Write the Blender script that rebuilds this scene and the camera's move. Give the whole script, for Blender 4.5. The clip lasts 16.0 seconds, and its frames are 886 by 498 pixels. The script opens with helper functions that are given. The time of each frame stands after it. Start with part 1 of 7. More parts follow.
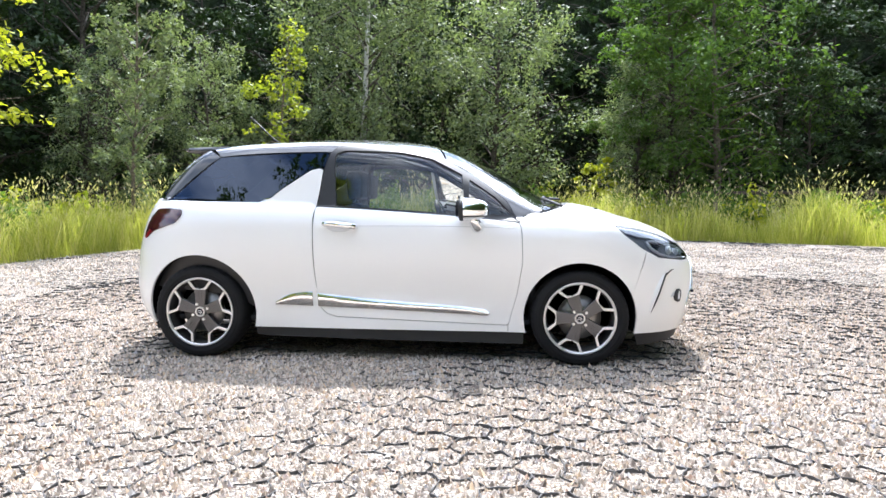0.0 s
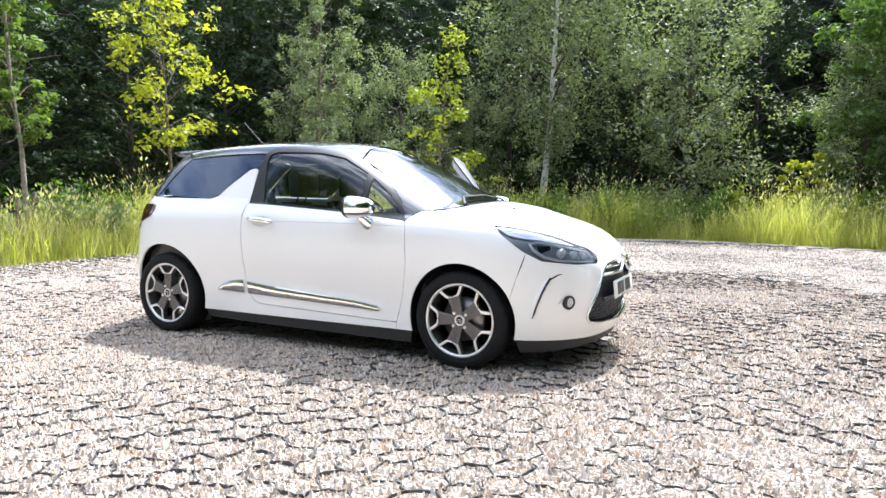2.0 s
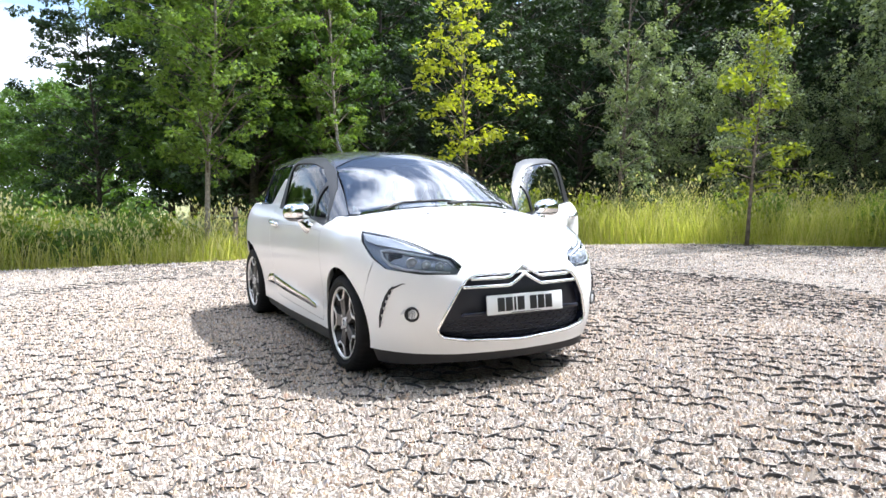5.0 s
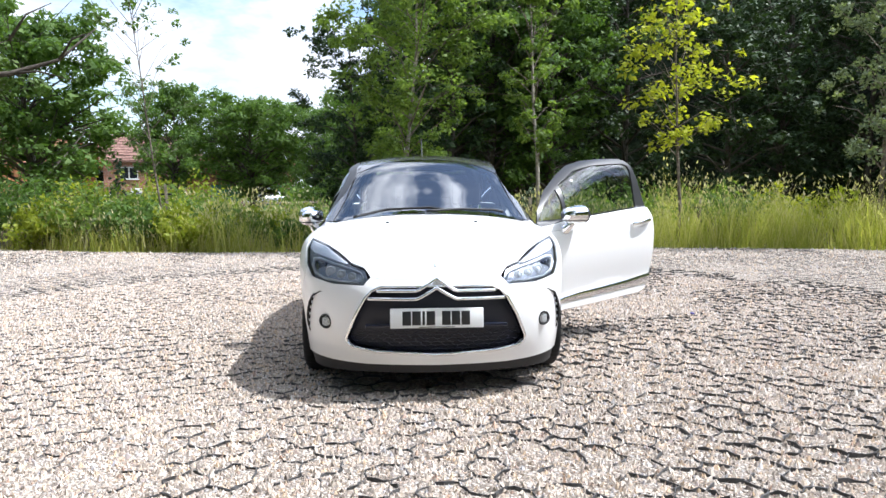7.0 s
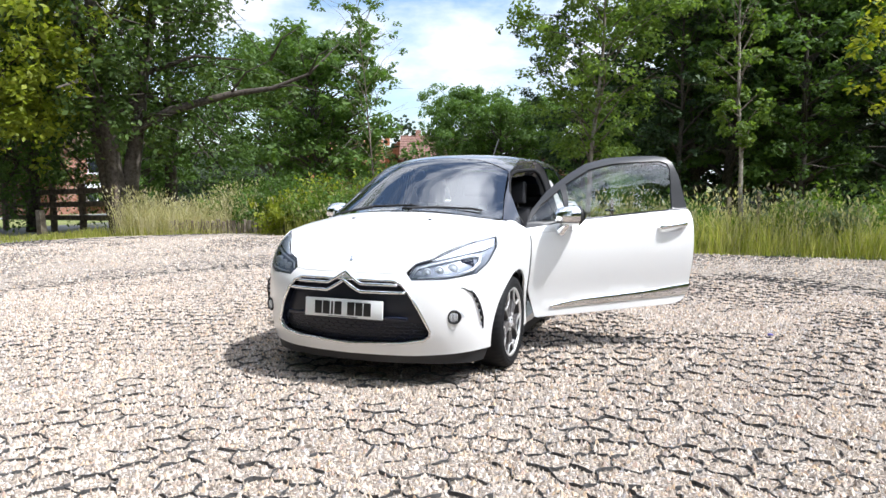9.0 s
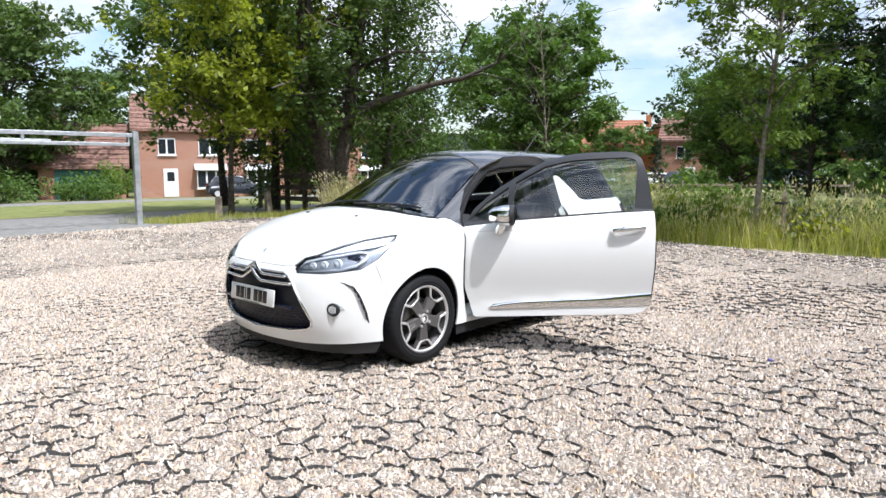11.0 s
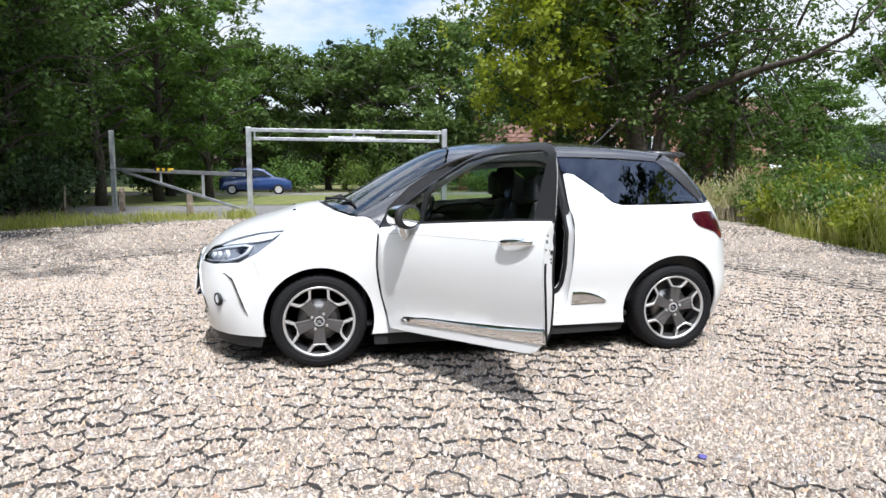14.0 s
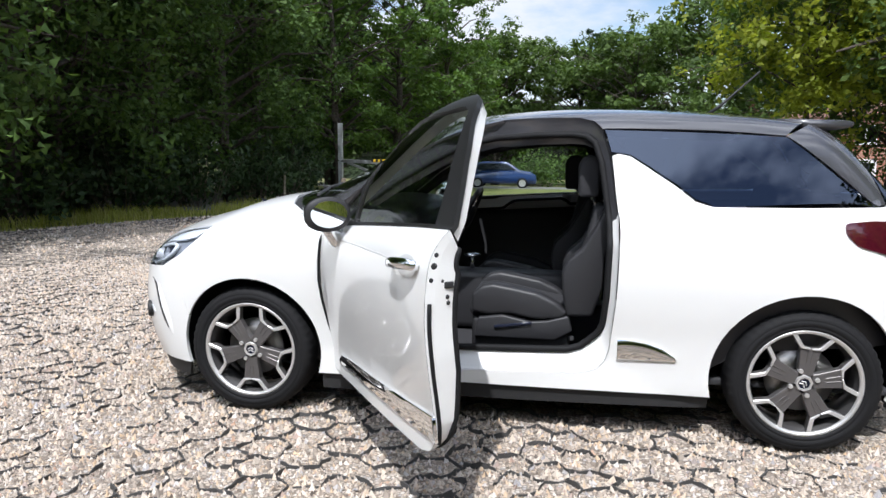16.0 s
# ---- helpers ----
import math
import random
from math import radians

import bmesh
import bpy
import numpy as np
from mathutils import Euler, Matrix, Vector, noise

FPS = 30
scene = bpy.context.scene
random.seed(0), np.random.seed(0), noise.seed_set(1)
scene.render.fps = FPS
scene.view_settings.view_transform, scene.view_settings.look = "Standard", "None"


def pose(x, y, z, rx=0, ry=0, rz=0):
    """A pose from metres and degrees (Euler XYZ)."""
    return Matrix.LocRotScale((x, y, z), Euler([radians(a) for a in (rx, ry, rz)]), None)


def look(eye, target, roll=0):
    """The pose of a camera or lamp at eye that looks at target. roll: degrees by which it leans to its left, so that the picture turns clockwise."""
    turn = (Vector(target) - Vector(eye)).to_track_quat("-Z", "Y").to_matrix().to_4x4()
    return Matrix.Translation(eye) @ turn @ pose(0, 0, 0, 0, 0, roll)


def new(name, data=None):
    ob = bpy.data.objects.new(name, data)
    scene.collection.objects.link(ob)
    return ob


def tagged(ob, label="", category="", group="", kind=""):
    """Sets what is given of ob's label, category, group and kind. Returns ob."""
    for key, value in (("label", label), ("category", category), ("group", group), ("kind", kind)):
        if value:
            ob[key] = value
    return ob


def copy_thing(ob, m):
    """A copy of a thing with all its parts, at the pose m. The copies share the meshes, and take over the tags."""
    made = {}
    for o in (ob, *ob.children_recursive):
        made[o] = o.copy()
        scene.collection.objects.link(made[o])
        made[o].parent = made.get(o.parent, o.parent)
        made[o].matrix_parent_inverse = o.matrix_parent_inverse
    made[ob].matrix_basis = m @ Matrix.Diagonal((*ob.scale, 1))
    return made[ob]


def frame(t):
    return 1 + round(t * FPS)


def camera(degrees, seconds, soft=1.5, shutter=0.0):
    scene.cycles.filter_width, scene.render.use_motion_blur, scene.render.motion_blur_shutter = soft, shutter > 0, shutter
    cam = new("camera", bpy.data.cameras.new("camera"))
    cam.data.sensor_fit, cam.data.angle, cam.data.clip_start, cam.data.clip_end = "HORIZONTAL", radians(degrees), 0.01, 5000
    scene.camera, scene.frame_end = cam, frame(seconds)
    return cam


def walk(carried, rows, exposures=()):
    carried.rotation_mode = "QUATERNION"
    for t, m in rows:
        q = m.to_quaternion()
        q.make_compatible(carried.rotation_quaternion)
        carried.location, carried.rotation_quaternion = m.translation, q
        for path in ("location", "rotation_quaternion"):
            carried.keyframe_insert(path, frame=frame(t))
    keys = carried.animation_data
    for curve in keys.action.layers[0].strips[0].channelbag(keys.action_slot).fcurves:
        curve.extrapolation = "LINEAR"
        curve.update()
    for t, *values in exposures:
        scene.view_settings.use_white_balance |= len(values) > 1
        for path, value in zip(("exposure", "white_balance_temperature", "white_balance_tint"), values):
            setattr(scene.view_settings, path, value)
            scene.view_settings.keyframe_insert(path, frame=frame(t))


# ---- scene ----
from mathutils.geometry import delaunay_2d_cdt

# ---- the camera and its walk ----
cam = camera(65.1, 16.0)
PATH = [
    (0, (0.786, -5.154, 1.072), (0.597, -3.169, 0.917), 0.1),
    (0.5, (1.355, -5.106, 1.075), (0.972, -3.149, 0.921), 0.2),
    (1, (1.929, -5.015, 1.084), (1.368, -3.102, 0.93), 0.3),
    (1.5, (2.442, -4.795, 1.08), (1.721, -2.937, 0.918), 0.2),
    (2, (2.988, -4.6, 1.071), (2.106, -2.812, 0.913), 0.4),
    (2.5, (3.454, -4.305, 1.082), (2.429, -2.595, 0.921), 0.3),
    (3, (3.946, -4.03, 1.1), (2.776, -2.416, 0.941), 0.3),
    (3.5, (4.345, -3.642, 1.102), (3.009, -2.162, 0.939), 0.4),
    (4, (4.755, -3.244, 1.115), (3.273, -1.911, 0.953), 0.5),
    (4.2, (4.877, -3.076, 1.095), (3.33, -1.819, 0.935), 0.7),
    (6.3, (5.722, -0.875, 1.201), (3.769, -0.482, 1.027), -1.1),
    (6.5, (5.729, -0.692, 1.222), (3.763, -0.381, 1.036), -0.4),
    (7, (5.851, -0.171, 1.22), (3.863, -0.063, 1.035), -0.3),
    (7.5, (5.885, 0.365, 1.22), (3.896, 0.271, 1.035), -0.3),
    (8, (5.84, 0.892, 1.199), (3.868, 0.616, 1.008), 0.1),
    (8.5, (5.766, 1.446, 1.2), (3.839, 0.946, 1.009), 0.1),
    (9, (5.639, 2.017, 1.23), (3.781, 1.302, 1.037), 0.0),
    (11.3, (4.242, 4.304, 1.345), (2.874, 2.865, 1.102), 0.3),
    (11.5, (4.075, 4.461, 1.339), (2.758, 2.976, 1.098), 0.5),
    (12, (3.568, 4.792, 1.366), (2.381, 3.202, 1.114), 0.2),
    (12.5, (3.061, 5.072, 1.337), (2.017, 3.384, 1.091), 0.5),
    (13, (2.497, 5.219, 1.334), (1.666, 3.416, 1.085), 0.4),
    (13.5, (1.916, 5.302, 1.327), (1.284, 3.421, 1.077), 0.5),
    (14, (1.343, 5.19, 1.336), (0.94, 3.248, 1.078), 0.4),
    (14.5, (0.792, 5.006, 1.328), (0.587, 3.034, 1.068), 0.3),
    (15, (0.34, 4.69, 1.301), (0.359, 2.708, 1.033), 0.1),
    (15.5, (-0.036, 4.297, 1.268), (0.17, 2.326, 0.997), 0.3),
    (16, (-0.258, 3.814, 1.247), (0.102, 1.866, 0.97), 0.4),
]
EXPOSURES = [(t, stops, 6080 if t < 8 else 6200, 10) for t, stops in ((0, 1.28), (2, 1.31), (4, 1.24), (6.5, .82), (9, .53), (11.5, .32), (13, .26), (14.5, .16), (16, .11))]
walk(cam, [(t, look(eye, goal, roll)) for t, eye, goal, roll in PATH], EXPOSURES)

# ---- sky, sun and exposure ----
SUN_WAY = Vector((0.0, 0.60, 1.0)).normalized()
world = bpy.data.worlds.new("sky")
scene.world = world
world.use_nodes = True
wn, wl = world.node_tree.nodes, world.node_tree.links
wn.clear()
w_out, w_bg, w_sky = wn.new("ShaderNodeOutputWorld"), wn.new("ShaderNodeBackground"), wn.new("ShaderNodeTexSky")
w_sky.sky_type, w_sky.sun_disc = "NISHITA", False
w_sky.sun_elevation, w_sky.sun_rotation = math.asin(SUN_WAY.z), math.atan2(SUN_WAY.x, SUN_WAY.y)
w_geo, w_map = wn.new("ShaderNodeTexCoord"), wn.new("ShaderNodeMapping")
w_map.inputs["Scale"].default_value = (1.0, 1.0, 2.6)
w_noise, w_ramp, w_mix = wn.new("ShaderNodeTexNoise"), wn.new("ShaderNodeValToRGB"), wn.new("ShaderNodeMix")
w_noise.inputs["Scale"].default_value, w_noise.inputs["Detail"].default_value = 2.6, 7.0
w_noise.inputs["Roughness"].default_value = 0.58
w_ramp.color_ramp.elements[0].position, w_ramp.color_ramp.elements[1].position = 0.435, 0.575
w_mix.data_type = "RGBA"
wl.new(w_geo.outputs["Generated"], w_map.inputs["Vector"])
wl.new(w_map.outputs["Vector"], w_noise.inputs["Vector"])
wl.new(w_noise.outputs["Fac"], w_ramp.inputs["Fac"])
wl.new(w_ramp.outputs["Color"], w_mix.inputs["Factor"])
# clouds shine brighter towards the sun
w_dot, w_pos, w_pow, w_amp, w_lit = (wn.new("ShaderNodeVectorMath"), wn.new("ShaderNodeMath"), wn.new("ShaderNodeMath"), wn.new("ShaderNodeMath"), wn.new("ShaderNodeVectorMath"))
w_dot.operation, w_pos.operation, w_pow.operation, w_amp.operation, w_lit.operation = "DOT_PRODUCT", "MAXIMUM", "POWER", "MULTIPLY_ADD", "SCALE"
w_dot.inputs[1].default_value, w_pos.inputs[1].default_value, w_pow.inputs[1].default_value = SUN_WAY, 0.0, 2.2
w_amp.inputs[1].default_value, w_amp.inputs[2].default_value = 3.0, 1.0
w_lit.inputs[0].default_value = (5.6, 5.8, 6.3)
wl.new(w_geo.outputs["Generated"], w_dot.inputs[0])
wl.new(w_dot.outputs["Value"], w_pos.inputs[0])
wl.new(w_pos.outputs["Value"], w_pow.inputs[0])
wl.new(w_pow.outputs["Value"], w_amp.inputs[0])
wl.new(w_amp.outputs["Value"], w_lit.inputs["Scale"])
wl.new(w_lit.outputs["Vector"], w_mix.inputs[7])
wl.new(w_sky.outputs["Color"], w_mix.inputs[6])
wl.new(w_mix.outputs[2], w_bg.inputs["Color"])
w_bg.inputs["Strength"].default_value = 0.15
wl.new(w_bg.outputs["Background"], w_out.inputs["Surface"])

sun = new("sun", bpy.data.lights.new("sun", "SUN"))
sun.data.energy, sun.data.angle, sun.data.color = 4.6, radians(0.6), (1.0, 0.98, 0.955)
sun.matrix_world = look(SUN_WAY * 60, (0, 0, 0))

# ---- materials ----
def material(name, color, rough=0.6, metal=0.0, **more):
    """A node material; returns it with its shader node."""
    m = bpy.data.materials.new(name)
    m.use_nodes = True
    s = m.node_tree.nodes["Principled BSDF"]
    s.inputs["Base Color"].default_value = (*color, 1)
    s.inputs["Roughness"].default_value = rough
    s.inputs["Metallic"].default_value = metal
    for key, value in more.items():
        s.inputs[key.replace("_", " ")].default_value = value
    return m


def shader(m):
    return m.node_tree.nodes["Principled BSDF"]


def node(m, kind, **values):
    n = m.node_tree.nodes.new(kind)
    for key, value in values.items():
        n.inputs[key.replace("_", " ")].default_value = value
    return n


def wire(m, a, b):
    m.node_tree.links.new(a, b)


def mottle(m, colors, scale, detail=4.0, where="Object", low=0.35, high=0.65, rough=0.55):
    """Colours mixed by a noise at a real size; returns the ramp."""
    tc, nz, ramp = node(m, "ShaderNodeTexCoord"), node(m, "ShaderNodeTexNoise", Scale=scale, Detail=detail, Roughness=rough), node(m, "ShaderNodeValToRGB")
    el = ramp.color_ramp.elements
    while len(el) < len(colors):
        el.new(0.5)
    for i, c in enumerate(colors):
        el[i].position = low + (high - low) * i / max(1, len(colors) - 1)
        el[i].color = (*c, 1)
    wire(m, tc.outputs[where], nz.inputs["Vector"])
    wire(m, nz.outputs["Fac"], ramp.inputs["Fac"])
    wire(m, ramp.outputs["Color"], shader(m).inputs["Base Color"])
    return ramp


def bumpy(m, scale, strength=0.3, distance=0.01, where="Object", detail=3.0):
    tc, nz, bp = node(m, "ShaderNodeTexCoord"), node(m, "ShaderNodeTexNoise", Scale=scale, Detail=detail), node(m, "ShaderNodeBump", Strength=strength, Distance=distance)
    wire(m, tc.outputs[where], nz.inputs["Vector"])
    wire(m, nz.outputs["Fac"], bp.inputs["Height"])
    wire(m, bp.outputs["Normal"], shader(m).inputs["Normal"])
    return m


def leaf_material(name, colors, gloss=0.62, see_through=0.40):
    """Leaves: each one its own tint, a little light through them."""
    m = material(name, colors[0], gloss, Specular_IOR_Level=0.28)
    geo, ramp = node(m, "ShaderNodeNewGeometry"), node(m, "ShaderNodeValToRGB")
    el = ramp.color_ramp.elements
    while len(el) < len(colors):
        el.new(0.5)
    for i, c in enumerate(colors):
        el[i].position = i / max(1, len(colors) - 1)
        el[i].color = (*c, 1)
    wire(m, geo.outputs["Random Per Island"], ramp.inputs["Fac"])
    wire(m, ramp.outputs["Color"], shader(m).inputs["Base Color"])
    tr, mix = node(m, "ShaderNodeBsdfTranslucent"), node(m, "ShaderNodeMixShader", Fac=see_through)
    warm = node(m, "ShaderNodeMix")
    warm.data_type, warm.blend_type = "RGBA", "MULTIPLY"
    warm.inputs["Factor"].default_value = 1.0
    warm.inputs[7].default_value = (1.25, 1.35, 0.55, 1)
    wire(m, ramp.outputs["Color"], warm.inputs[6])
    wire(m, warm.outputs[2], tr.inputs["Color"])
    out = m.node_tree.nodes["Material Output"]
    wire(m, shader(m).outputs["BSDF"], mix.inputs[1])
    wire(m, tr.outputs["BSDF"], mix.inputs[2])
    wire(m, mix.outputs["Shader"], out.inputs["Surface"])
    return m


def pane_material(name, tint, ior=1.7, rough=0.0, sheen=(1, 1, 1)):
    """A thin pane: clear to tinted, with a mirror-like gloss that grows at a slant."""
    m = bpy.data.materials.new(name)
    m.use_nodes = True
    m.node_tree.nodes.clear()
    out, clear, gloss = node(m, "ShaderNodeOutputMaterial"), node(m, "ShaderNodeBsdfTransparent"), node(m, "ShaderNodeBsdfGlossy", Roughness=rough)
    fres, mix = node(m, "ShaderNodeFresnel", IOR=ior), node(m, "ShaderNodeMixShader")
    clear.inputs["Color"].default_value = (*tint, 1)
    gloss.inputs["Color"].default_value = (*sheen, 1)
    wire(m, fres.outputs["Fac"], mix.inputs["Fac"])
    wire(m, clear.outputs["BSDF"], mix.inputs[1])
    wire(m, gloss.outputs["BSDF"], mix.inputs[2])
    wire(m, mix.outputs["Shader"], out.inputs["Surface"])
    return m


paint_white = material("white_paint", (0.83, 0.83, 0.82), 0.32, Coat_Weight=0.8, Coat_Roughness=0.03)
paint_black = material("black_roof_paint", (0.050, 0.050, 0.056), 0.26, Coat_Weight=1.0, Coat_Roughness=0.04)
frame_black = bumpy(material("satin_black", (0.02, 0.02, 0.021), 0.42), 400, 0.1, 0.001)
plastic_dark = bumpy(material("dark_plastic", (0.018, 0.018, 0.019), 0.62), 300, 0.25, 0.001)
cabin_cloth = bumpy(material("black_cloth", (0.030, 0.030, 0.034), 0.8), 260, 0.4, 0.001)
cabin_trim = bumpy(material("cabin_plastic", (0.026, 0.026, 0.029), 0.5), 350, 0.2, 0.001)
rubber = bumpy(material("tyre_rubber", (0.011, 0.011, 0.012), 0.72, Specular_IOR_Level=0.22), 120, 0.3, 0.002)
chrome = material("chrome", (0.86, 0.87, 0.88), 0.05, 1.0)
alloy_silver = material("machined_alloy", (0.74, 0.73, 0.72), 0.30, 0.65)
alloy_dark = material("anthracite_alloy", (0.13, 0.122, 0.12), 0.38, 0.45)
well_black = material("wheel_well_lining", (0.007, 0.007, 0.008), 0.95, Specular_IOR_Level=0.1)
rim_dark = material("rim_barrel", (0.060, 0.058, 0.058), 0.42, 0.4)
disc_steel = bumpy(material("brake_steel", (0.32, 0.31, 0.30), 0.4, 0.9), 90, 0.2, 0.002)
gloss_black = material("gloss_black", (0.008, 0.011, 0.026), 0.08)
grille_dark = material("grille_back", (0.010, 0.012, 0.022), 0.45)
lamp_silver = material("lamp_reflector", (0.82, 0.84, 0.87), 0.22, 0.25)
lamp_bowl = material("lamp_bowl", (0.30, 0.32, 0.36), 0.25, 0.3)
lamp_grey = material("lamp_grey", (0.55, 0.57, 0.60), 0.3, 0.2)
plate_white = material("plate_white", (0.78, 0.79, 0.78), 0.3)
plate_ink = material("plate_ink", (0.012, 0.012, 0.012), 0.4)
glass_clear = pane_material("clear_glass", (0.74, 0.80, 0.78), 2.7)
glass_side = pane_material("side_glass", (0.76, 0.82, 0.79))
# dark privacy tint, with the blue of reflected sky put into its colours
glass_dark = pane_material("privacy_glass", (0.028, 0.042, 0.075), 1.75, 0.015, (.62, .74, 1.0))
lens_clear = pane_material("lamp_lens", (0.90, 0.92, 0.95), 1.35)
lens_red = material("red_lens", (0.055, 0.004, 0.010), 0.08, Coat_Weight=1.0, Coat_Roughness=0.02)
mirror_glass = material("mirror_glass", (0.9, 0.92, 0.93), 0.01, 1.0)

# ---- building tools ----
def part(name, bm, mat, parent=None, label="", smooth=True, m=None):
    """Links a bmesh as one mesh object under a thing or a part."""
    me = bpy.data.meshes.new(name)
    bm.normal_update()
    bm.to_mesh(me)
    bm.free()
    for k in (mat if isinstance(mat, (list, tuple)) else (mat,)):
        me.materials.append(k)
    if smooth:
        for f in me.polygons:
            f.use_smooth = True
    ob = new(name, me)
    if parent:
        ob.parent = parent
    if m is not None:
        ob.matrix_basis = m
    if label:
        ob["label"] = label
    return ob


def again(ob, parent, m):
    """The same mesh once more, as an object of its own."""
    o = new(ob.name.split(".")[0], ob.data)
    o.parent = parent
    o.matrix_basis = m
    if "label" in ob:
        o["label"] = ob["label"]
    return o


def thing(name, m, label, category, group="", kind=""):
    ob = new(name)
    ob.matrix_basis = m
    ob.empty_display_size = 0.2
    return tagged(ob, label, category, group, kind)


def box(bm, x0, x1, y0, y1, z0, z1, bevel=0.0, segments=2, m=None):
    geom = bmesh.ops.create_cube(bm, size=1.0)["verts"]
    for v in geom:
        v.co = Vector(((x0 + x1) / 2 + v.co.x * (x1 - x0), (y0 + y1) / 2 + v.co.y * (y1 - y0), (z0 + z1) / 2 + v.co.z * (z1 - z0)))
    if m is not None:
        bmesh.ops.transform(bm, matrix=m, verts=geom)
    if bevel:
        edges = list({e for v in geom for e in v.link_edges})
        bmesh.ops.bevel(bm, geom=edges, offset=bevel, segments=segments, affect="EDGES", profile=0.5)
    return bm


def boxed(*a, **k):
    return box(bmesh.new(), *a, **k)


def tube(bm, points, radius, sides=8, closed=False, cap=True):
    """A round bar along points; radius may be a list."""
    pts = [Vector(p) for p in points]
    n = len(pts)
    radii = radius if isinstance(radius, (list, tuple)) else [radius] * n
    rings = []
    ref = None
    for i, p in enumerate(pts):
        a = pts[(i - 1) % n] if closed or i > 0 else p
        b = pts[(i + 1) % n] if closed or i < n - 1 else p
        d = (b - a).normalized()
        if ref is None:
            ref = d.orthogonal().normalized()
        ref = (ref - d * ref.dot(d))
        ref = ref.normalized() if ref.length > 1e-6 else d.orthogonal().normalized()
        side = d.cross(ref)
        rings.append([bm.verts.new(p + (ref * math.cos(k * math.tau / sides) + side * math.sin(k * math.tau / sides)) * radii[i]) for k in range(sides)])
    for i in range(n if closed else n - 1):
        a, b = rings[i], rings[(i + 1) % n]
        for k in range(sides):
            bm.faces.new((a[k], a[(k + 1) % sides], b[(k + 1) % sides], b[k]))
    if cap and not closed:
        bm.faces.new(rings[0][::-1])
        bm.faces.new(rings[-1])
    return bm


def lathe(bm, profile, sides=48, axis="Y"):
    """Turns (radius, along) pairs about an axis."""
    rings = []
    for r, a in profile:
        ring = []
        for k in range(sides):
            c, s = math.cos(k * math.tau / sides) * r, math.sin(k * math.tau / sides) * r
            ring.append(bm.verts.new((c, a, s) if axis == "Y" else ((a, c, s) if axis == "X" else (c, s, a))))
        rings.append(ring)
    for a, b in zip(rings[:-1], rings[1:]):
        for k in range(sides):
            bm.faces.new((a[k], a[(k + 1) % sides], b[(k + 1) % sides], b[k]))
    bmesh.ops.recalc_face_normals(bm, faces=bm.faces[:])
    return bm


def prism(bm, outline, y0, y1, axis="Y"):
    """A flat outline of (a, b) pairs given depth: along Y they are x, z; along X y, z; along Z x, y."""
    def at(a, b, d):
        return (a, d, b) if axis == "Y" else ((d, a, b) if axis == "X" else (a, b, d))
    lo = [bm.verts.new(at(a, b, y0)) for a, b in outline]
    hi = [bm.verts.new(at(a, b, y1)) for a, b in outline]
    n = len(outline)
    faces = [bm.faces.new(lo[::-1]), bm.faces.new(hi)]
    faces += [bm.faces.new((lo[i], lo[(i + 1) % n], hi[(i + 1) % n], hi[i])) for i in range(n)]
    bmesh.ops.recalc_face_normals(bm, faces=faces)
    return bm


def quads(name, verts, faces, mat, parent=None, label="", smooth=False):
    """A mesh from computed arrays."""
    me = bpy.data.meshes.new(name)
    me.from_pydata([tuple(v) for v in verts] if not isinstance(verts, np.ndarray) else verts.tolist(), [], faces if isinstance(faces, list) else faces.tolist())
    for k in (mat if isinstance(mat, (list, tuple)) else (mat,)):
        me.materials.append(k)
    if smooth:
        me.polygons.foreach_set("use_smooth", [True] * len(me.polygons))
    me.update()
    ob = new(name, me)
    if parent:
        ob.parent = parent
    if label:
        ob["label"] = label
    return ob

# ---- ground ----
def ground_z(x, y):
    """The land falls gently away beyond the gate and to the west."""
    return -.030 * np.clip(-np.asarray(y, float) - 11.0, 0, 48) - .012 * np.clip(-np.asarray(x, float) - 12.0, 0, 60)


def smooth_outline(pts, step=.5, times=3):
    p = np.array(pts, float)
    out = []
    for a, b in zip(p, np.roll(p, -1, 0)):
        k = max(1, int(np.linalg.norm(b - a) / step))
        out += [a + (b - a) * i / k for i in range(k)]
    p = np.array(out)
    for _ in range(times):
        p = (np.roll(p, 1, 0) + p * 2 + np.roll(p, -1, 0)) / 4
    return p


def in_outline(poly, x, y):
    res = np.zeros(np.shape(x), bool)
    for (x0, y0), (x1, y1) in zip(poly, np.roll(poly, -1, 0)):
        if y0 != y1:
            res ^= ((y0 > y) != (y1 > y)) & (x < (x1 - x0) * (y - y0) / (y1 - y0) + x0)
    return res


LOT = smooth_outline([(-8.4, -8.4), (-7.4, -6.2), (-7.0, -4), (-6.8, 0), (-7.0, 2.5), (-7.0, 5), (-6.5, 7.8), (-4.9, 10.4), (-2.4, 12.4), (1, 13.2), (4, 12.2), (7, 11), (9.6, 9.9), (10.6, 7), (9.6, 3.6), (8.2, 1.4), (7.9, -2.4), (8.5, -4.8), (7.7, -6.4), (6.6, -8.6), (4.4, -9.8), (3.0, -10.4), (-.6, -10.6), (-2.6, -10.7), (-4.4, -11.4), (-6.4, -10.6)])

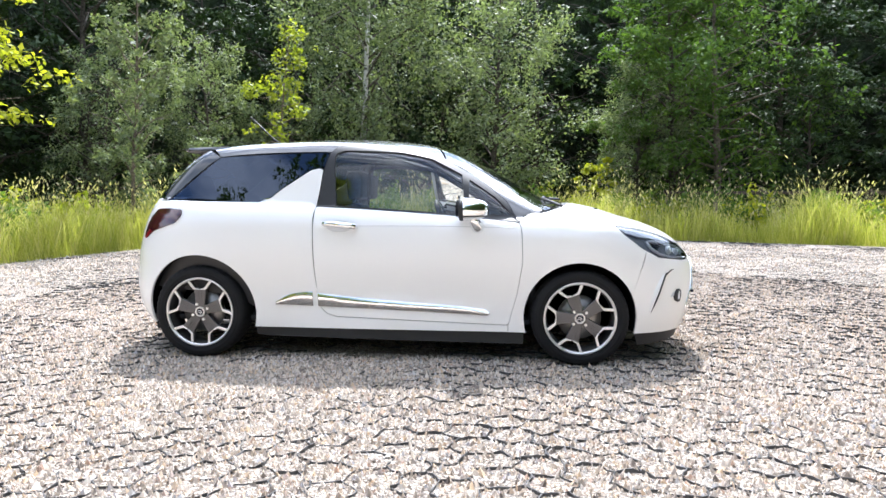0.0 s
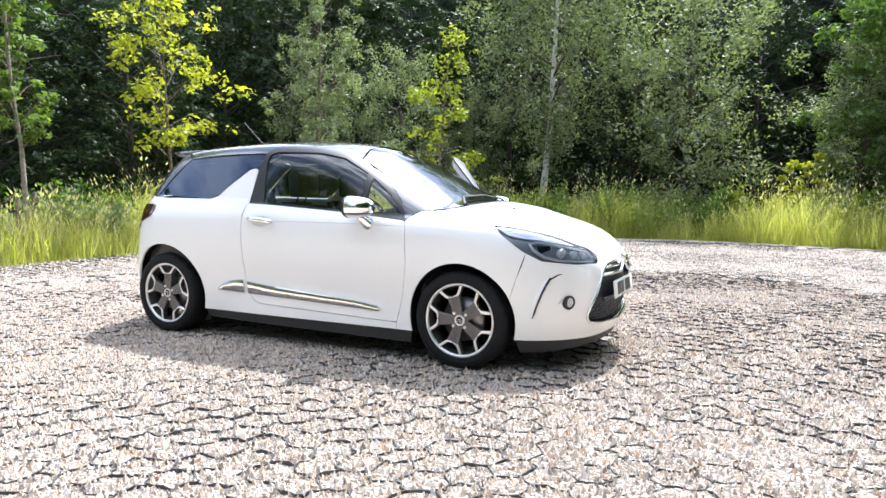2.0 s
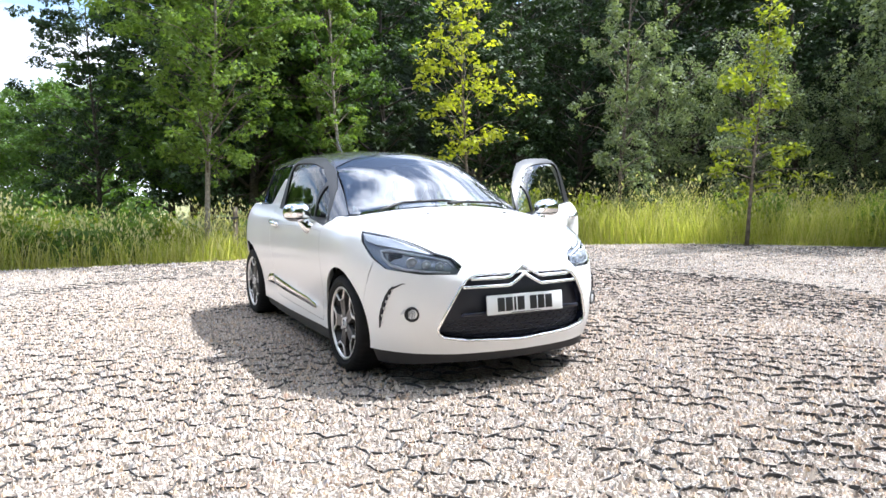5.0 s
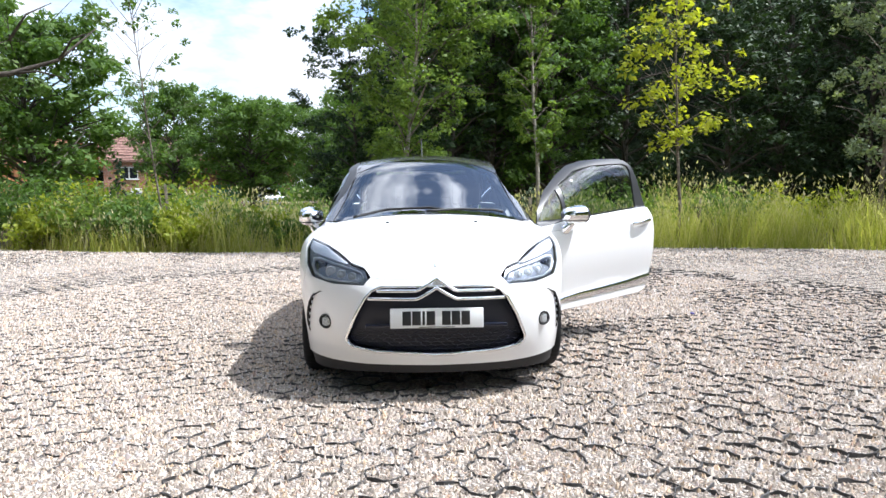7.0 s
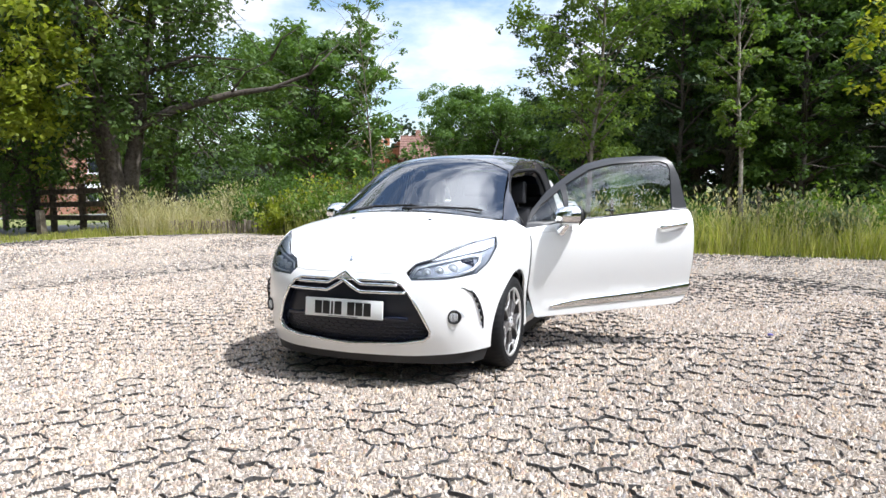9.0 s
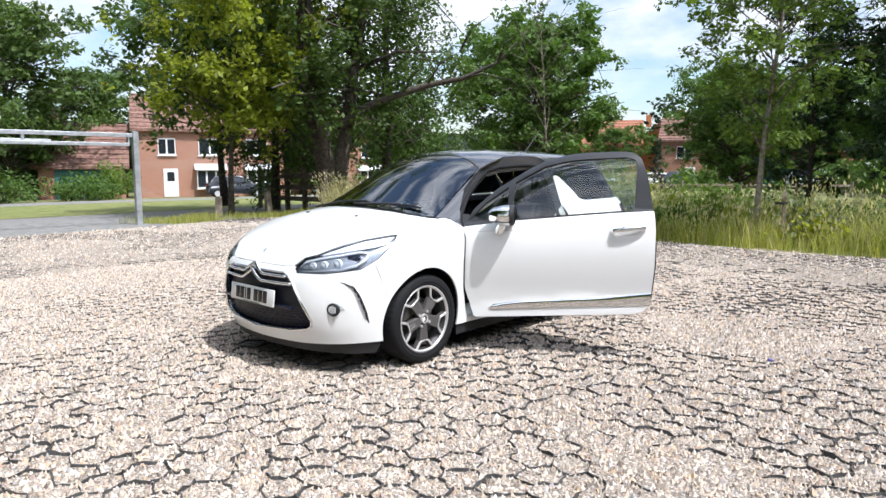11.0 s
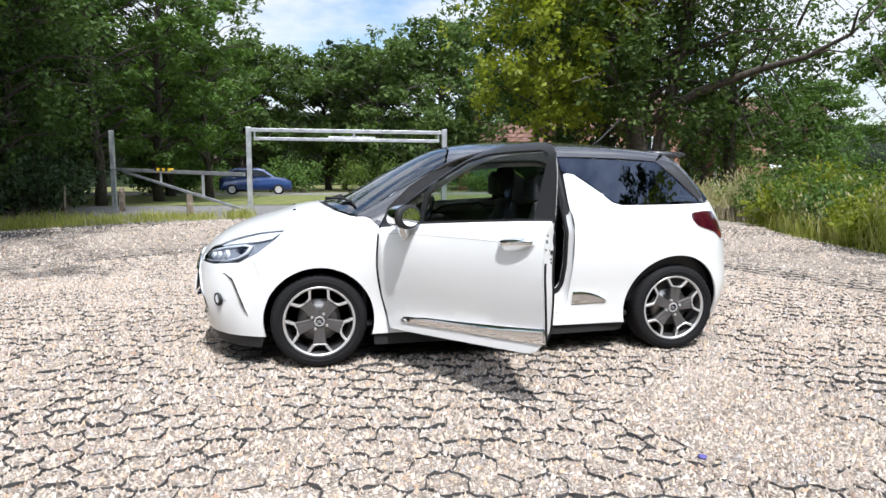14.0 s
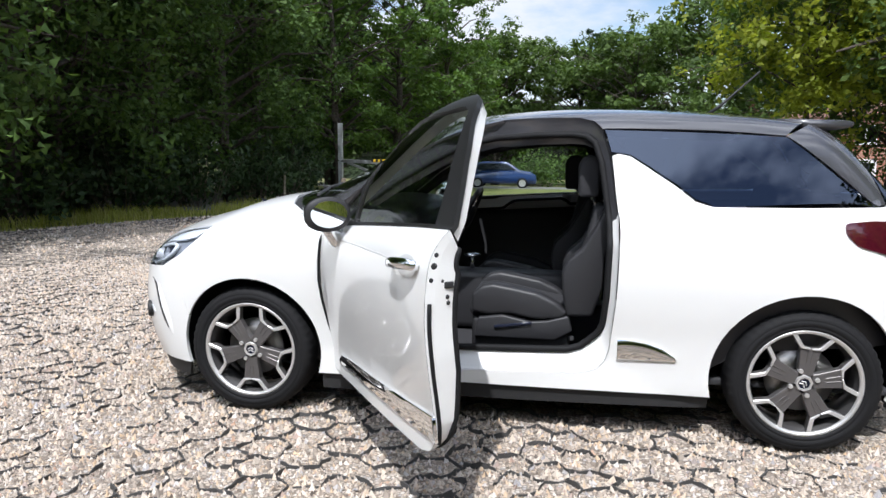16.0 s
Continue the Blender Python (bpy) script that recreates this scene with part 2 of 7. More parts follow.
# grass land out to the horizon
grass_soil = material("rough_grass", (.10, .13, .04), .95)
mottle(grass_soil, [(.060, .085, .022), (.13, .15, .045), (.24, .21, .09), (.17, .18, .06)], 1.3, 8, low=.3, high=.72)
bumpy(grass_soil, 30, .8, .05)
xs = np.concatenate([np.linspace(-900, -80, 8), np.linspace(-70, 40, 56), np.linspace(60, 900, 8)])
ys = np.concatenate([np.linspace(-900, -80, 8), np.linspace(-70, 40, 56), np.linspace(60, 900, 8)])
gx, gy = np.meshgrid(xs, ys)
gz = ground_z(gx, gy) - .012
nx = len(xs)
cells = [(j * nx + i, j * nx + i + 1, (j + 1) * nx + i + 1, (j + 1) * nx + i) for j in range(len(ys) - 1) for i in range(nx - 1)]
ground = quads("ground", np.stack([gx.ravel(), gy.ravel(), gz.ravel()], -1), cells, grass_soil, smooth=True)
tagged(ground, "rough summer grass, mown and dry in places", "ground", kind="structure")

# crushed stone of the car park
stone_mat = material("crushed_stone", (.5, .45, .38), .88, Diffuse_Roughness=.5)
tc, vor, vor2 = node(stone_mat, "ShaderNodeTexCoord"), node(stone_mat, "ShaderNodeTexVoronoi", Scale=52.0), node(stone_mat, "ShaderNodeTexVoronoi", Scale=95.0)
hue, big, mixer, shade = node(stone_mat, "ShaderNodeValToRGB"), node(stone_mat, "ShaderNodeTexNoise", Scale=.8, Detail=5.0), node(stone_mat, "ShaderNodeMix"), node(stone_mat, "ShaderNodeValToRGB")
for i, (pos, col) in enumerate(((0, (.21, .17, .14)), (.16, (.39, .335, .28)), (.36, (.54, .48, .415)), (.60, (.65, .60, .535)), (.78, (.54, .42, .31)), (.90, (.72, .69, .63)), (1.0, (.43, .42, .42)))):
    el = hue.color_ramp.elements[i] if i < 2 else hue.color_ramp.elements.new(pos)
    el.position, el.color = pos, (*col, 1)
hue.color_ramp.elements[1].position = .16
sep = node(stone_mat, "ShaderNodeSeparateColor")
for v in (vor, vor2):
    wire(stone_mat, tc.outputs["Object"], v.inputs["Vector"])
wire(stone_mat, tc.outputs["Object"], big.inputs["Vector"])
wire(stone_mat, vor.outputs["Color"], sep.inputs["Color"])
wire(stone_mat, sep.outputs["Red"], hue.inputs["Fac"])
shade.color_ramp.elements[0].position, shade.color_ramp.elements[0].color = .3, (.82, .775, .745, 1)
shade.color_ramp.elements[1].position, shade.color_ramp.elements[1].color = .7, (1.02, .975, .94, 1)
mixer.data_type, mixer.blend_type = "RGBA", "MULTIPLY"
mixer.inputs["Factor"].default_value = 1.0
wire(stone_mat, big.outputs["Fac"], shade.inputs["Fac"])
wire(stone_mat, hue.outputs["Color"], mixer.inputs[6])
wire(stone_mat, shade.outputs["Color"], mixer.inputs[7])
# base colour darkened near the car, painting shade between the loose stones
apart, span, loose_shade = node(stone_mat, "ShaderNodeVectorMath"), node(stone_mat, "ShaderNodeMapRange"), node(stone_mat, "ShaderNodeMix")
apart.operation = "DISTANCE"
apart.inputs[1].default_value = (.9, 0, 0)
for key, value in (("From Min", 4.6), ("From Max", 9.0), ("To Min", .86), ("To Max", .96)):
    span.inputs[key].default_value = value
loose_shade.data_type, loose_shade.blend_type = "RGBA", "MULTIPLY"
loose_shade.inputs["Factor"].default_value = 1.0
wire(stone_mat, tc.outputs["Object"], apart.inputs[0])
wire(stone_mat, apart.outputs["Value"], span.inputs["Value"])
wire(stone_mat, mixer.outputs[2], loose_shade.inputs[6])
wire(stone_mat, span.outputs["Result"], loose_shade.inputs[7])
# dark seams round each cell paint the shade in gaps between stones
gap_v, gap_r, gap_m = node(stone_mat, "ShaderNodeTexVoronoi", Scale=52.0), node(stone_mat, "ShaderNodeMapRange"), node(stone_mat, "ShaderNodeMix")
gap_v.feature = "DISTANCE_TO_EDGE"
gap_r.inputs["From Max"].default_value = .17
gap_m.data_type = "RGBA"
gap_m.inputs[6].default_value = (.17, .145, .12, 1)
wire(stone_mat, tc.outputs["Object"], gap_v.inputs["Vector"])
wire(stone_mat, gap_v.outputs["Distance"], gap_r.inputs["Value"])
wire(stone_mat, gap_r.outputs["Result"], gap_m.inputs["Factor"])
wire(stone_mat, loose_shade.outputs[2], gap_m.inputs[7])
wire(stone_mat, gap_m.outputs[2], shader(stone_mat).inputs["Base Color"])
b1, b2 = node(stone_mat, "ShaderNodeBump", Strength=1.0, Distance=.017), node(stone_mat, "ShaderNodeBump", Strength=.6, Distance=.007)
b1.invert = b2.invert = True
wire(stone_mat, vor.outputs["Distance"], b1.inputs["Height"])
wire(stone_mat, vor2.outputs["Distance"], b2.inputs["Height"])
wire(stone_mat, b1.outputs["Normal"], b2.inputs["Normal"])
wire(stone_mat, b2.outputs["Normal"], shader(stone_mat).inputs["Normal"])

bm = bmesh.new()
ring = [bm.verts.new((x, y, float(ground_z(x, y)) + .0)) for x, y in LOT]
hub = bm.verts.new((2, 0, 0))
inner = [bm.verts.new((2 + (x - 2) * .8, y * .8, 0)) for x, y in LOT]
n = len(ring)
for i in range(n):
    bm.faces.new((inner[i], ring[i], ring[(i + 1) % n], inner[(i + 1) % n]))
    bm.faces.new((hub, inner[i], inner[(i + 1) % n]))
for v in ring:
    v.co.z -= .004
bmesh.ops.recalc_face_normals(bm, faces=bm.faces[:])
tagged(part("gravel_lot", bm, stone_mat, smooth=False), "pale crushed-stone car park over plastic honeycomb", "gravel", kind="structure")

# plastic honeycomb edges that show through the stones
honey_mat = bumpy(material("grey_plastic_mesh", (.055, .053, .052), .80), 150, .4, .002)
rng = np.random.default_rng(7)
PITCH = .180
hx, hy = PITCH, PITCH * .866
seg = []
for j in range(-82, 84):
    for i in range(-72, 74):
        cx, cy = i * hx + (j % 2) * hx / 2, j * hy
        r = PITCH / math.sqrt(3)
        a = [(cx + r * math.sin(k * math.pi / 3), cy + r * math.cos(k * math.pi / 3)) for k in range(6)]
        seg += [(a[0], a[1]), (a[1], a[2]), (a[2], a[3])]
seg = np.array(seg)
turn = radians(46)
rot = np.array([[math.cos(turn), -math.sin(turn)], [math.sin(turn), math.cos(turn)]])
seg = seg @ rot.T


def wobble(p, scale, amount, seed):
    return np.array([tuple(noise.noise_vector(Vector((x * scale + seed, y * scale, 0))))[:2] for x, y in p]) * amount


flat = seg.reshape(-1, 2)
near_lot = (np.hypot(flat[:, 0] - .8, flat[:, 1]) < 12.5).reshape(-1, 2).all(1)
seg = seg[near_lot]
mids = seg.mean(1)
inside_lot = in_outline(LOT, mids[:, 0], mids[:, 1])
seg, mids = seg[inside_lot], mids[inside_lot]
cover = np.array([noise.noise(Vector((x * .55, y * .55, 3.0))) + .55 * noise.noise(Vector((x * 2.2, y * 2.2, 9.0))) for x, y in mids])
# deeper stone buries the edges here and there
for bx, by, br, depth in ((.8, -3.4, 1.5, .34), (3.5, .9, .7, .40), (.6, 3.3, .8, .16), (1.6, -4.6, 1.4, .22)):
    cover -= depth * np.exp(-((mids[:, 0] - bx) ** 2 + (mids[:, 1] - by) ** 2) / br ** 2)
cover -= .30 * np.clip((np.hypot(mids[:, 0] - .6, mids[:, 1]) - 5.0) / 3.0, 0, 1)
shown = (rng.uniform(0, 1, len(mids)) > .11) & (cover + rng.normal(0, .11, len(mids)) > -.30)
seg, cover = seg[shown], cover[shown]
vs, fs = [], []
ends = seg.reshape(-1, 2)
ends = ends + wobble(ends, .9, .10, 0) + wobble(ends, 3.1, .045, 3) + wobble(ends, 11.0, .017, 5)
seg = ends.reshape(-1, 2, 2)
for (a, b), k in zip(seg, cover):
    d = (b - a) / max(1e-6, np.hypot(*(b - a)))
    nrm = np.array([-d[1], d[0]])
    near = math.hypot(a[0] - .6, a[1]) < 5.6
    top = (.0058 + .0080 * min(1, max(0, k + .35)) + rng.uniform(0, .0040)) * (1 + .6 * min(1, max(0, (a[1] + 1.5) / 1.5)) if near else .60)
    w = rng.uniform(.0012, .0030)
    at, cuts = len(vs), 3 if near else 1
    off, lift, wide, tip = rng.normal(0, .006, 4), rng.uniform(.25, 1.15, 4), rng.uniform(.6, 1.4, 4), rng.normal(0, .0028, 4)
    for q in range(cuts + 1):
        p = a + (b - a) * q / cuts + nrm * off[q] * (0 < q < cuts)
        ww = w * wide[q]
        vs += [(*(p + nrm * (ww + .001)), -.004), (*(p + nrm * (ww + tip[q])), top * lift[q]), (*(p + nrm * (tip[q] - ww)), top * lift[q]), (*(p - nrm * (ww + .001)), -.004)]
    for q in range(cuts):
        c = at + q * 4
        fs += [(c, c + 1, c + 5, c + 4), (c + 1, c + 2, c + 6, c + 5), (c + 2, c + 3, c + 7, c + 6)]
tagged(quads("honeycomb_edges", np.array(vs), fs, honey_mat), "dark grey plastic honeycomb edges among the stones", "ground mesh", kind="stuff")

# loose stones, closest to where one walks round the car
pebble_mat = material("loose_stones", (.55, .48, .39), .8)
pg, pr = node(pebble_mat, "ShaderNodeNewGeometry"), node(pebble_mat, "ShaderNodeValToRGB")
for i, (pos, col) in enumerate(((0, (.13, .105, .088)), (.10, (.29, .245, .205)), (.28, (.485, .41, .34)), (.55, (.63, .55, .47)), (.70, (.56, .41, .27)), (.84, (.72, .66, .595)), (.92, (.36, .35, .36)), (1.0, (.47, .31, .22)))):
    el = pr.color_ramp.elements[i] if i < 2 else pr.color_ramp.elements.new(pos)
    el.position, el.color = pos, (*col, 1)
wire(pebble_mat, pg.outputs["Random Per Island"], pr.inputs["Fac"])
wire(pebble_mat, pr.outputs["Color"], shader(pebble_mat).inputs["Base Color"])
pebble_mat = bumpy(pebble_mat, 160, .3, .003)
count = 300000
ang = rng.uniform(-math.pi, math.pi, count)
rad = np.where(np.arange(count) < 225000, 5.25 * np.sqrt(rng.uniform(0, 1, count)), np.sqrt(rng.uniform(4.9 ** 2, 11.5 ** 2, count)))
px, py = .9 + rad * np.cos(ang), rad * np.sin(ang)
ok = ~((np.abs(px - .05) < 1.8) & (np.abs(py) < .62)) & in_outline(LOT, px, py)
px, py, rad = px[ok], py[ok], rad[ok]
k = len(px)
base = np.array([(math.cos(q * math.pi / 2), math.sin(q * math.pi / 2), -.35) for q in range(4)] + [(0, 0, 1)], float)
size = rng.uniform(.0062, .0136, (k, 1, 1)) * rng.uniform(.65, 1.25, (k, 1, 3)) * rng.choice([.8, 1.0, 1.45], (k, 1, 1), p=[.4, .48, .12])
size *= (1 + .5 * np.clip((rad - 5.0) / 1.5, 0, 1))[:, None, None]
size[:, :, 2] *= 1.25
v = base[None] * size + rng.normal(0, .0018, (k, 5, 3))
v[:, 4, :2] += rng.normal(0, .0042, (k, 2))
a = rng.uniform(0, math.tau, k)
ca, sa = np.cos(a)[:, None], np.sin(a)[:, None]
v = np.stack([v[..., 0] * ca - v[..., 1] * sa, v[..., 0] * sa + v[..., 1] * ca, v[..., 2] + v[..., 0] * rng.normal(0, .3, (k, 1))], -1)
v += np.stack([px, py, rng.uniform(-.004, .006, k)], -1)[:, None]
tri = np.array([(q, (q + 1) % 4, 4) for q in range(4)])
f = (tri[None] + (np.arange(k) * 5)[:, None, None]).reshape(-1, 3)
tagged(quads("loose_stones", v.reshape(-1, 3), f, pebble_mat), "loose cream and tan crushed stones", "stones", kind="stuff")

# drive, lawn strip and road beyond the gate
asphalt = material("worn_asphalt", (.16, .155, .15), .9)
mottle(asphalt, [(.13, .125, .12), (.20, .195, .185), (.25, .24, .225)], 6, 8)
bumpy(asphalt, 180, .5, .004)
lawn_mat = material("mown_lawn", (.13, .16, .04), .95)
mottle(lawn_mat, [(.10, .135, .03), (.17, .19, .05), (.24, .22, .085)], 2.2, 7)
bumpy(lawn_mat, 60, .7, .03)


def strip(name, pts, mat, label, up=.0):
    """A flat patch of land laid over the ground."""
    bm = bmesh.new()
    bmesh.ops.create_grid(bm, x_segments=24, y_segments=8, size=.5)
    (x0, y0), (x1, y1), (x2, y2), (x3, y3) = pts
    for v in bm.verts:
        u, w = v.co.x + .5, v.co.y + .5
        x = (x0 * (1 - u) + x1 * u) * (1 - w) + (x3 * (1 - u) + x2 * u) * w
        y = (y0 * (1 - u) + y1 * u) * (1 - w) + (y3 * (1 - u) + y2 * u) * w
        v.co = (x, y, float(ground_z(x, y)) + up)
    return tagged(part(name, bm, mat), label, name, kind="structure")


strip("drive", [(-16, -18.6), (16, -18.6), (16, -9.6), (-2.4, -9.6)], asphalt, "worn grey asphalt drive behind the height barrier", -.009)
strip("lawn", [(-60, -33), (40, -33), (30, -18.5), (-40, -18.5)], lawn_mat, "mown sunlit lawn beside the drive", .004)
strip("road", [(-80, -39), (60, -39), (60, -33), (-80, -33)], asphalt, "grey residential road", .008)

# ---- plants ----
bark_brown = material("brown_bark", (.13, .10, .075), .9)
mottle(bark_brown, [(.07, .055, .042), (.15, .12, .09), (.21, .18, .14)], 14, 6)
bumpy(bark_brown, 40, .8, .02)
bark_birch = material("birch_bark", (.55, .53, .49), .8)
mottle(bark_birch, [(.08, .07, .06), (.48, .46, .42), (.62, .60, .56)], 7, 5, low=.36, high=.52)
bark_pale = material("pale_bark", (.30, .27, .22), .85)
mottle(bark_pale, [(.18, .16, .12), (.33, .30, .25)], 18, 5)
# near-black greens, the deep shade of the wood put into the leaf colour
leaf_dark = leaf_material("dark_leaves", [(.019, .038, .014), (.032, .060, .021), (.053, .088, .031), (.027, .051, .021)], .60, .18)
leaf_mid = leaf_material("green_leaves", [(.055, .105, .025), (.085, .15, .033), (.115, .185, .042), (.068, .125, .03)], .62, .40)
leaf_light = leaf_material("light_leaves", [(.09, .145, .033), (.135, .205, .045), (.18, .25, .058), (.11, .165, .04)], .62, .48)
leaf_yellow = leaf_material("yellow_leaves", [(.22, .25, .022), (.33, .35, .028), (.42, .42, .04), (.26, .30, .028)], .62, .48)
leaf_sunny = leaf_material("sunlit_leaves", [(.16, .20, .025), (.23, .27, .032), (.30, .32, .04), (.19, .23, .03)], .55, .5)
leaf_grey = leaf_material("grey_green_leaves", [(.12, .155, .088), (.185, .225, .13), (.235, .275, .165), (.14, .18, .10)], .55, .38)
leaf_old = leaf_material("old_tree_leaves", [(.045, .078, .02), (.07, .115, .028), (.10, .15, .036), (.055, .092, .025)], .62, .34)
leaf_shade = leaf_material("shade_tree_leaves", [(.045, .085, .022), (.072, .125, .030), (.10, .165, .04), (.058, .105, .027)], .60, .32)
bark_shade = material("shaded_bark", (.06, .048, .038), .95)
mottle(bark_shade, [(.035, .028, .022), (.07, .056, .044), (.10, .085, .068)], 14, 6)
leaf_needle = leaf_material("needles", [(.02, .04, .022), (.03, .06, .03), (.045, .08, .04)])
leaf_red = leaf_material("copper_leaves", [(.05, .022, .02), (.075, .03, .026), (.09, .045, .03)])
blade_green = leaf_material("green_blades", [(.24, .27, .065), (.34, .36, .09), (.45, .43, .15), (.55, .50, .27)], .6, .58)
blade_straw = leaf_material("straw_blades", [(.46, .41, .25), (.54, .48, .32), (.40, .38, .19), (.60, .54, .40)], .65, .45)
prng = np.random.default_rng(11)


def leaf_quads(centres, size, rng, up=.8, out=None, plain=False):
    """A leaf at each centre, its face turned mostly to the sky and outward; plain ones are three-cornered."""
    n = len(centres)
    face = rng.normal(0, .60, (n, 3))
    face[:, 2] += up
    if out is not None:
        face += out * .55
    face /= np.maximum(np.linalg.norm(face, axis=1, keepdims=True), 1e-6)
    a = np.cross(face, rng.normal(0, 1, (n, 3)))
    a /= np.maximum(np.linalg.norm(a, axis=1, keepdims=True), 1e-6)
    b = np.cross(face, a)
    s = size * rng.uniform(.6, 1.35, (n, 1))
    if plain:
        v = np.stack([centres + a * s, centres - a * s * .75 + b * s * .62, centres - a * s * .75 - b * s * .62], 1).reshape(-1, 3)
        return v, np.arange(n * 3).reshape(-1, 3)
    v = np.stack([centres - a * s, centres + b * s * .55 - a * s * .1, centres + a * s, centres - b * s * .55 - a * s * .1], 1).reshape(-1, 3)
    return v, np.arange(n * 4).reshape(-1, 4)


def build_tree(name, seed, height, trunk, base, reach, limbs, leaves, leaf, mats, shape="oval", spread=.30, droop=0.0, stems=1, rise=.45, label="", category="tree", plain=False, clump=1.0):
    """A tree: a tapered trunk with limbs, and a crown of many leaves."""
    rng = np.random.default_rng(seed)
    tree = thing(name, pose(0, 0, -60), label, category)
    bm, twigs = bmesh.new(), bmesh.new()
    tips = []
    for st in range(stems):
        lean = rng.normal(0, .05, 2) if stems == 1 else np.array([math.cos(st * 2.4), math.sin(st * 2.4)]) * .16
        wander = rng.normal(0, .012 * height, (8, 2))
        wander[0] = 0
        zz = np.linspace(0, height * (.96 if st == 0 else .85), 8)
        pts = np.stack([np.cumsum(wander[:, 0]) * .4 + lean[0] * zz, np.cumsum(wander[:, 1]) * .4 + lean[1] * zz, zz - .05 * (zz == 0)], -1)
        rad = [trunk * (1.25 if i == 0 else 1) * (1 - .9 * i / 7) for i in range(8)]
        tube(bm, pts.tolist(), rad, 9)
        for i in range(limbs // stems):
            t = base + (1 - base) * ((i + rng.uniform(.2, .8)) / (limbs // stems)) * .97
            k = t * 7
            p0 = pts[int(k)] + (pts[min(7, int(k) + 1)] - pts[int(k)]) * (k - int(k))
            u = (t - base) / (1 - base)
            prof = {"oval": math.sin(math.pi * (.14 + .80 * u)) ** .7, "cone": 1.05 - u, "column": .55 + .45 * math.sin(math.pi * u), "fan": .55 + .45 * u}[shape]
            az = i * 2.399 + rng.uniform(-.4, .4) + st
            ln = reach * prof * rng.uniform(.7, 1.15)
            up = rise * rng.uniform(.5, 1.4) * (1 if shape != "cone" else .1)
            end = p0 + np.array([math.cos(az) * ln, math.sin(az) * ln, ln * up])
            mid = (p0 + end) / 2 + np.array([0, 0, ln * .10]) + rng.normal(0, .04 * ln, 3)
            end = end - np.array([0, 0, droop * ln])
            r0 = max(.008, trunk * (1 - .85 * t) * .5)
            tube(twigs, [p0, mid, end], [r0, r0 * .6, r0 * .2], 5, cap=False)
            for j in range(3):
                q = p0 + (end - p0) * rng.uniform(.35, .8)
                e = q + rng.normal(0, .35 * ln, 3) * (1, 1, .6)
                tube(twigs, [q, e], [r0 * .32, r0 * .08], 3, cap=False)
                tips.append((q, e, .8))
            tips.append((p0 + (mid - p0) * .6, mid, .5))
            tips.append((mid, end, 1.2))
    for face in twigs.faces:
        face.material_index = 1
    branches = bpy.data.meshes.new("branches")
    twigs.to_mesh(branches)
    twigs.free()
    bm.from_mesh(branches)
    bpy.data.meshes.remove(branches)
    part("trunk", bm, (mats[0], mats[2] if len(mats) > 2 else mats[0]), tree)
    w = np.array([t[2] * (np.linalg.norm(t[1] - t[0]) + .25) for t in tips])
    # leaves gather in uneven, flattened clumps about the twigs
    clumps = max(40, leaves // (18 if leaves < 3500 else 46))
    pick = rng.choice(len(tips), clumps, p=w / w.sum())
    a = np.array([t[0] for t in tips])[pick]
    b = np.array([t[1] for t in tips])[pick]
    tt = np.clip(rng.beta(2.4, 1.2, (clumps, 1)), 0, 1)
    heart = a + (b - a) * tt + rng.normal(0, 1, (clumps, 3)) * spread * reach * (1, 1, .75) * rng.uniform(.3, 1.0, (clumps, 1))
    girth = rng.uniform(.07, .19, clumps) * max(reach, 1.6) * clump
    home = rng.choice(clumps, leaves, p=girth ** 2 / (girth ** 2).sum())
    way = rng.normal(0, 1, (leaves, 3))
    way /= np.linalg.norm(way, axis=1, keepdims=True)
    c = heart[home] + way * (girth[home] * rng.uniform(0, 1, leaves) ** .45)[:, None] * (1, 1, .62)
    if droop:
        c[:, 2] -= np.abs(rng.normal(0, droop * reach * .5, leaves))
    ok = c[:, 2] > .12
    v, f = leaf_quads(c[ok], leaf, rng, .8 - droop * .7, way[ok], plain)
    quads("crown", v, f, mats[1], tree)
    return tree


def plant(tree, x, y, scale=1.0, turn=None, label="", tall=1.0):
    turn = prng.uniform(0, 360) if turn is None else turn
    o = copy_thing(tree, pose(x, y, float(ground_z(x, y)) - .02, 0, 0, turn) @ Matrix.Diagonal((scale, scale, scale * tall, 1)))
    if label:
        o["label"] = label
    return o


def retire(tree):
    """Takes the pattern tree away again."""
    for o in [*tree.children_recursive, tree]:
        bpy.data.objects.remove(o)


# young planted trees beside the car park
build_tree("young_tree", 21, 6.8, .055, .22, 1.55, 48, 17000, .047, (bark_pale, leaf_light, bark_brown), "oval", .18, rise=.7, clump=1.0, label="young green tree in the long grass verge").matrix_basis = pose(-7.75, -.2, -.02)
build_tree("young_tree", 22, 6.6, .048, .27, .64, 36, 4000, .052, (bark_pale, leaf_light, bark_brown), "column", .17, rise=1.4, clump=.75, label="slender pale-trunked young tree in the verge").matrix_basis = pose(-8.05, 2.62, -.02)
build_tree("young_tree", 23, 5.2, .042, .34, 1.12, 36, 1900, .062, (bark_brown, leaf_yellow), "oval", .17, rise=.75, clump=.95, label="young tree with bright yellow-green leaves").matrix_basis = pose(-7.75, 5.3, -.02, 0, 0, 200)
build_tree("young_tree", 24, 5.2, .040, .22, 1.15, 32, 1350, .062, (bark_brown, leaf_sunny), "cone", .17, rise=.6, clump=1.0, label="light green young tree in the long grass").matrix_basis = pose(-4.5, 10.1, -.02)
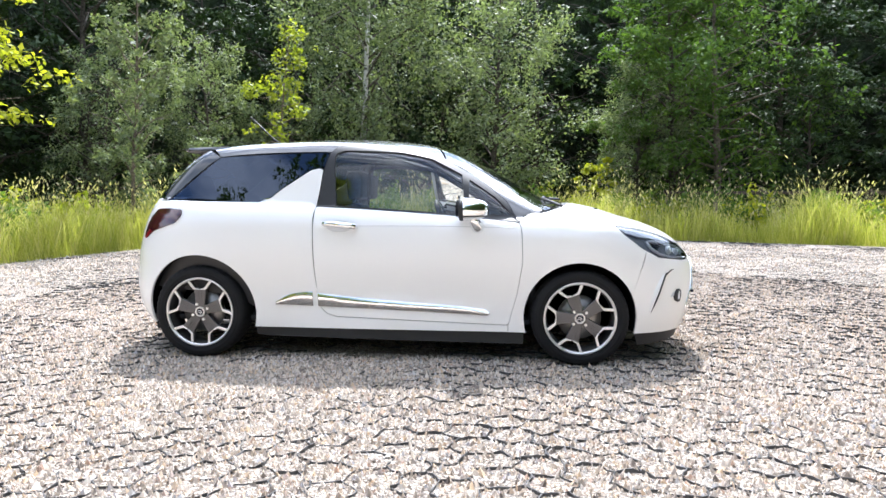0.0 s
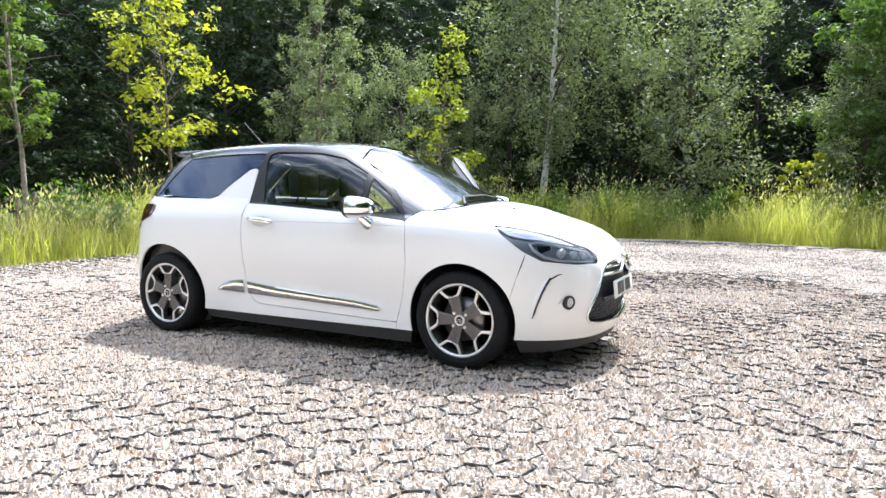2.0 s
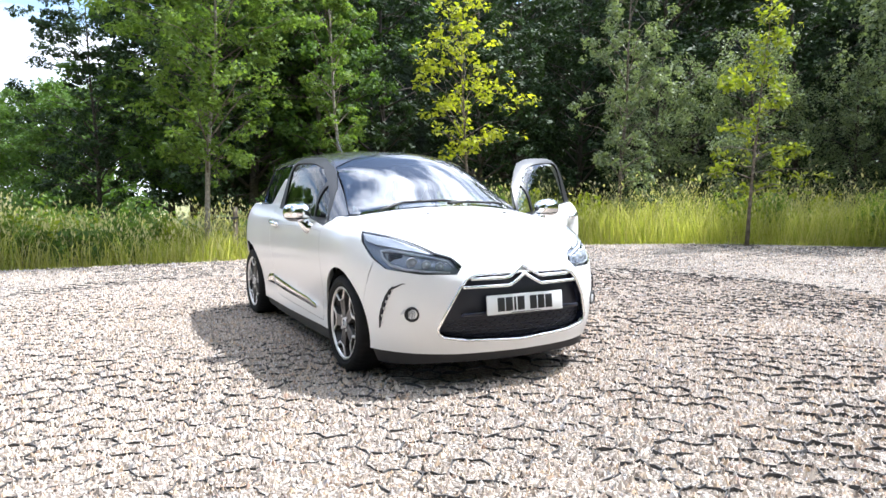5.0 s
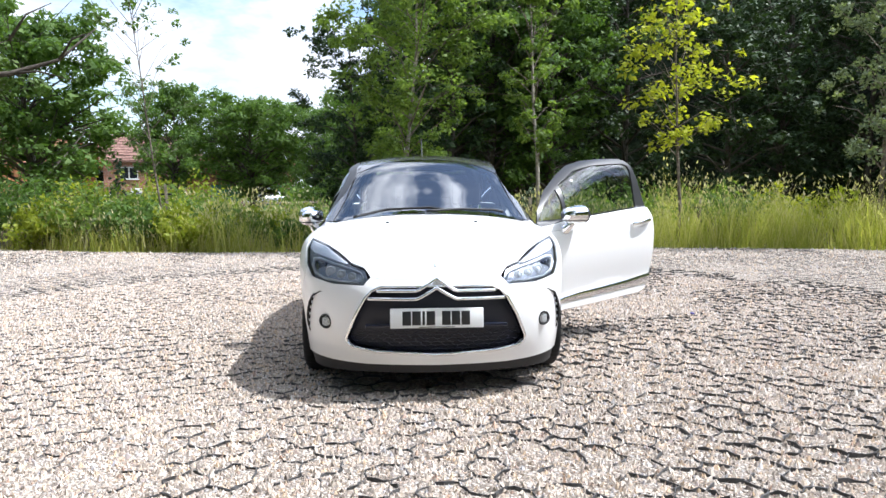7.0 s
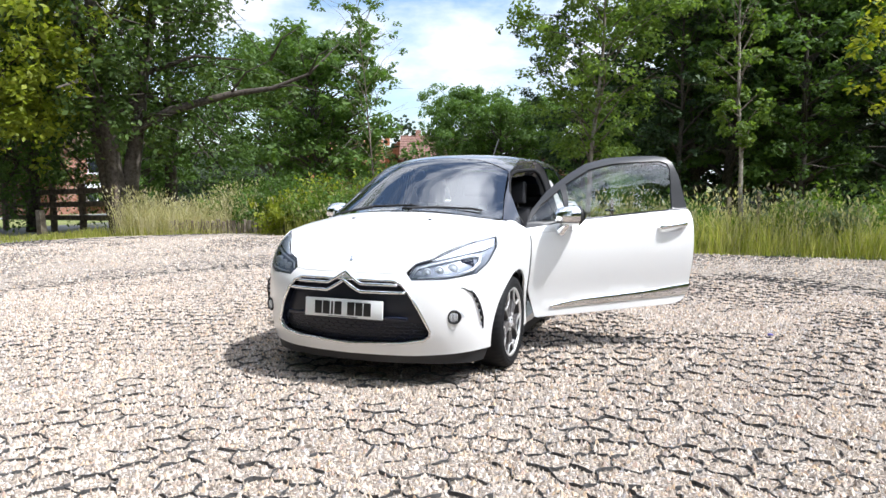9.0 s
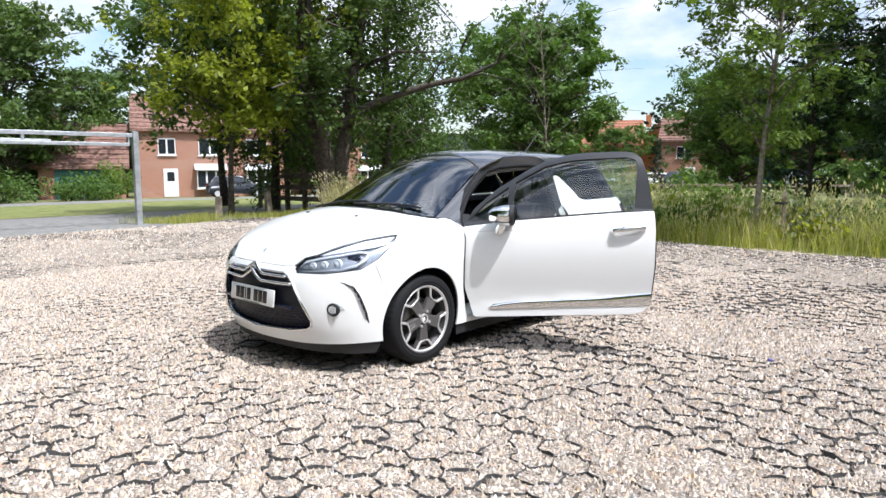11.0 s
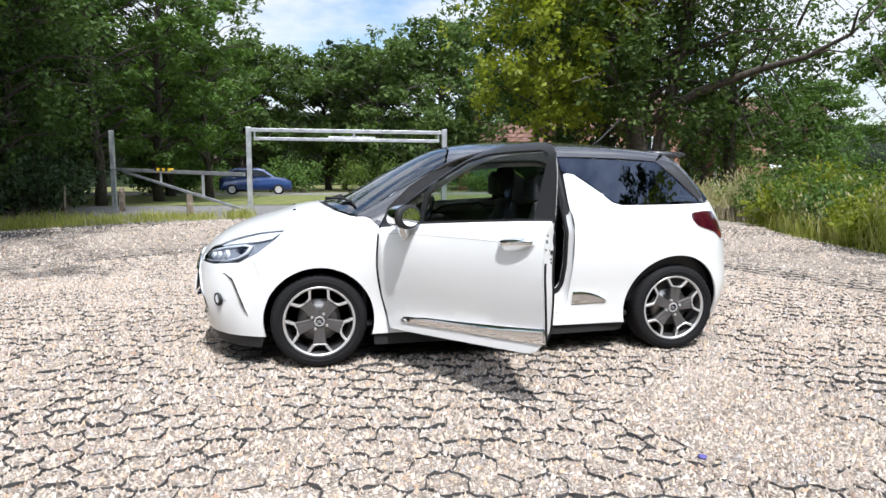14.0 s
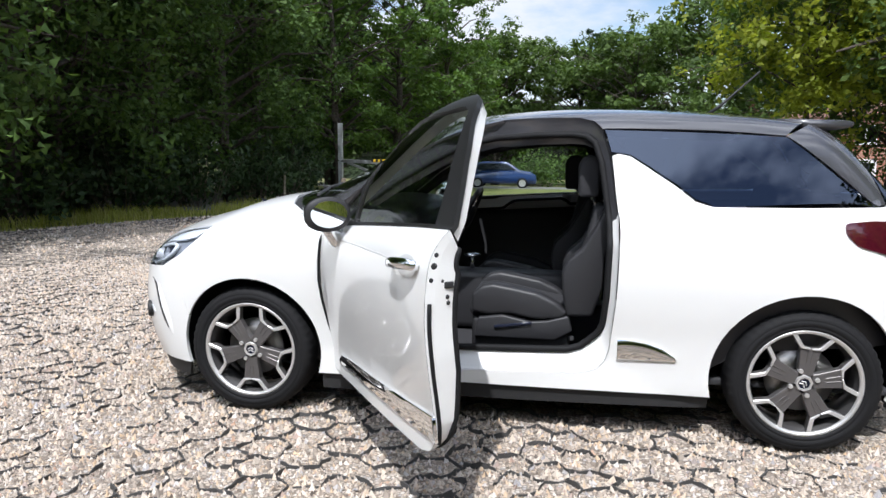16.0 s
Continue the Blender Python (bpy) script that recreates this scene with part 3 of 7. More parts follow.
build_tree("young_tree", 25, 7.4, .05, .16, 1.20, 40, 8200, .045, (bark_brown, leaf_grey), "column", .24, rise=.8, droop=.15, clump=.7, label="grey-green feathery young tree by the wood").matrix_basis = pose(-7.3, 9.1, -.02)
build_tree("young_tree", 26, 6.3, .026, .24, 1.15, 34, 1500, .046, (bark_brown, leaf_mid, bark_brown), "oval", .25, rise=.9, clump=.6, label="thin staked sapling with sparse leaves").matrix_basis = pose(-8.85, -5.1, -.02)
build_tree("birch_tree", 27, 12.5, .12, .24, 2.7, 48, 26000, .060, (bark_birch, leaf_grey, bark_shade), "oval", .24, rise=.5, droop=.40, clump=.8, label="silver birch with drooping grey-green twigs", category="birch").matrix_basis = pose(-4.1, 16.7, -.02)
build_tree("young_tree", 28, 2.0, .03, .10, .95, 14, 620, .085, (bark_brown, leaf_yellow), "fan", .2, rise=.4, clump=.5, label="low sunlit sapling with bright leaves").matrix_basis = pose(3.5, 16.0, -.02)

# the wood: a few grown patterns, planted many times
wood = [
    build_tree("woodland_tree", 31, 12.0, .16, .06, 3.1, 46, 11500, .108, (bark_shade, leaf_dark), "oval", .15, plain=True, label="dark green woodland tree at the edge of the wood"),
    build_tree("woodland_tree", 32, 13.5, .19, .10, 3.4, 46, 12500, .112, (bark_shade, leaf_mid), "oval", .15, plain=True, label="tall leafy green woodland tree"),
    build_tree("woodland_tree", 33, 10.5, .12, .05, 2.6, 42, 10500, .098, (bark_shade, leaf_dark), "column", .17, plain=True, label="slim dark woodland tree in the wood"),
    build_tree("woodland_tree", 34, 9.0, .12, .04, 2.6, 44, 15000, .066, (bark_shade, leaf_grey), "oval", .20, droop=.22, plain=True, label="grey-green willow at the edge of the wood"),
]
shade_tree = build_tree("woodland_tree", 37, 11.5, .16, .10, 3.2, 48, 19000, .070, (bark_shade, leaf_shade), "oval", .15, droop=.12, plain=True, label="dark small-leaved tree shading the edge of the gravel")
edge = np.array([(-15.5, -3.9), (-14.6, -1.6), (-14.0, .8), (-13.4, 3.2), (-12.8, 5.6), (-12.0, 8.0), (-11.0, 10.3), (-9.6, 12.6), (-7.8, 14.8), (-5.9, 16.9), (-2.2, 18.3), (-.2, 18.9), (2.0, 19.2), (4.3, 18.8), (6.6, 17.4), (8.9, 16.6), (11.2, 15.2), (13.6, 13.4), (16, 11)])
for row, (back, step, grow) in enumerate(((.6, 1, .60), (4.6, 1, .86), (10.5, 2, 1.30))):
    for i in range(1, len(edge), step):
        x, y = edge[i]
        d = math.hypot(x, y)
        jx, jy = prng.uniform(-.9, .9, 2)
        kind = wood[(i * 7 + row * 3) % 3] if row else wood[(0, 2, 0, 1, 2, 0, 2, 3, 3, 3, 0, 2, 3, 0, 1, 2, 0, 1, 0)[i]]
        x, y, s = x * (1 + back / d) + jx, y * (1 + back / d) + jy, grow * prng.uniform(.85, 1.15)
        # rear rows take the darkened leaves, as if in deep shade
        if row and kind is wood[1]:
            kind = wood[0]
        if row == 0 and i in (2, 4, 6, 12, 13, 16):
            continue
        if y - 3.3 * s > -.19 * (5.8 - x):
            plant(kind, x, y, s)
for x, y, s, k in ((-14.2, 1.2, .72, 2), (-16.8, 1.6, .90, 1), (-19.5, 1.4, 1.05, 1), (-22.5, 3.2, 1.2, 0), (-17.5, 4.6, 1.2, 1), (-25.0, 1.2, 1.1, 2), (-15.6, 2.4, .80, 1), (-20.8, 2.6, 1.1, 0)):
    plant(wood[k], x, y, s)
build_tree("woodland_tree", 35, 12.5, .20, .38, 4.4, 50, 29000, .09, (bark_brown, leaf_mid), "oval", .15, clump=.7, label="tall tree overhanging the edge of the gravel").matrix_basis = pose(10.3, -2.3, -.03)
plant(wood[3], .2, 17.0, .92, 30)
plant(wood[3], 4.7, 17.2, .62, 130)
layered = build_tree("woodland_tree", 36, 9.5, .13, .12, 3.2, 40, 12000, .075, (bark_brown, leaf_mid), "oval", .13, rise=.2, droop=.2, label="light green tree with layered drooping limbs")
layered.matrix_basis = pose(7.3, 17.4, -.03)
# dense wood behind the south-eastern edge
for x, y, s, k in ((10.4, -5.6, .85, 4), (9.4, -7.8, .9, 4), (8.8, -10.2, .95, 4), (8.4, -12.8, .95, 4), (9.0, -15.6, 1.0, 4), (11.8, -7.0, 1.0, 1), (11.4, -10.2, 1.1, 1), (11.2, -13.4, 1.1, 4), (12.0, -17.0, 1.1, 1), (14.2, -9.0, 1.2, 0), (14.5, -13.5, 1.2, 1), (10.6, -2.6, 1.0, 1), (11.6, 1.6, 1.3, 1), (13.2, -2.4, 1.35, 0), (8.9, -3.9, 1.1, 4), (8.9, -6.2, 1.05, 4), (15.0, -20.0, 1.2, 0), (13.0, -23.5, 1.1, 1), (10.0, -21.0, .8, 1), (7.6, -19.0, .85, 1), (6.6, -23.0, .9, 1), (5.2, -27.0, .85, 1), (10.4, -26.5, 1.0, 0)):
    plant((*wood, shade_tree)[k], x, y, s)
# trees along the far road and round the houses
round_tree = build_tree("broad_tree", 41, 8.6, .22, .12, 4.2, 64, 19000, .135, (bark_shade, leaf_mid), "oval", .14, plain=True, clump=.95, label="broad round-crowned tree by the houses")
far_tree = build_tree("broad_tree", 44, 8.6, .22, .10, 4.2, 56, 15000, .145, (bark_shade, leaf_old), "oval", .14, plain=True, label="broad dark-green tree beyond the road")
conifer = build_tree("conifer", 42, 10.5, .20, .06, 2.6, 70, 9000, .14, (bark_brown, leaf_needle), "cone", .12, rise=.1, plain=True, clump=.6, label="dark conical conifer beyond the road", category="conifer")
pine = build_tree("pine_tree", 43, 11.5, .20, .30, 2.6, 54, 9000, .13, (bark_brown, leaf_needle), "oval", .16, plain=True, clump=.6, label="tall dark pine behind the houses", category="pine")
for x, y, s, t in ((-44.6, -32.5, 1.5, 40), (-4.6, -44, 1.12, 10), (-9.8, -50, 1.45, 80), (5.2, -46, 1.15, 130), (9.5, -42, 1.05, 220), (7.6, -31.5, .86, 300), (14, -36, 1.2, 20), (-1.0, -52, 1.15, 60), (-19.8, -13.2, .85, 100), (-58.0, -20.8, 1.0, 10), (-24.0, -6.6, .56, 190), (-30, -45, .9, 150), (-27, -30, .75, 70), (20, -40, 1.2, 33), (-55, -30.0, .66, 12), (-60, -14, 1.1, 55), (-54, -7.5, .95, 140), (-46, -3.6, .95, 260), (-37, -.8, .85, 30), (-18.0, -57, 1.15, 75)):
    plant(far_tree if y < -30 else round_tree, x, y, s, t, tall=1.25 if x == -58.0 else 1.0)
for x, y, s in ((-45, -20.7, .40), (-13.5, -56, .9)):
    plant(conifer, x, y, s)
for x, y, s in ((-2.2, -50, .98), (-4.0, -53, 1.0), (7.5, -52, 1.05), (-70, -32, .9)):
    plant(pine, x, y, s)
# the old tree by the fence, several stems and long limbs
old = build_tree("old_tree", 47, 10.5, .24, .26, 3.9, 42, 25000, .074, (bark_shade, leaf_old), "fan", .11, stems=3, rise=.42, droop=.14, clump=.62, label="old many-stemmed tree with feathery leaves by the fence")
old.matrix_basis = pose(-7.5, -11.5, -.03, 0, 0, 15)
sunny = build_tree("old_tree", 48, 7.6, .08, .32, 3.4, 34, 13000, .080, (bark_shade, leaf_sunny), "fan", .11, rise=.30, droop=.12, clump=.7, label="spreading light green tree beside the old trunk")
sunny.matrix_basis = pose(-5.2, -13.0, -.1, 0, 0, 80)
hang = build_tree("weeping_tree", 49, 9.0, .20, .20, 2.6, 40, 14000, .065, (bark_shade, leaf_shade), "oval", .20, droop=.7, clump=.8, label="dark tree with hanging twigs behind the fence")
hang.matrix_basis = pose(-11.0, -13.2, -.05)
plant(hang, -8.0, -15.2, .8, 40)
build_tree("broad_tree", 50, 7.2, .13, .34, 3.7, 46, 19000, .095, (bark_shade, leaf_shade), "oval", .15, rise=.35, droop=.1, clump=.8, label="small spreading green tree before the brick house").matrix_basis = pose(-7.4, -17.2, 0)
# long bare limb reaching out over the verge
bm = bmesh.new()
tube(bm, [(-7.5, -11.4, 2.3), (-8.3, -10.6, 3.0), (-9.2, -9.5, 3.45), (-9.6, -8.5, 3.6), (-9.9, -7.6, 3.95), (-10.2, -6.9, 4.7)], [.13, .11, .085, .06, .035, .012], 8)
for q, e in (((-9.2, -9.5, 3.45), (-9.1, -8.2, 4.2)), ((-9.6, -8.5, 3.6), (-9.9, -7.3, 3.5)), ((-9.9, -7.6, 3.95), (-9.6, -6.7, 4.5)), ((-8.8, -10, 3.25), (-8.6, -8.8, 3.9)), ((-9.1, -8.2, 4.2), (-9.3, -7.4, 5.0))):
    m = [(a + b) / 2 + o for a, b, o in zip(q, e, (.08, -.05, .12))]
    tube(bm, [q, m, e], [.035, .022, .006], 5)
part("bare_limb", bm, bark_shade, None).parent = old
bpy.data.objects["bare_limb"].matrix_parent_inverse = old.matrix_basis.inverted()

# ---- long grass and weeds on the verge ----
def blades(n, where, low, high, width, mat, name, label, lean=.25, head=0.0, parent_kind="stuff"):
    """Upright bent blades scattered by where(n) over the ground."""
    rng = np.random.default_rng(len(name) * 101 + n)
    p = where(n, rng)
    n = len(p)
    z0 = ground_z(p[:, 0], p[:, 1]) - .02
    patchy = np.array([noise.noise(Vector((x * .7, y * .7, 1.0))) for x, y in p])
    h = rng.uniform(low, high, n) * (1 + .75 * patchy)
    az = rng.uniform(0, math.tau, n)
    face = rng.uniform(0, math.tau, n)
    lx, ly = np.cos(az) * h * lean * rng.uniform(.2, 1.6, n), np.sin(az) * h * lean * rng.uniform(.2, 1.6, n)
    wx, wy = np.cos(face) * width, np.sin(face) * width
    x, y = p[:, 0], p[:, 1]
    v = np.stack([
        np.stack([x - wx, y - wy, z0], -1), np.stack([x + wx, y + wy, z0], -1),
        np.stack([x + wx * .8 + lx * .35, y + wy * .8 + ly * .35, z0 + h * .6], -1), np.stack([x - wx * .8 + lx * .35, y - wy * .8 + ly * .35, z0 + h * .6], -1),
        np.stack([x + lx, y + ly, z0 + h], -1)], 1).reshape(-1, 3)
    i = np.arange(n) * 5
    f = np.stack([i, i + 1, i + 2, i + 3], -1).tolist() + np.stack([i + 3, i + 2, i + 4], -1).tolist()
    if head:
        c = np.stack([x + lx, y + ly, z0 + h], -1)
        s = rng.uniform(.5, 1.2, (n, 1)) * head
        side = np.stack([np.cos(face), np.sin(face), np.zeros(n)], -1) * s * .22
        up = np.stack([lx * .12, ly * .12, np.ones(n) * s[:, 0]], -1)
        hv = np.stack([c, c + side + up * .4, c + up, c - side + up * .4], 1).reshape(-1, 3)
        b = len(v)
        f += (np.arange(n * 4).reshape(-1, 4) + b).tolist()
        v = np.concatenate([v, hv])
    return tagged(quads(name, v, f, mat), label, "grass", kind=parent_kind)


def along(line, inner, outer):
    """Scatters points in a band beside an open line, on its outward side."""
    line = np.array(line, float)
    seglen = np.hypot(*(line[1:] - line[:-1]).T)

    def where(n, rng):
        i = rng.choice(len(seglen), n, p=seglen / seglen.sum())
        t = rng.uniform(0, 1, (n, 1))
        a, b = line[i], line[i + 1]
        d = (b - a) / np.maximum(np.hypot(*(b - a).T)[:, None], 1e-6)
        nrm = np.stack([-d[:, 1], d[:, 0]], -1)
        off = inner + (outer - inner) * rng.beta(1.0, 1.5, (n, 1))
        p = a + (b - a) * t + nrm * off + rng.normal(0, .06, (n, 2))
        return p[~in_outline(LOT, p[:, 0], p[:, 1])]
    return where


NORTH = [(10.6, 7), (9.6, 9.9), (7, 11), (4, 12.2), (1, 13.2), (-2.4, 12.4), (-4.9, 10.4), (-6.5, 7.8), (-7.0, 5)]
WEST = [(-7.0, 5), (-7.0, 2.5), (-6.8, 0), (-7.0, -4), (-7.4, -6.2), (-8.4, -8.4)]
SOUTHWEST = [(-8.4, -8.4), (-6.4, -10.6), (-4.4, -11.4), (-2.7, -10.8)]
SOUTHEAST = [(2.4, -10.4), (3.0, -10.4), (4.4, -9.8), (6.6, -8.6), (7.7, -6.4), (8.5, -4.8), (7.9, -2.4)]
blades(26000, along(NORTH[::-1], .05, 4.2), .25, 1.05, .007, blade_green, "long_grass", "long green summer grass on the verge", .5, .0)
blades(6000, along(NORTH[::-1], .3, 4.5), .5, 1.35, .004, blade_straw, "seeding_grass", "tall seeding grass stalks on the verge", .35, .09)
blades(13000, along(WEST[::-1], .05, 3.8), .15, .62, .007, blade_green, "long_grass", "long green grass beside the gravel", .5)
blades(4500, along(WEST[::-1], .2, 4.0), .4, .82, .004, blade_straw, "seeding_grass", "tall seeding grass stalks beside the gravel", .35, .09)
blades(3000, along(SOUTHWEST[1::-1], .05, 2.6), .3, .85, .006, blade_straw, "dry_grass", "dry straw-coloured grass by the fence", .35, .08)
blades(4500, along(SOUTHWEST[::-1], .05, 2.0), .06, .22, .007, blade_green, "long_grass", "green grass by the fence", .3)
blades(9000, along(SOUTHEAST[::-1], .05, 2.2), .05, .24, .006, blade_green, "short_grass", "short grass under the trees", .35)
blades(7000, along(NORTH[::-1] + WEST[1:], -.10, .35), .05, .22, .006, blade_green, "edge_grass", "short grass creeping over the edge of the gravel", .5)


def shrub(x, y, w, h, n, leaf, mat, seed, label, name="shrub", category="shrub"):
    """A low leafy bush: arching stems and many leaves."""
    rng = np.random.default_rng(seed)
    s = thing(name, pose(x, y, float(ground_z(x, y)) - .03), label, category)
    bm = bmesh.new()
    tips = []
    for i in range(max(8, int(w * 12))):
        a, r = rng.uniform(0, math.tau), w * .5 * math.sqrt(rng.uniform(0, 1))
        e = np.array([math.cos(a) * r, math.sin(a) * r, h * rng.uniform(.45, 1.05) * (1 - .35 * (r / (w * .5)) ** 2)])
        b = e * (.35, .35, 0)
        tube(bm, [b, (b + e) / 2 + np.array([0, 0, h * .12]), e], [.012, .008, .003], 4, cap=False)
        tips.append((b + (e - b) * .25, e))
    part("stalk", bm, bark_brown, s)
    pick = rng.integers(0, len(tips), n)
    a, b = np.array([t[0] for t in tips])[pick], np.array([t[1] for t in tips])[pick]
    c = a + (b - a) * rng.beta(2, 1.1, (n, 1)) + rng.normal(0, .11, (n, 3)) * max(.6, w * .5)
    c = c[c[:, 2] > .03]
    v, f = leaf_quads(c, leaf, rng, .35)
    quads("leaves", v, f, mat, s)
    return s


bramble = "dense bramble and weeds at the edge of the wood"
spots = [(-2.9, 12.9, 1.8, 1.7, leaf_light), (-.6, 13.9, 2.2, 1.55, leaf_light), (1.4, 14.8, 1.8, 1.3, leaf_mid), (-1.6, 15.2, 2.4, 1.5, leaf_mid), (4.0, 14.6, 2.2, 1.3, leaf_light), (6.4, 13.6, 2.4, 1.4, leaf_mid), (8.6, 12.6, 2.2, 1.3, leaf_light), (10.8, 11.6, 2.4, 1.4, leaf_mid), (-5.8, 12.4, 2.2, 1.4, leaf_light), (-7.6, 11.2, 2.2, 1.4, leaf_dark),
         (-9.4, 7.2, 2.4, 1.3, leaf_light), (-9.6, 4.4, 2.2, 1.25, leaf_light), (-10.0, 1.6, 2.2, 1.2, leaf_mid), (-10.4, -.8, 2.4, 1.2, leaf_mid), (-11.5, 5.8, 2.4, 1.5, leaf_mid), (-11.8, 2.6, 2.4, 1.5, leaf_dark)]
for i, (x, y, w, h, mat) in enumerate(spots):
    shrub(x, y, w * 1.1, h * (.72 if x < -9 and y < 3 else .95), 1900, .055, mat, 300 + i, bramble, "bramble", "bramble")
weeds = [(-8.3, -1.6, 1.6, .95), (-8.4, -2.9, 1.8, 1.0), (-8.7, -4.1, 1.8, 1.1), (-9.0, -5.6, 2.0, 1.15), (-9.3, -6.9, 2.0, 1.2), (-9.8, -8.2, 2.2, 1.25), (-10.6, -4.8, 2.2, 1.2), (-10.8, -6.6, 2.4, 1.3), (-11.0, -8.8, 2.4, 1.4), (-9.2, -9.6, 1.8, 1.1), (-8.4, -.4, 1.4, .85), (-7.7, -2.2, 1.2, .75), (-7.75, -3.3, 1.3, .9), (-7.8, -4.4, 1.4, .95), (-8.0, -5.3, 1.3, .9), (-8.15, -6.3, 1.5, 1.0), (-8.45, -7.3, 1.5, 1.0), (-9.0, -8.6, 1.5, .95), (-11.6, -2.8, 2.2, 1.1), (-12.5, -5.5, 2.4, 1.3), (-12.4, -10.6, 2.2, 1.4)]
for i, (x, y, w, h) in enumerate(weeds):
    shrub(x, y, w * 1.1, h * (.9 if y > -5 else 1.2), 2000, .052, (leaf_light, leaf_sunny, leaf_mid)[i % 3], 400 + i, "rank green weeds and nettles beside the gravel", "weeds", "weeds")
for i, (x, y, w, h, mat) in enumerate(((8.6, -34.5, 4.0, 2.1, leaf_mid), (1.8, -42.0, 4.6, 2.6, leaf_mid), (-6.5, -41.0, 5.5, 1.8, leaf_mid), (-11.5, -41.5, 4.5, 1.5, leaf_mid), (-13.8, -43.5, 3.6, 2.4, leaf_light), (-3.4, -42.5, 5.0, 3.0, leaf_light), (-37, -21.3, 4.0, 1.3, leaf_red), (-33, -19.9, 3.6, 1.2, leaf_red), (-44, -17.0, 4.0, 1.6, leaf_mid), (-42, -6.2, 6.0, 2.0, leaf_mid), (-36, -3.2, 5.0, 2.2, leaf_mid), (-30, -.8, 5.0, 2.2, leaf_mid), (8, -40, 5, 2.2, leaf_mid))):
    shrub(x, y, w, h, 2600, .11, mat, 500 + i, "copper-leaved garden hedge by the road" if mat is leaf_red else "trimmed garden bush by the road", "garden_bush", "bush")
vr = np.random.default_rng(77)
verge = np.array(WEST[:-1] + [(-8.4, -8.4)])
for i in range(44):
    k = vr.integers(0, len(NORTH) - 1) if i % 2 else vr.integers(0, len(verge) - 1)
    a, b = (np.array(NORTH[k]), np.array(NORTH[k + 1])) if i % 2 else (verge[k], verge[k + 1])
    q = a + (b - a) * vr.uniform(0, 1)
    q = q * (1 + vr.uniform(.12, .30))
    shrub(q[0], q[1], vr.uniform(.7, 1.5), vr.uniform(.7, 1.35) * (1 if q[1] > 3 else .72), 520, .052, (leaf_light, leaf_mid, leaf_yellow, leaf_grey)[vr.integers(0, 4)], 600 + i, "leafy weeds standing in the long grass", "weeds", "weeds")
for i in range(22):
    t = (i + vr.uniform(.1, .9)) / 22 * (len(NORTH) - 1.001)
    a, b = np.array(NORTH[int(t)]), np.array(NORTH[int(t) + 1])
    q = a + (b - a) * (t - int(t))
    q = q * (1 + vr.uniform(1.6, 3.6) / np.linalg.norm(q))
    shrub(q[0], q[1], vr.uniform(.9, 1.7), vr.uniform(1.0, 1.6), 620, .062, (leaf_yellow, leaf_sunny, leaf_light)[i % 3], 660 + i, "sunlit yellow-green weeds above the long grass", "weeds", "weeds")
# undergrowth wears the same shade-darkened leaf colour
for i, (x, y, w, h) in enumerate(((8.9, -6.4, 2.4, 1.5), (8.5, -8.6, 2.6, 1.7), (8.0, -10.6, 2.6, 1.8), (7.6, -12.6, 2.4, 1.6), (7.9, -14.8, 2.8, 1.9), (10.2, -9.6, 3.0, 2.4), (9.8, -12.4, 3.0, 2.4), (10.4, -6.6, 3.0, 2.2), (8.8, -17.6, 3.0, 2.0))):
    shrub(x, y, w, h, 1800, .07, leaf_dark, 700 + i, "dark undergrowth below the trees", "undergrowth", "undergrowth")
for t in (*wood, shade_tree, round_tree, far_tree, conifer, pine):
    retire(t)

# dark sheets painted as the shade deep in the wood, far behind the trees
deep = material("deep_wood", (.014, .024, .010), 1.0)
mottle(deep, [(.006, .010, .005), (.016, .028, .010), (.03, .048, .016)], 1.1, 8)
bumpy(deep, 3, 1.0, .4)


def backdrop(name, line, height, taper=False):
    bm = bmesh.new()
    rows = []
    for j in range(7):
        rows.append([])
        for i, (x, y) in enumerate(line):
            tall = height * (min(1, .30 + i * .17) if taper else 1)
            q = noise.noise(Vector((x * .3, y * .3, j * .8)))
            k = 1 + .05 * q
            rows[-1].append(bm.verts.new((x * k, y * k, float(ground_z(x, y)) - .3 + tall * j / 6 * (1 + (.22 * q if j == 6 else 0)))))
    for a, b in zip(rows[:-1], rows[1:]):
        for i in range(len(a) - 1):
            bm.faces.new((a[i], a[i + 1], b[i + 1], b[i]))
    return tagged(part(name, bm, deep), "dark sheet painted as the wood's deep shade behind the trees", "backdrop", kind="structure")


arc = lambda r0, a0, a1, n: [(r0 * math.cos(radians(a)), r0 * math.sin(radians(a))) for a in np.linspace(a0, a1, n)]
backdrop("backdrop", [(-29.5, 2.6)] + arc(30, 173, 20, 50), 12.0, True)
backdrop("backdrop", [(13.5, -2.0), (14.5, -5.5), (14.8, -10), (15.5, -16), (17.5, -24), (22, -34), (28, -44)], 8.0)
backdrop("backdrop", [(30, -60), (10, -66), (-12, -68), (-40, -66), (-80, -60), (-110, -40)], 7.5)

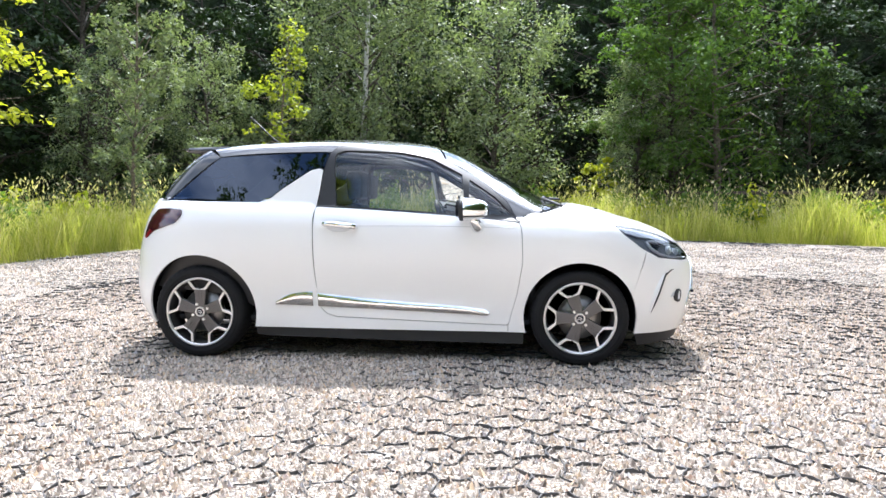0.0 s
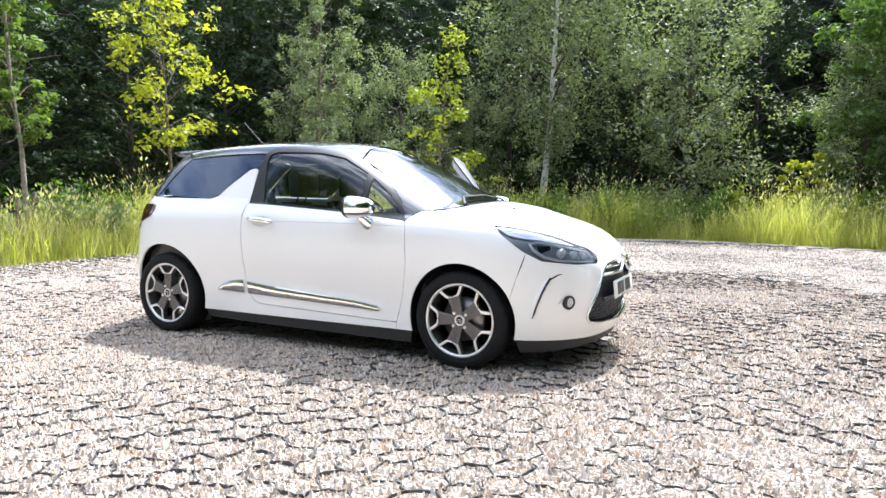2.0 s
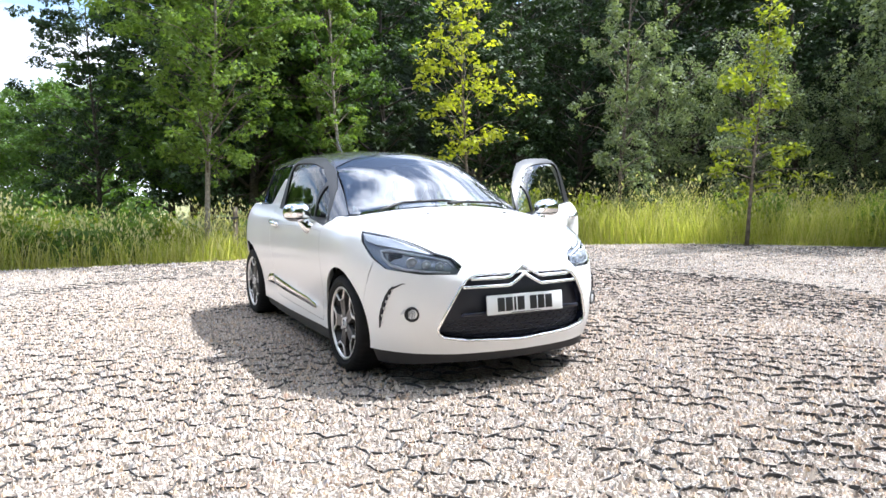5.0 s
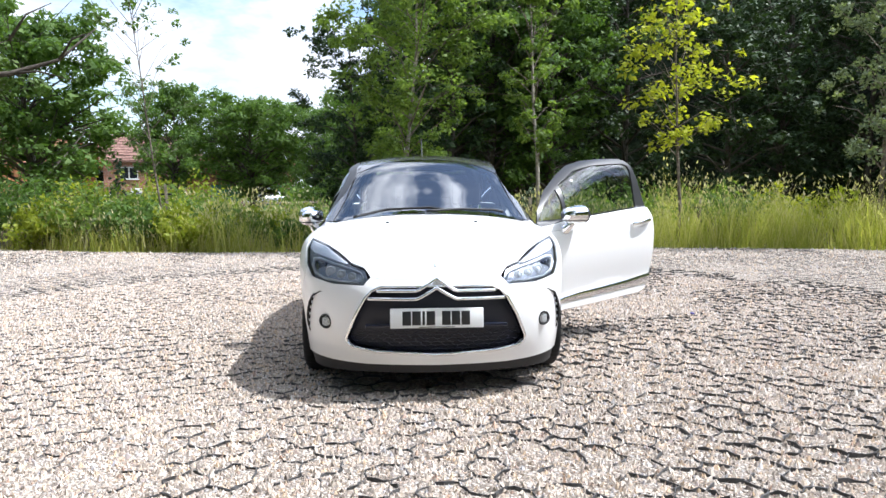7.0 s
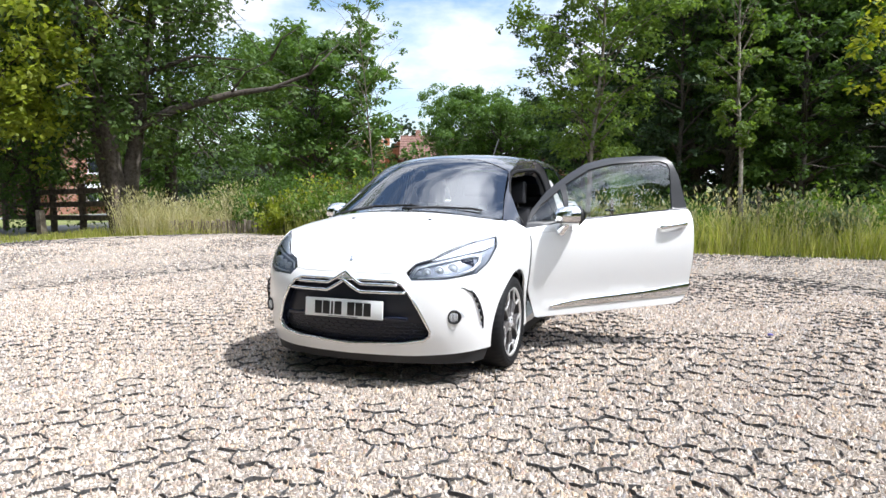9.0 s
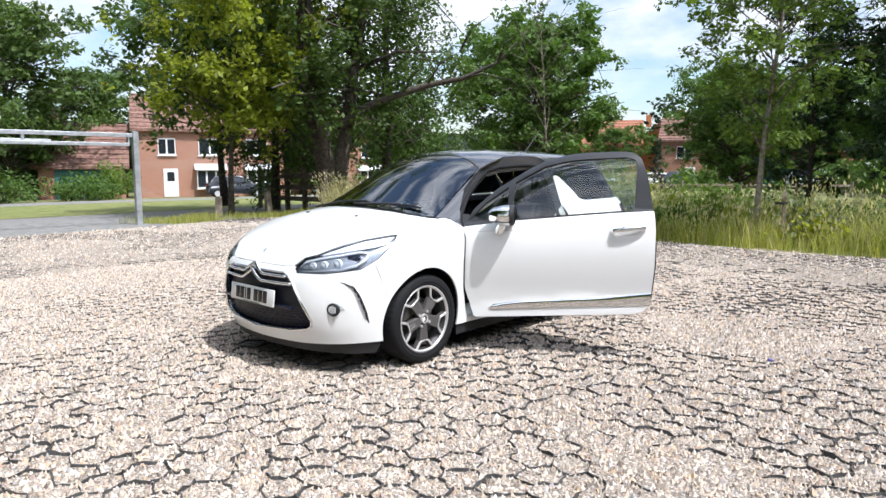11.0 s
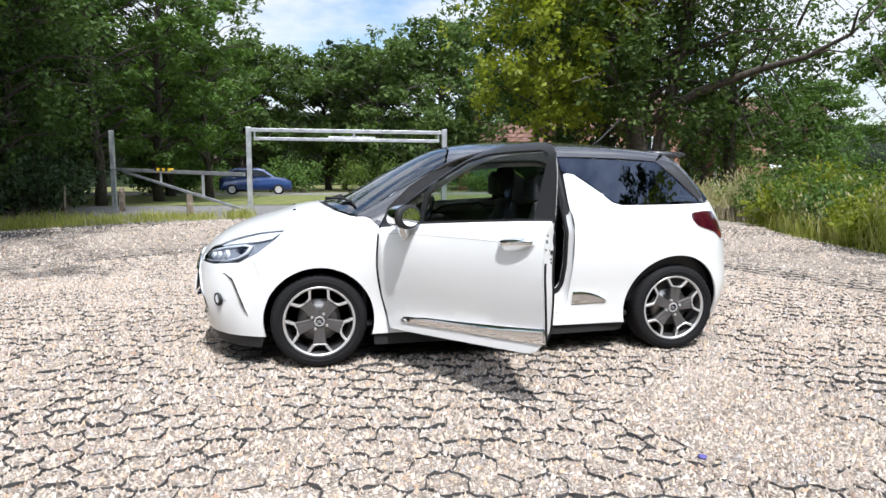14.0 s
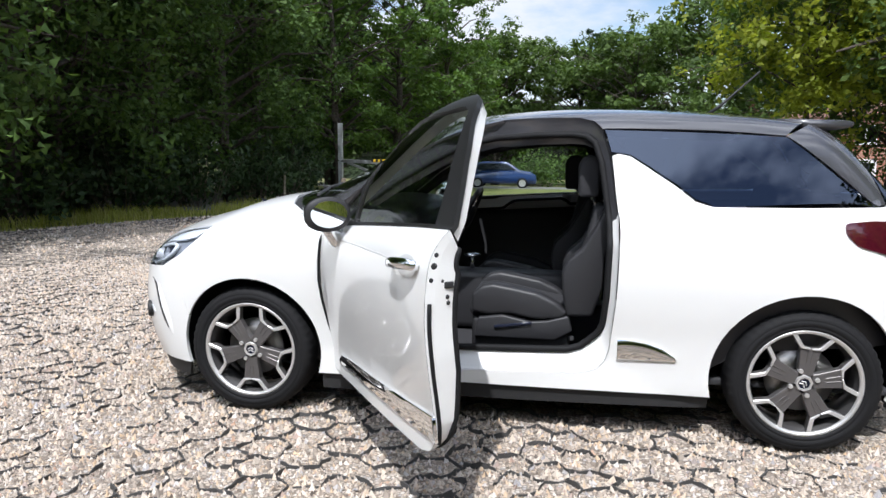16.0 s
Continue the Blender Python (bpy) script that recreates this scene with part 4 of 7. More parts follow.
# ---- the car's outer surface, as one smooth implicit form ----
def spline(pairs):
    """A smooth curve through (x, value) pairs."""
    xs = np.array([p[0] for p in pairs], float)
    ys = np.array([p[1] for p in pairs], float)
    order = np.argsort(xs)
    xs, ys = xs[order], ys[order]
    h = np.diff(xs)
    d = np.diff(ys) / h
    m = np.empty_like(ys)
    m[0], m[-1] = d[0], d[-1]
    m[1:-1] = (d[:-1] * h[1:] + d[1:] * h[:-1]) / (h[1:] + h[:-1])

    def at(x):
        x = np.clip(np.asarray(x, float), xs[0], xs[-1])
        i = np.clip(np.searchsorted(xs, x) - 1, 0, len(h) - 1)
        t = (x - xs[i]) / h[i]
        a, b = ys[i], ys[i + 1]
        return (a * (1 + 2 * t) * (1 - t) ** 2 + b * t * t * (3 - 2 * t)
                + h[i] * (m[i] * t * (1 - t) ** 2 - m[i + 1] * t * t * (1 - t)))
    return at


def soft_max(a, b, k):
    return np.maximum(a, b) + np.maximum(k - np.abs(a - b), 0) ** 2 / (4 * k)


side_by_height = spline([(.10, .765), (.2, .79), (.33, .803), (.45, .818), (.6, .842), (.72, .853), (.82, .85), (.9, .838), (.97, .81), (1.05, .77)])
side_by_length = spline([(2.1, .955), (1.7, .985), (1.3, 1.0), (.8, .99), (0, .985), (-.7, .99), (-1.25, 1.0), (-1.6, .97), (-1.95, .92)])
edge_height = spline([(2.08, .52), (2.0, .62), (1.9, .70), (1.7, .80), (1.45, .885), (1.2, .925), (.85, .94), (.4, .965), (-.44, 1.015), (-.9, 1.035), (-1.5, 1.045), (-1.85, 1.0)])
hood_height = spline([(2.08, .60), (2.03, .68), (2.0, .72), (1.9, .80), (1.76, .868), (1.51, .945), (1.38, .988), (1.26, 1.012), (1.1, 1.03), (.8, 1.03), (0, 1.03), (-1.5, 1.08), (-1.9, 1.05)])
nose_length = spline([(.1, 1.95), (.2, 1.985), (.3, 2.025), (.42, 2.052), (.53, 2.055), (.62, 2.045), (.69, 2.03), (.75, 2.0), (1.1, 1.7)])
tail_length = spline([(.1, -1.76), (.2, -1.80), (.3, -1.86), (.45, -1.895), (.6, -1.885), (.8, -1.85), (.95, -1.79), (1.05, -1.72), (1.2, -1.585), (1.36, -1.42), (1.5, -1.24)])
screen_height = spline([(2.6, .10), (1.5, .80), (1.25, .935), (1.1, 1.01), (.885, 1.125), (.663, 1.25), (.5, 1.335), (.377, 1.390), (.2, 1.433), (0, 1.456), (-.3, 1.468), (-.6, 1.463), (-.96, 1.441), (-1.26, 1.404), (-1.45, 1.374), (-1.8, 1.29)])
cabin_by_height = spline([(.8, .80), (1.0, .755), (1.1, .728), (1.2, .703), (1.3, .673), (1.4, .637), (1.5, .59)])
cabin_by_length = spline([(1.4, .93), (1.0, .985), (.5, 1.0), (-.4, .995), (-.9, .96), (-1.4, .875), (-1.8, .80)])


def surface(p):
    """Below zero inside the closed car, zero on its skin. p: rows of x, y, z."""
    x, y, z = p[..., 0], np.abs(p[..., 1]), p[..., 2]
    side = y - side_by_height(z) * side_by_length(x)
    share = np.clip(y / .75, 0, 1.3)
    top = z - edge_height(x) - (hood_height(x) - edge_height(x)) * (1 - share ** 2.2)
    nose = x - nose_length(z) + .10 * (y / .6) ** 2 + .19 * (y / .75) ** 5
    tail = -x + tail_length(z) + .10 * (y / .6) ** 2 + .16 * (y / .78) ** 6
    low = soft_max(soft_max(soft_max(side, top * .9, .09), nose * .8, .10), tail * .8, .10)
    cabin_side = (y - cabin_by_height(z) * cabin_by_length(x)) * .92
    roof = (z - screen_height(x + .42 * y * y) + .045 * (y / .55) ** 2.4 * (1 - np.clip((x - .2) / .8, 0, 1))) * .85
    cabin = np.maximum(soft_max(soft_max(cabin_side, roof, .09), tail * .75, .06), x - 1.45)
    return np.minimum(low, cabin)


def cast(start, way, far=9.0):
    """Where rays meet the skin, coming from start along way."""
    start, way = np.broadcast_arrays(np.asarray(start, float), np.asarray(way, float))
    steps = np.linspace(0, far, max(60, int(far / .010)))
    lo = np.zeros(start.shape[0])
    hi = np.full(start.shape[0], np.nan)
    for a, b in zip(steps[:-1], steps[1:]):
        inside = (surface(start + b * way) < 0) & np.isnan(hi)
        lo[inside], hi[inside] = a, b
    for _ in range(30):
        mid = (lo + hi) / 2
        inn = surface(start + mid[:, None] * way) < 0
        hi = np.where(inn, mid, hi)
        lo = np.where(inn, lo, mid)
    return start + lo[:, None] * way


def skin_normal(p):
    e = 1e-3
    g = np.stack([surface(p + e * a) - surface(p - e * a) for a in np.eye(3)], -1)
    return g / np.maximum(np.linalg.norm(g, axis=-1, keepdims=True), 1e-9)

def unit(v):
    v = np.asarray(v, float)
    return v / np.linalg.norm(v)


def on_side(*pts):
    """Skin points of the right-hand side from (x, z)."""
    p = np.array(pts, float)
    return cast(np.stack([p[:, 0], np.full(len(p), -1.3), p[:, 1]], -1), (0, 1.0, 0), 1.3)


def on_top(*pts):
    p = np.array(pts, float)
    return cast(np.stack([p[:, 0], p[:, 1], np.full(len(p), 1.8)], -1), (0, 0, -1.0), 1.8)


def on_front(*pts):
    p = np.array(pts, float)
    return cast(np.stack([np.full(len(p), 2.4), p[:, 0], p[:, 1]], -1), (-1.0, 0, 0), 1.6)


def on_back(*pts):
    p = np.array(pts, float)
    return cast(np.stack([np.full(len(p), -2.3), p[:, 0], p[:, 1]], -1), (1.0, 0, 0), 1.6)


def arch(cx, r, a0, a1, n=26):
    return [(cx + r * math.cos(radians(a)), .305 + r * math.sin(radians(a))) for a in np.linspace(a0, a1, n)]


def loop(*runs):
    return np.concatenate([np.atleast_2d(r) for r in runs])


def flip(p):
    return np.asarray(p) * (1, -1, 1)


def dense(p, step, closed=True):
    out = []
    n = len(p)
    for i in range(n if closed else n - 1):
        a, b = p[i], p[(i + 1) % n]
        k = max(1, int(np.ceil(np.linalg.norm(b - a) / step)))
        out += [a + (b - a) * j / k for j in range(k)]
    if not closed:
        out.append(p[-1])
    return np.array(out)


def rounded(p, step=.02, times=2):
    """Softens the corners of a closed outline."""
    p = dense(p, step)
    for _ in range(times):
        p = (np.roll(p, 1, 0) + 2 * p + np.roll(p, -1, 0)) / 4
    return p


def within(poly, pts):
    x, y = pts[:, 0], pts[:, 1]
    res = np.zeros(len(pts), bool)
    a = poly
    b = np.roll(poly, -1, 0)
    for (x0, y0), (x1, y1) in zip(a, b):
        if y0 != y1:
            c = ((y0 > y) != (y1 > y)) & (x < (x1 - x0) * (y - y0) / (y1 - y0) + x0)
            res ^= c
    return res


def inset(q, gap):
    area = np.sum(q[:, 0] * np.roll(q[:, 1], -1) - np.roll(q[:, 0], -1) * q[:, 1])
    e = np.roll(q, -1, 0) - np.roll(q, 1, 0)
    n = np.stack([-e[:, 1], e[:, 0]], -1) / np.maximum(np.linalg.norm(e, axis=1, keepdims=True), 1e-9)
    return q + n * gap * (1 if area > 0 else -1)


def patch(outline, d, step=.035, holes=(), gap=.0022, thick=.012, lift=0.0, edge=.018):
    """A panel of the skin inside a closed outline, seen along d: corners, faces and normals."""
    d = unit(d)
    u = unit(np.cross((0, 0, 1.0) if abs(d[2]) < .9 else (1.0, 0, 0), d))
    v = np.cross(d, u)
    rings = []
    for k, o in enumerate((outline, *holes)):
        o = dense(np.asarray(o), edge)
        q = np.stack([o @ u, o @ v], -1)
        keep = np.linalg.norm(q - np.roll(q, 1, 0), axis=1) > 1e-4
        rings.append(inset(q[keep], gap if k == 0 else -gap))
    lo, hi = rings[0].min(0), rings[0].max(0)
    gx, gy = np.meshgrid(np.arange(lo[0], hi[0], step), np.arange(lo[1], hi[1], step))
    g = np.stack([gx.ravel() + (np.arange(gx.size) // gx.shape[1] % 2) * step / 2, gy.ravel()], -1)
    ok = within(rings[0], g)
    for r in rings[1:]:
        ok &= ~within(r, g)
    near = np.min(np.linalg.norm(g[:, None] - np.concatenate(rings)[None], axis=2), axis=1) if len(g) else np.zeros(0)
    g = g[ok & (near > step * .45)]
    pts, edges, at = [], [], 0
    for r in rings:
        pts.append(r)
        edges += [(at + i, at + (i + 1) % len(r)) for i in range(len(r))]
        at += len(r)
    pts = np.concatenate(pts + [g])
    vs, _, fs, *_ = delaunay_2d_cdt([Vector(p) for p in pts.tolist()], edges, [], 0, 1e-6)
    vs = np.array([tuple(p) for p in vs])
    fs = np.array([f for f in fs if len(f) == 3])
    c = vs[fs].mean(1)
    ok = within(rings[0], c)
    for r in rings[1:]:
        ok &= ~within(r, c)
    fs = fs[ok]
    top = (np.asarray(outline) @ d).max() + .10
    p3 = cast(vs[:, :1] * u + vs[:, 1:] * v + top * d, -d, 1.5)
    bad = np.isnan(p3).any(1)
    if bad.any():
        good = np.where(~bad)[0]
        for i in np.where(bad)[0]:
            j = good[np.argmin(np.linalg.norm(vs[good] - vs[i], axis=1))]
            p3[i] = p3[j] + (vs[i, 0] - vs[j, 0]) * u + (vs[i, 1] - vs[j, 1]) * v
    nrm = skin_normal(p3)
    p3 = p3 + nrm * lift
    a, b, c = p3[fs[:, 0]], p3[fs[:, 1]], p3[fs[:, 2]]
    turn = np.einsum("ij,ij->i", np.cross(b - a, c - a), nrm[fs].mean(1)) < 0
    fs[turn] = fs[turn][:, ::-1]
    out_v, out_n, out_f = [p3], [nrm], fs.tolist()
    if thick:
        count = {}
        for f in out_f:
            for i in range(3):
                count[(f[i], f[(i + 1) % 3])] = True
        rim = [(i, j) for i, j in count if (j, i) not in count]
        base = len(p3)
        ids = {}
        rv, rn = [], []
        for i, j in rim:
            e = p3[j] - p3[i]
            o = unit(np.cross(e, nrm[i])) if np.linalg.norm(e) > 0 else nrm[i]
            for w in (i, j):
                if w not in ids:
                    ids[w] = base + len(rv)
                    rv += [p3[w], p3[w] - nrm[w] * thick]
                    rn += [o, o]
        for i, j in rim:
            out_f.append((ids[j], ids[i], ids[i] + 1, ids[j] + 1))
        out_v.append(np.array(rv))
        out_n.append(np.array(rn))
    return np.concatenate(out_v), out_f, np.concatenate(out_n)


def mirrored(p):
    return flip(p[0]), [tuple(f)[::-1] for f in p[1]], flip(p[2])


def shell(name, patches, mat, parent=None, label="", m=None):
    """Patches of skin as one mesh object, shaded by the skin's own normals."""
    vs, fs, ns, at = [], [], [], 0
    for v, f, n in patches:
        vs.append(v)
        ns.append(n)
        fs += [tuple(i + at for i in g) for g in f]
        at += len(v)
    me = bpy.data.meshes.new(name)
    me.from_pydata(np.concatenate(vs).tolist(), [], fs)
    me.materials.append(mat)
    me.polygons.foreach_set("use_smooth", [True] * len(me.polygons))
    me.update()
    me.normals_split_custom_set_from_vertices(np.concatenate(ns).tolist())
    ob = new(name, me)
    if parent:
        ob.parent = parent
    if m is not None:
        ob.matrix_basis = m
    if label:
        ob["label"] = label
    return ob


def both(name, p, mat, parent, label=""):
    """A panel on the right and its mirror image on the left."""
    return shell(name, [p], mat, parent, label), shell(name, [mirrored(p)], mat, parent, label)


# ---- the white hatchback ----
car = thing("car", pose(0, 0, 0), "white three-door hatchback with black roof, passenger door standing open", "car")

DOOR_REAR = [(-.457, .992), (-.462, .86), (-.456, .61), (-.437, .40), (-.42, .345), (-.385, .308), (-.318, .288)]
DOOR_FRONT = [(.785, .252), (.84, .453), (.874, .658), (.866, .85), (.85, .902)]
BELT = [(.85, .902), (.5, .938), (.1, .966), (-.2, .985), (-.457, .997)]
FRAME_TOP = [(-.457, .997), (-.42, 1.24), (-.385, 1.350), (-.345, 1.388), (-.28, 1.403), (-.1, 1.403), (.1, 1.391), (.27, 1.353), (.42, 1.278), (.62, 1.157), (.78, 1.02), (.85, .902)]
GLASS_MAIN = [(-.325, 1.004), (-.350, 1.295), (-.340, 1.341), (-.29, 1.360), (.10, 1.345), (.281, 1.307), (.48, 1.203), (.505, .952)]
GLASS_SMALL = [(.535, .955), (.533, 1.170), (.69, 1.063), (.80, .948)]
GLASS_REAR = [(-1.51, 1.036), (-.848, 1.03), (-.775, 1.054), (-.70, 1.114), (-.503, 1.240), (-.42, 1.252), (-.392, 1.350), (-1.15, 1.322)]
HEAD = np.array([(1.43, -.757, .888), (1.606, -.643, .86), (1.853, -.485, .773), (1.906, -.408, .750), (1.968, -.384, .688), (1.974, -.408, .657), (1.888, -.585, .658), (1.720, -.730, .682), (1.600, -.772, .748), (1.49, -.782, .83)])
GRILLE = [(0, .655), (-.10, .655), (-.31, .653), (-.36, .632), (-.40, .59), (-.457, .487), (-.513, .355), (-.505, .326), (-.475, .303), (-.35, .283), (0, .265)]

# hood
hood_half = loop(on_top((1.205, 0), (1.175, -.3), (1.11, -.52), (.99, -.69), (.93, -.72), (.90, -.74), (1.0, -.742), (1.2, -.752), (1.40, -.765)), HEAD[:4], on_front((-.37, .70), (-.3, .692), (-.15, .692), (0, .692)))
shell("hood", [patch(loop(hood_half, flip(hood_half[::-1][1:-1])), (.35, 0, .94), .045)], paint_white, car)
# front bumper
bumper_half = loop(on_front((0, .692), (-.15, .692), (-.3, .692), (-.37, .70)), HEAD[4:8], on_side((1.635, .728), (1.59, .58), *arch(1.232, .35, 25, -16, 8), (1.72, .208)), on_front((-.62, .205), (-.4, .2), (0, .198)), on_front(*GRILLE[::-1]))
bumper_p = patch(bumper_half, (.8, -.6, .06), .035, gap=0, thick=.015)
bumper = shell("front_bumper", [bumper_p, mirrored(bumper_p)], paint_white, car)
# fenders
fender_p = patch(loop(on_side(*arch(1.232, .35, 196.5, 25), (1.59, .58), (1.635, .728)), HEAD[8:10], HEAD[:1], on_top((1.40, -.765), (1.2, -.752), (1.0, -.742), (.90, -.74)), on_side(*DOOR_FRONT[::-1], (.785, .207))), (.12, -.95, .35), gap=.0008)
both("fender", fender_p, paint_white, car)
# rear sides with the sills
rear_p = patch(loop(on_side((.785, .252), (-.318, .288), *DOOR_REAR[::-1][1:], (-.424, 1.235), (-.45, 1.246), (-.503, 1.236), (-.70, 1.108), (-.775, 1.048), (-.848, 1.026), (-1.2, 1.03), (-1.515, 1.033)), on_back((-.62, 1.035), (-.64, .85), (-.64, .6), (-.62, .4), (-.6, .215)), on_side((-1.68, .21), *arch(-1.232, .375, 195, -15), (.785, .207))), (-.2, -.97, .08), .035)
both("rear_side_panel", rear_p, paint_white, car)
# tail
back_half = on_back((0, 1.05), (-.3, 1.05), (-.62, 1.035), (-.64, .85), (-.64, .6), (-.62, .4), (-.6, .215), (-.3, .20), (0, .20))
shell("tailgate", [patch(loop(back_half, flip(back_half[::-1][1:-1])), (-1, 0, .1), .05)], paint_white, car)
pane_half = on_back((0, 1.055), (-.3, 1.055), (-.62, 1.04), (-.55, 1.2), (-.48, 1.32), (0, 1.335))
shell("rear_window", [patch(loop(pane_half, flip(pane_half[::-1][1:-1])), (-1, 0, .4), .05)], glass_dark, car)
pillar_p = patch(loop(on_side((-1.515, 1.038), (-1.335, 1.185), (-1.15, 1.324)), on_top((-1.27, -.47), (-1.355, -.46)), on_back((-.48, 1.32), (-.55, 1.2), (-.62, 1.04))), (-.65, -.7, .3), gap=0)
both("rear_pillar", pillar_p, paint_black, car)
# roof and its rails
rail_p = patch(loop(on_side((-1.15, 1.325), (-.8, 1.348), (-.392, 1.354), *FRAME_TOP[2:]), on_top((.90, -.735), (.94, -.715), (.99, -.675), (.7, -.605), (.36, -.545), (0, -.52), (-.5, -.51), (-1.0, -.49), (-1.27, -.46))), (.1, -.7, .7), gap=.001)
both("roof_rail", rail_p, paint_black, car)
roof_half = on_top((.27, 0), (.29, -.3), (.36, -.545), (0, -.52), (-.5, -.51), (-1.0, -.49), (-1.27, -.46), (-1.335, -.3), (-1.355, 0))
roof = shell("roof", [patch(loop(roof_half, flip(roof_half[::-1][1:-1])), (0, 0, 1), .05, gap=0)], paint_black, car, "gloss black roof")
screen_half = on_top((1.17, 0), (1.145, -.3), (1.085, -.5), (.985, -.668), (.7, -.598), (.37, -.538), (.30, -.3), (.28, 0))
shell("windscreen", [patch(loop(screen_half, flip(screen_half[::-1][1:-1])), (.5, 0, .86), .05, thick=.005)], glass_clear, car)
cowl_half = loop(on_top((1.17, 0), (1.145, -.3), (1.085, -.5), (.985, -.668), (.94, -.71), (.99, -.692), (1.11, -.525), (1.175, -.305), (1.205, 0)))
shell("cowl", [patch(loop(cowl_half, flip(cowl_half[::-1][1:-1])), (.4, 0, .9), .03, lift=-.012, gap=-.004)], plastic_dark, car)
def flush_glass(p):
    """Carries a side pane straight down over the shoulder of the body."""
    v, f, n = p
    cab = -cabin_by_height(v[:, 2]) * cabin_by_length(v[:, 0]) + .002
    t = np.clip((v[:, 2] - 1.032) / .012, 0, 1)
    low = v[:, 2] < 1.10
    v[low, 1] = (v[:, 1] + (np.maximum(cab, v[:, 1]) - v[:, 1]) * t)[low]
    flat = np.stack([-.06 + .10 * v[:, 0], np.full(len(v), -.93), np.full(len(v), .34)], -1)
    n = flat / np.linalg.norm(flat, axis=1, keepdims=True)
    return v, f, n


quarter_p = flush_glass(patch(on_side(*GLASS_REAR), (-.1, -.9, .4), .03, lift=-.002, thick=.006))
both("rear_side_window", quarter_p, glass_dark, car)

# doors
door_p = patch(rounded(on_side(*BELT[::-1], *DOOR_FRONT[::-1][1:], (-.318, .288), *DOOR_REAR[::-1][1:]), .02, 1), (0, -1, .1), .035, thick=0)
frame_loop = on_side(*BELT[:-1], *FRAME_TOP[:-1])
frame_p = patch(frame_loop, (0, -.85, .5), .03, (on_side(*GLASS_MAIN), on_side(*GLASS_SMALL)), thick=.016)
main_p = patch(on_side(*GLASS_MAIN), (0, -.85, .5), .05, gap=-.006, lift=-.008, thick=.004)
small_p = patch(on_side(*GLASS_SMALL), (0, -.85, .5), .05, gap=-.006, lift=-.008, thick=.004)
strip_p = patch(on_side((-.44, .444), (-.196, .419), (.16, .393), (.48, .372), (.64, .354), (.672, .330), (.655, .312), (.16, .333), (-.44, .353)), (0, -1, .05), .025, lift=.006, thick=.010)
strip_rear_p = patch(on_side((-.722, .362), (-.715, .382), (-.66, .420), (-.60, .440), (-.50, .453), (-.470, .453), (-.470, .355)), (0, -1, .05), .025, lift=.006, thick=.010)


def bulged(p, low, high):
    """Rounds a flat strip between two edge lines of height along x."""
    v, f, n = p
    t = np.clip((v[:, 2] - low(v[:, 0])) / np.maximum(high(v[:, 0]) - low(v[:, 0]), 1e-3), 0, 1) * 2 - 1
    v = v + n * (.003 * (1 - t * t))[:, None]
    n = n + np.array([0, 0, 1.0]) * (t * .70 - .10)[:, None]
    return v, f, n / np.linalg.norm(n, axis=1, keepdims=True)


strip_low = spline([(-.72, .360), (-.44, .353), (.16, .333), (.655, .312)])
strip_high = spline([(-.72, .380), (-.60, .440), (-.50, .453), (-.44, .444), (-.196, .419), (.16, .393), (.48, .372), (.672, .335)])
strip_p, strip_rear_p = bulged(strip_p, strip_low, strip_high), bulged(strip_rear_p, strip_low, strip_high)
both("chrome_strip", strip_rear_p, chrome, car, "mirror-bright chrome strip")

HINGE = Vector((.85, .80, 0))


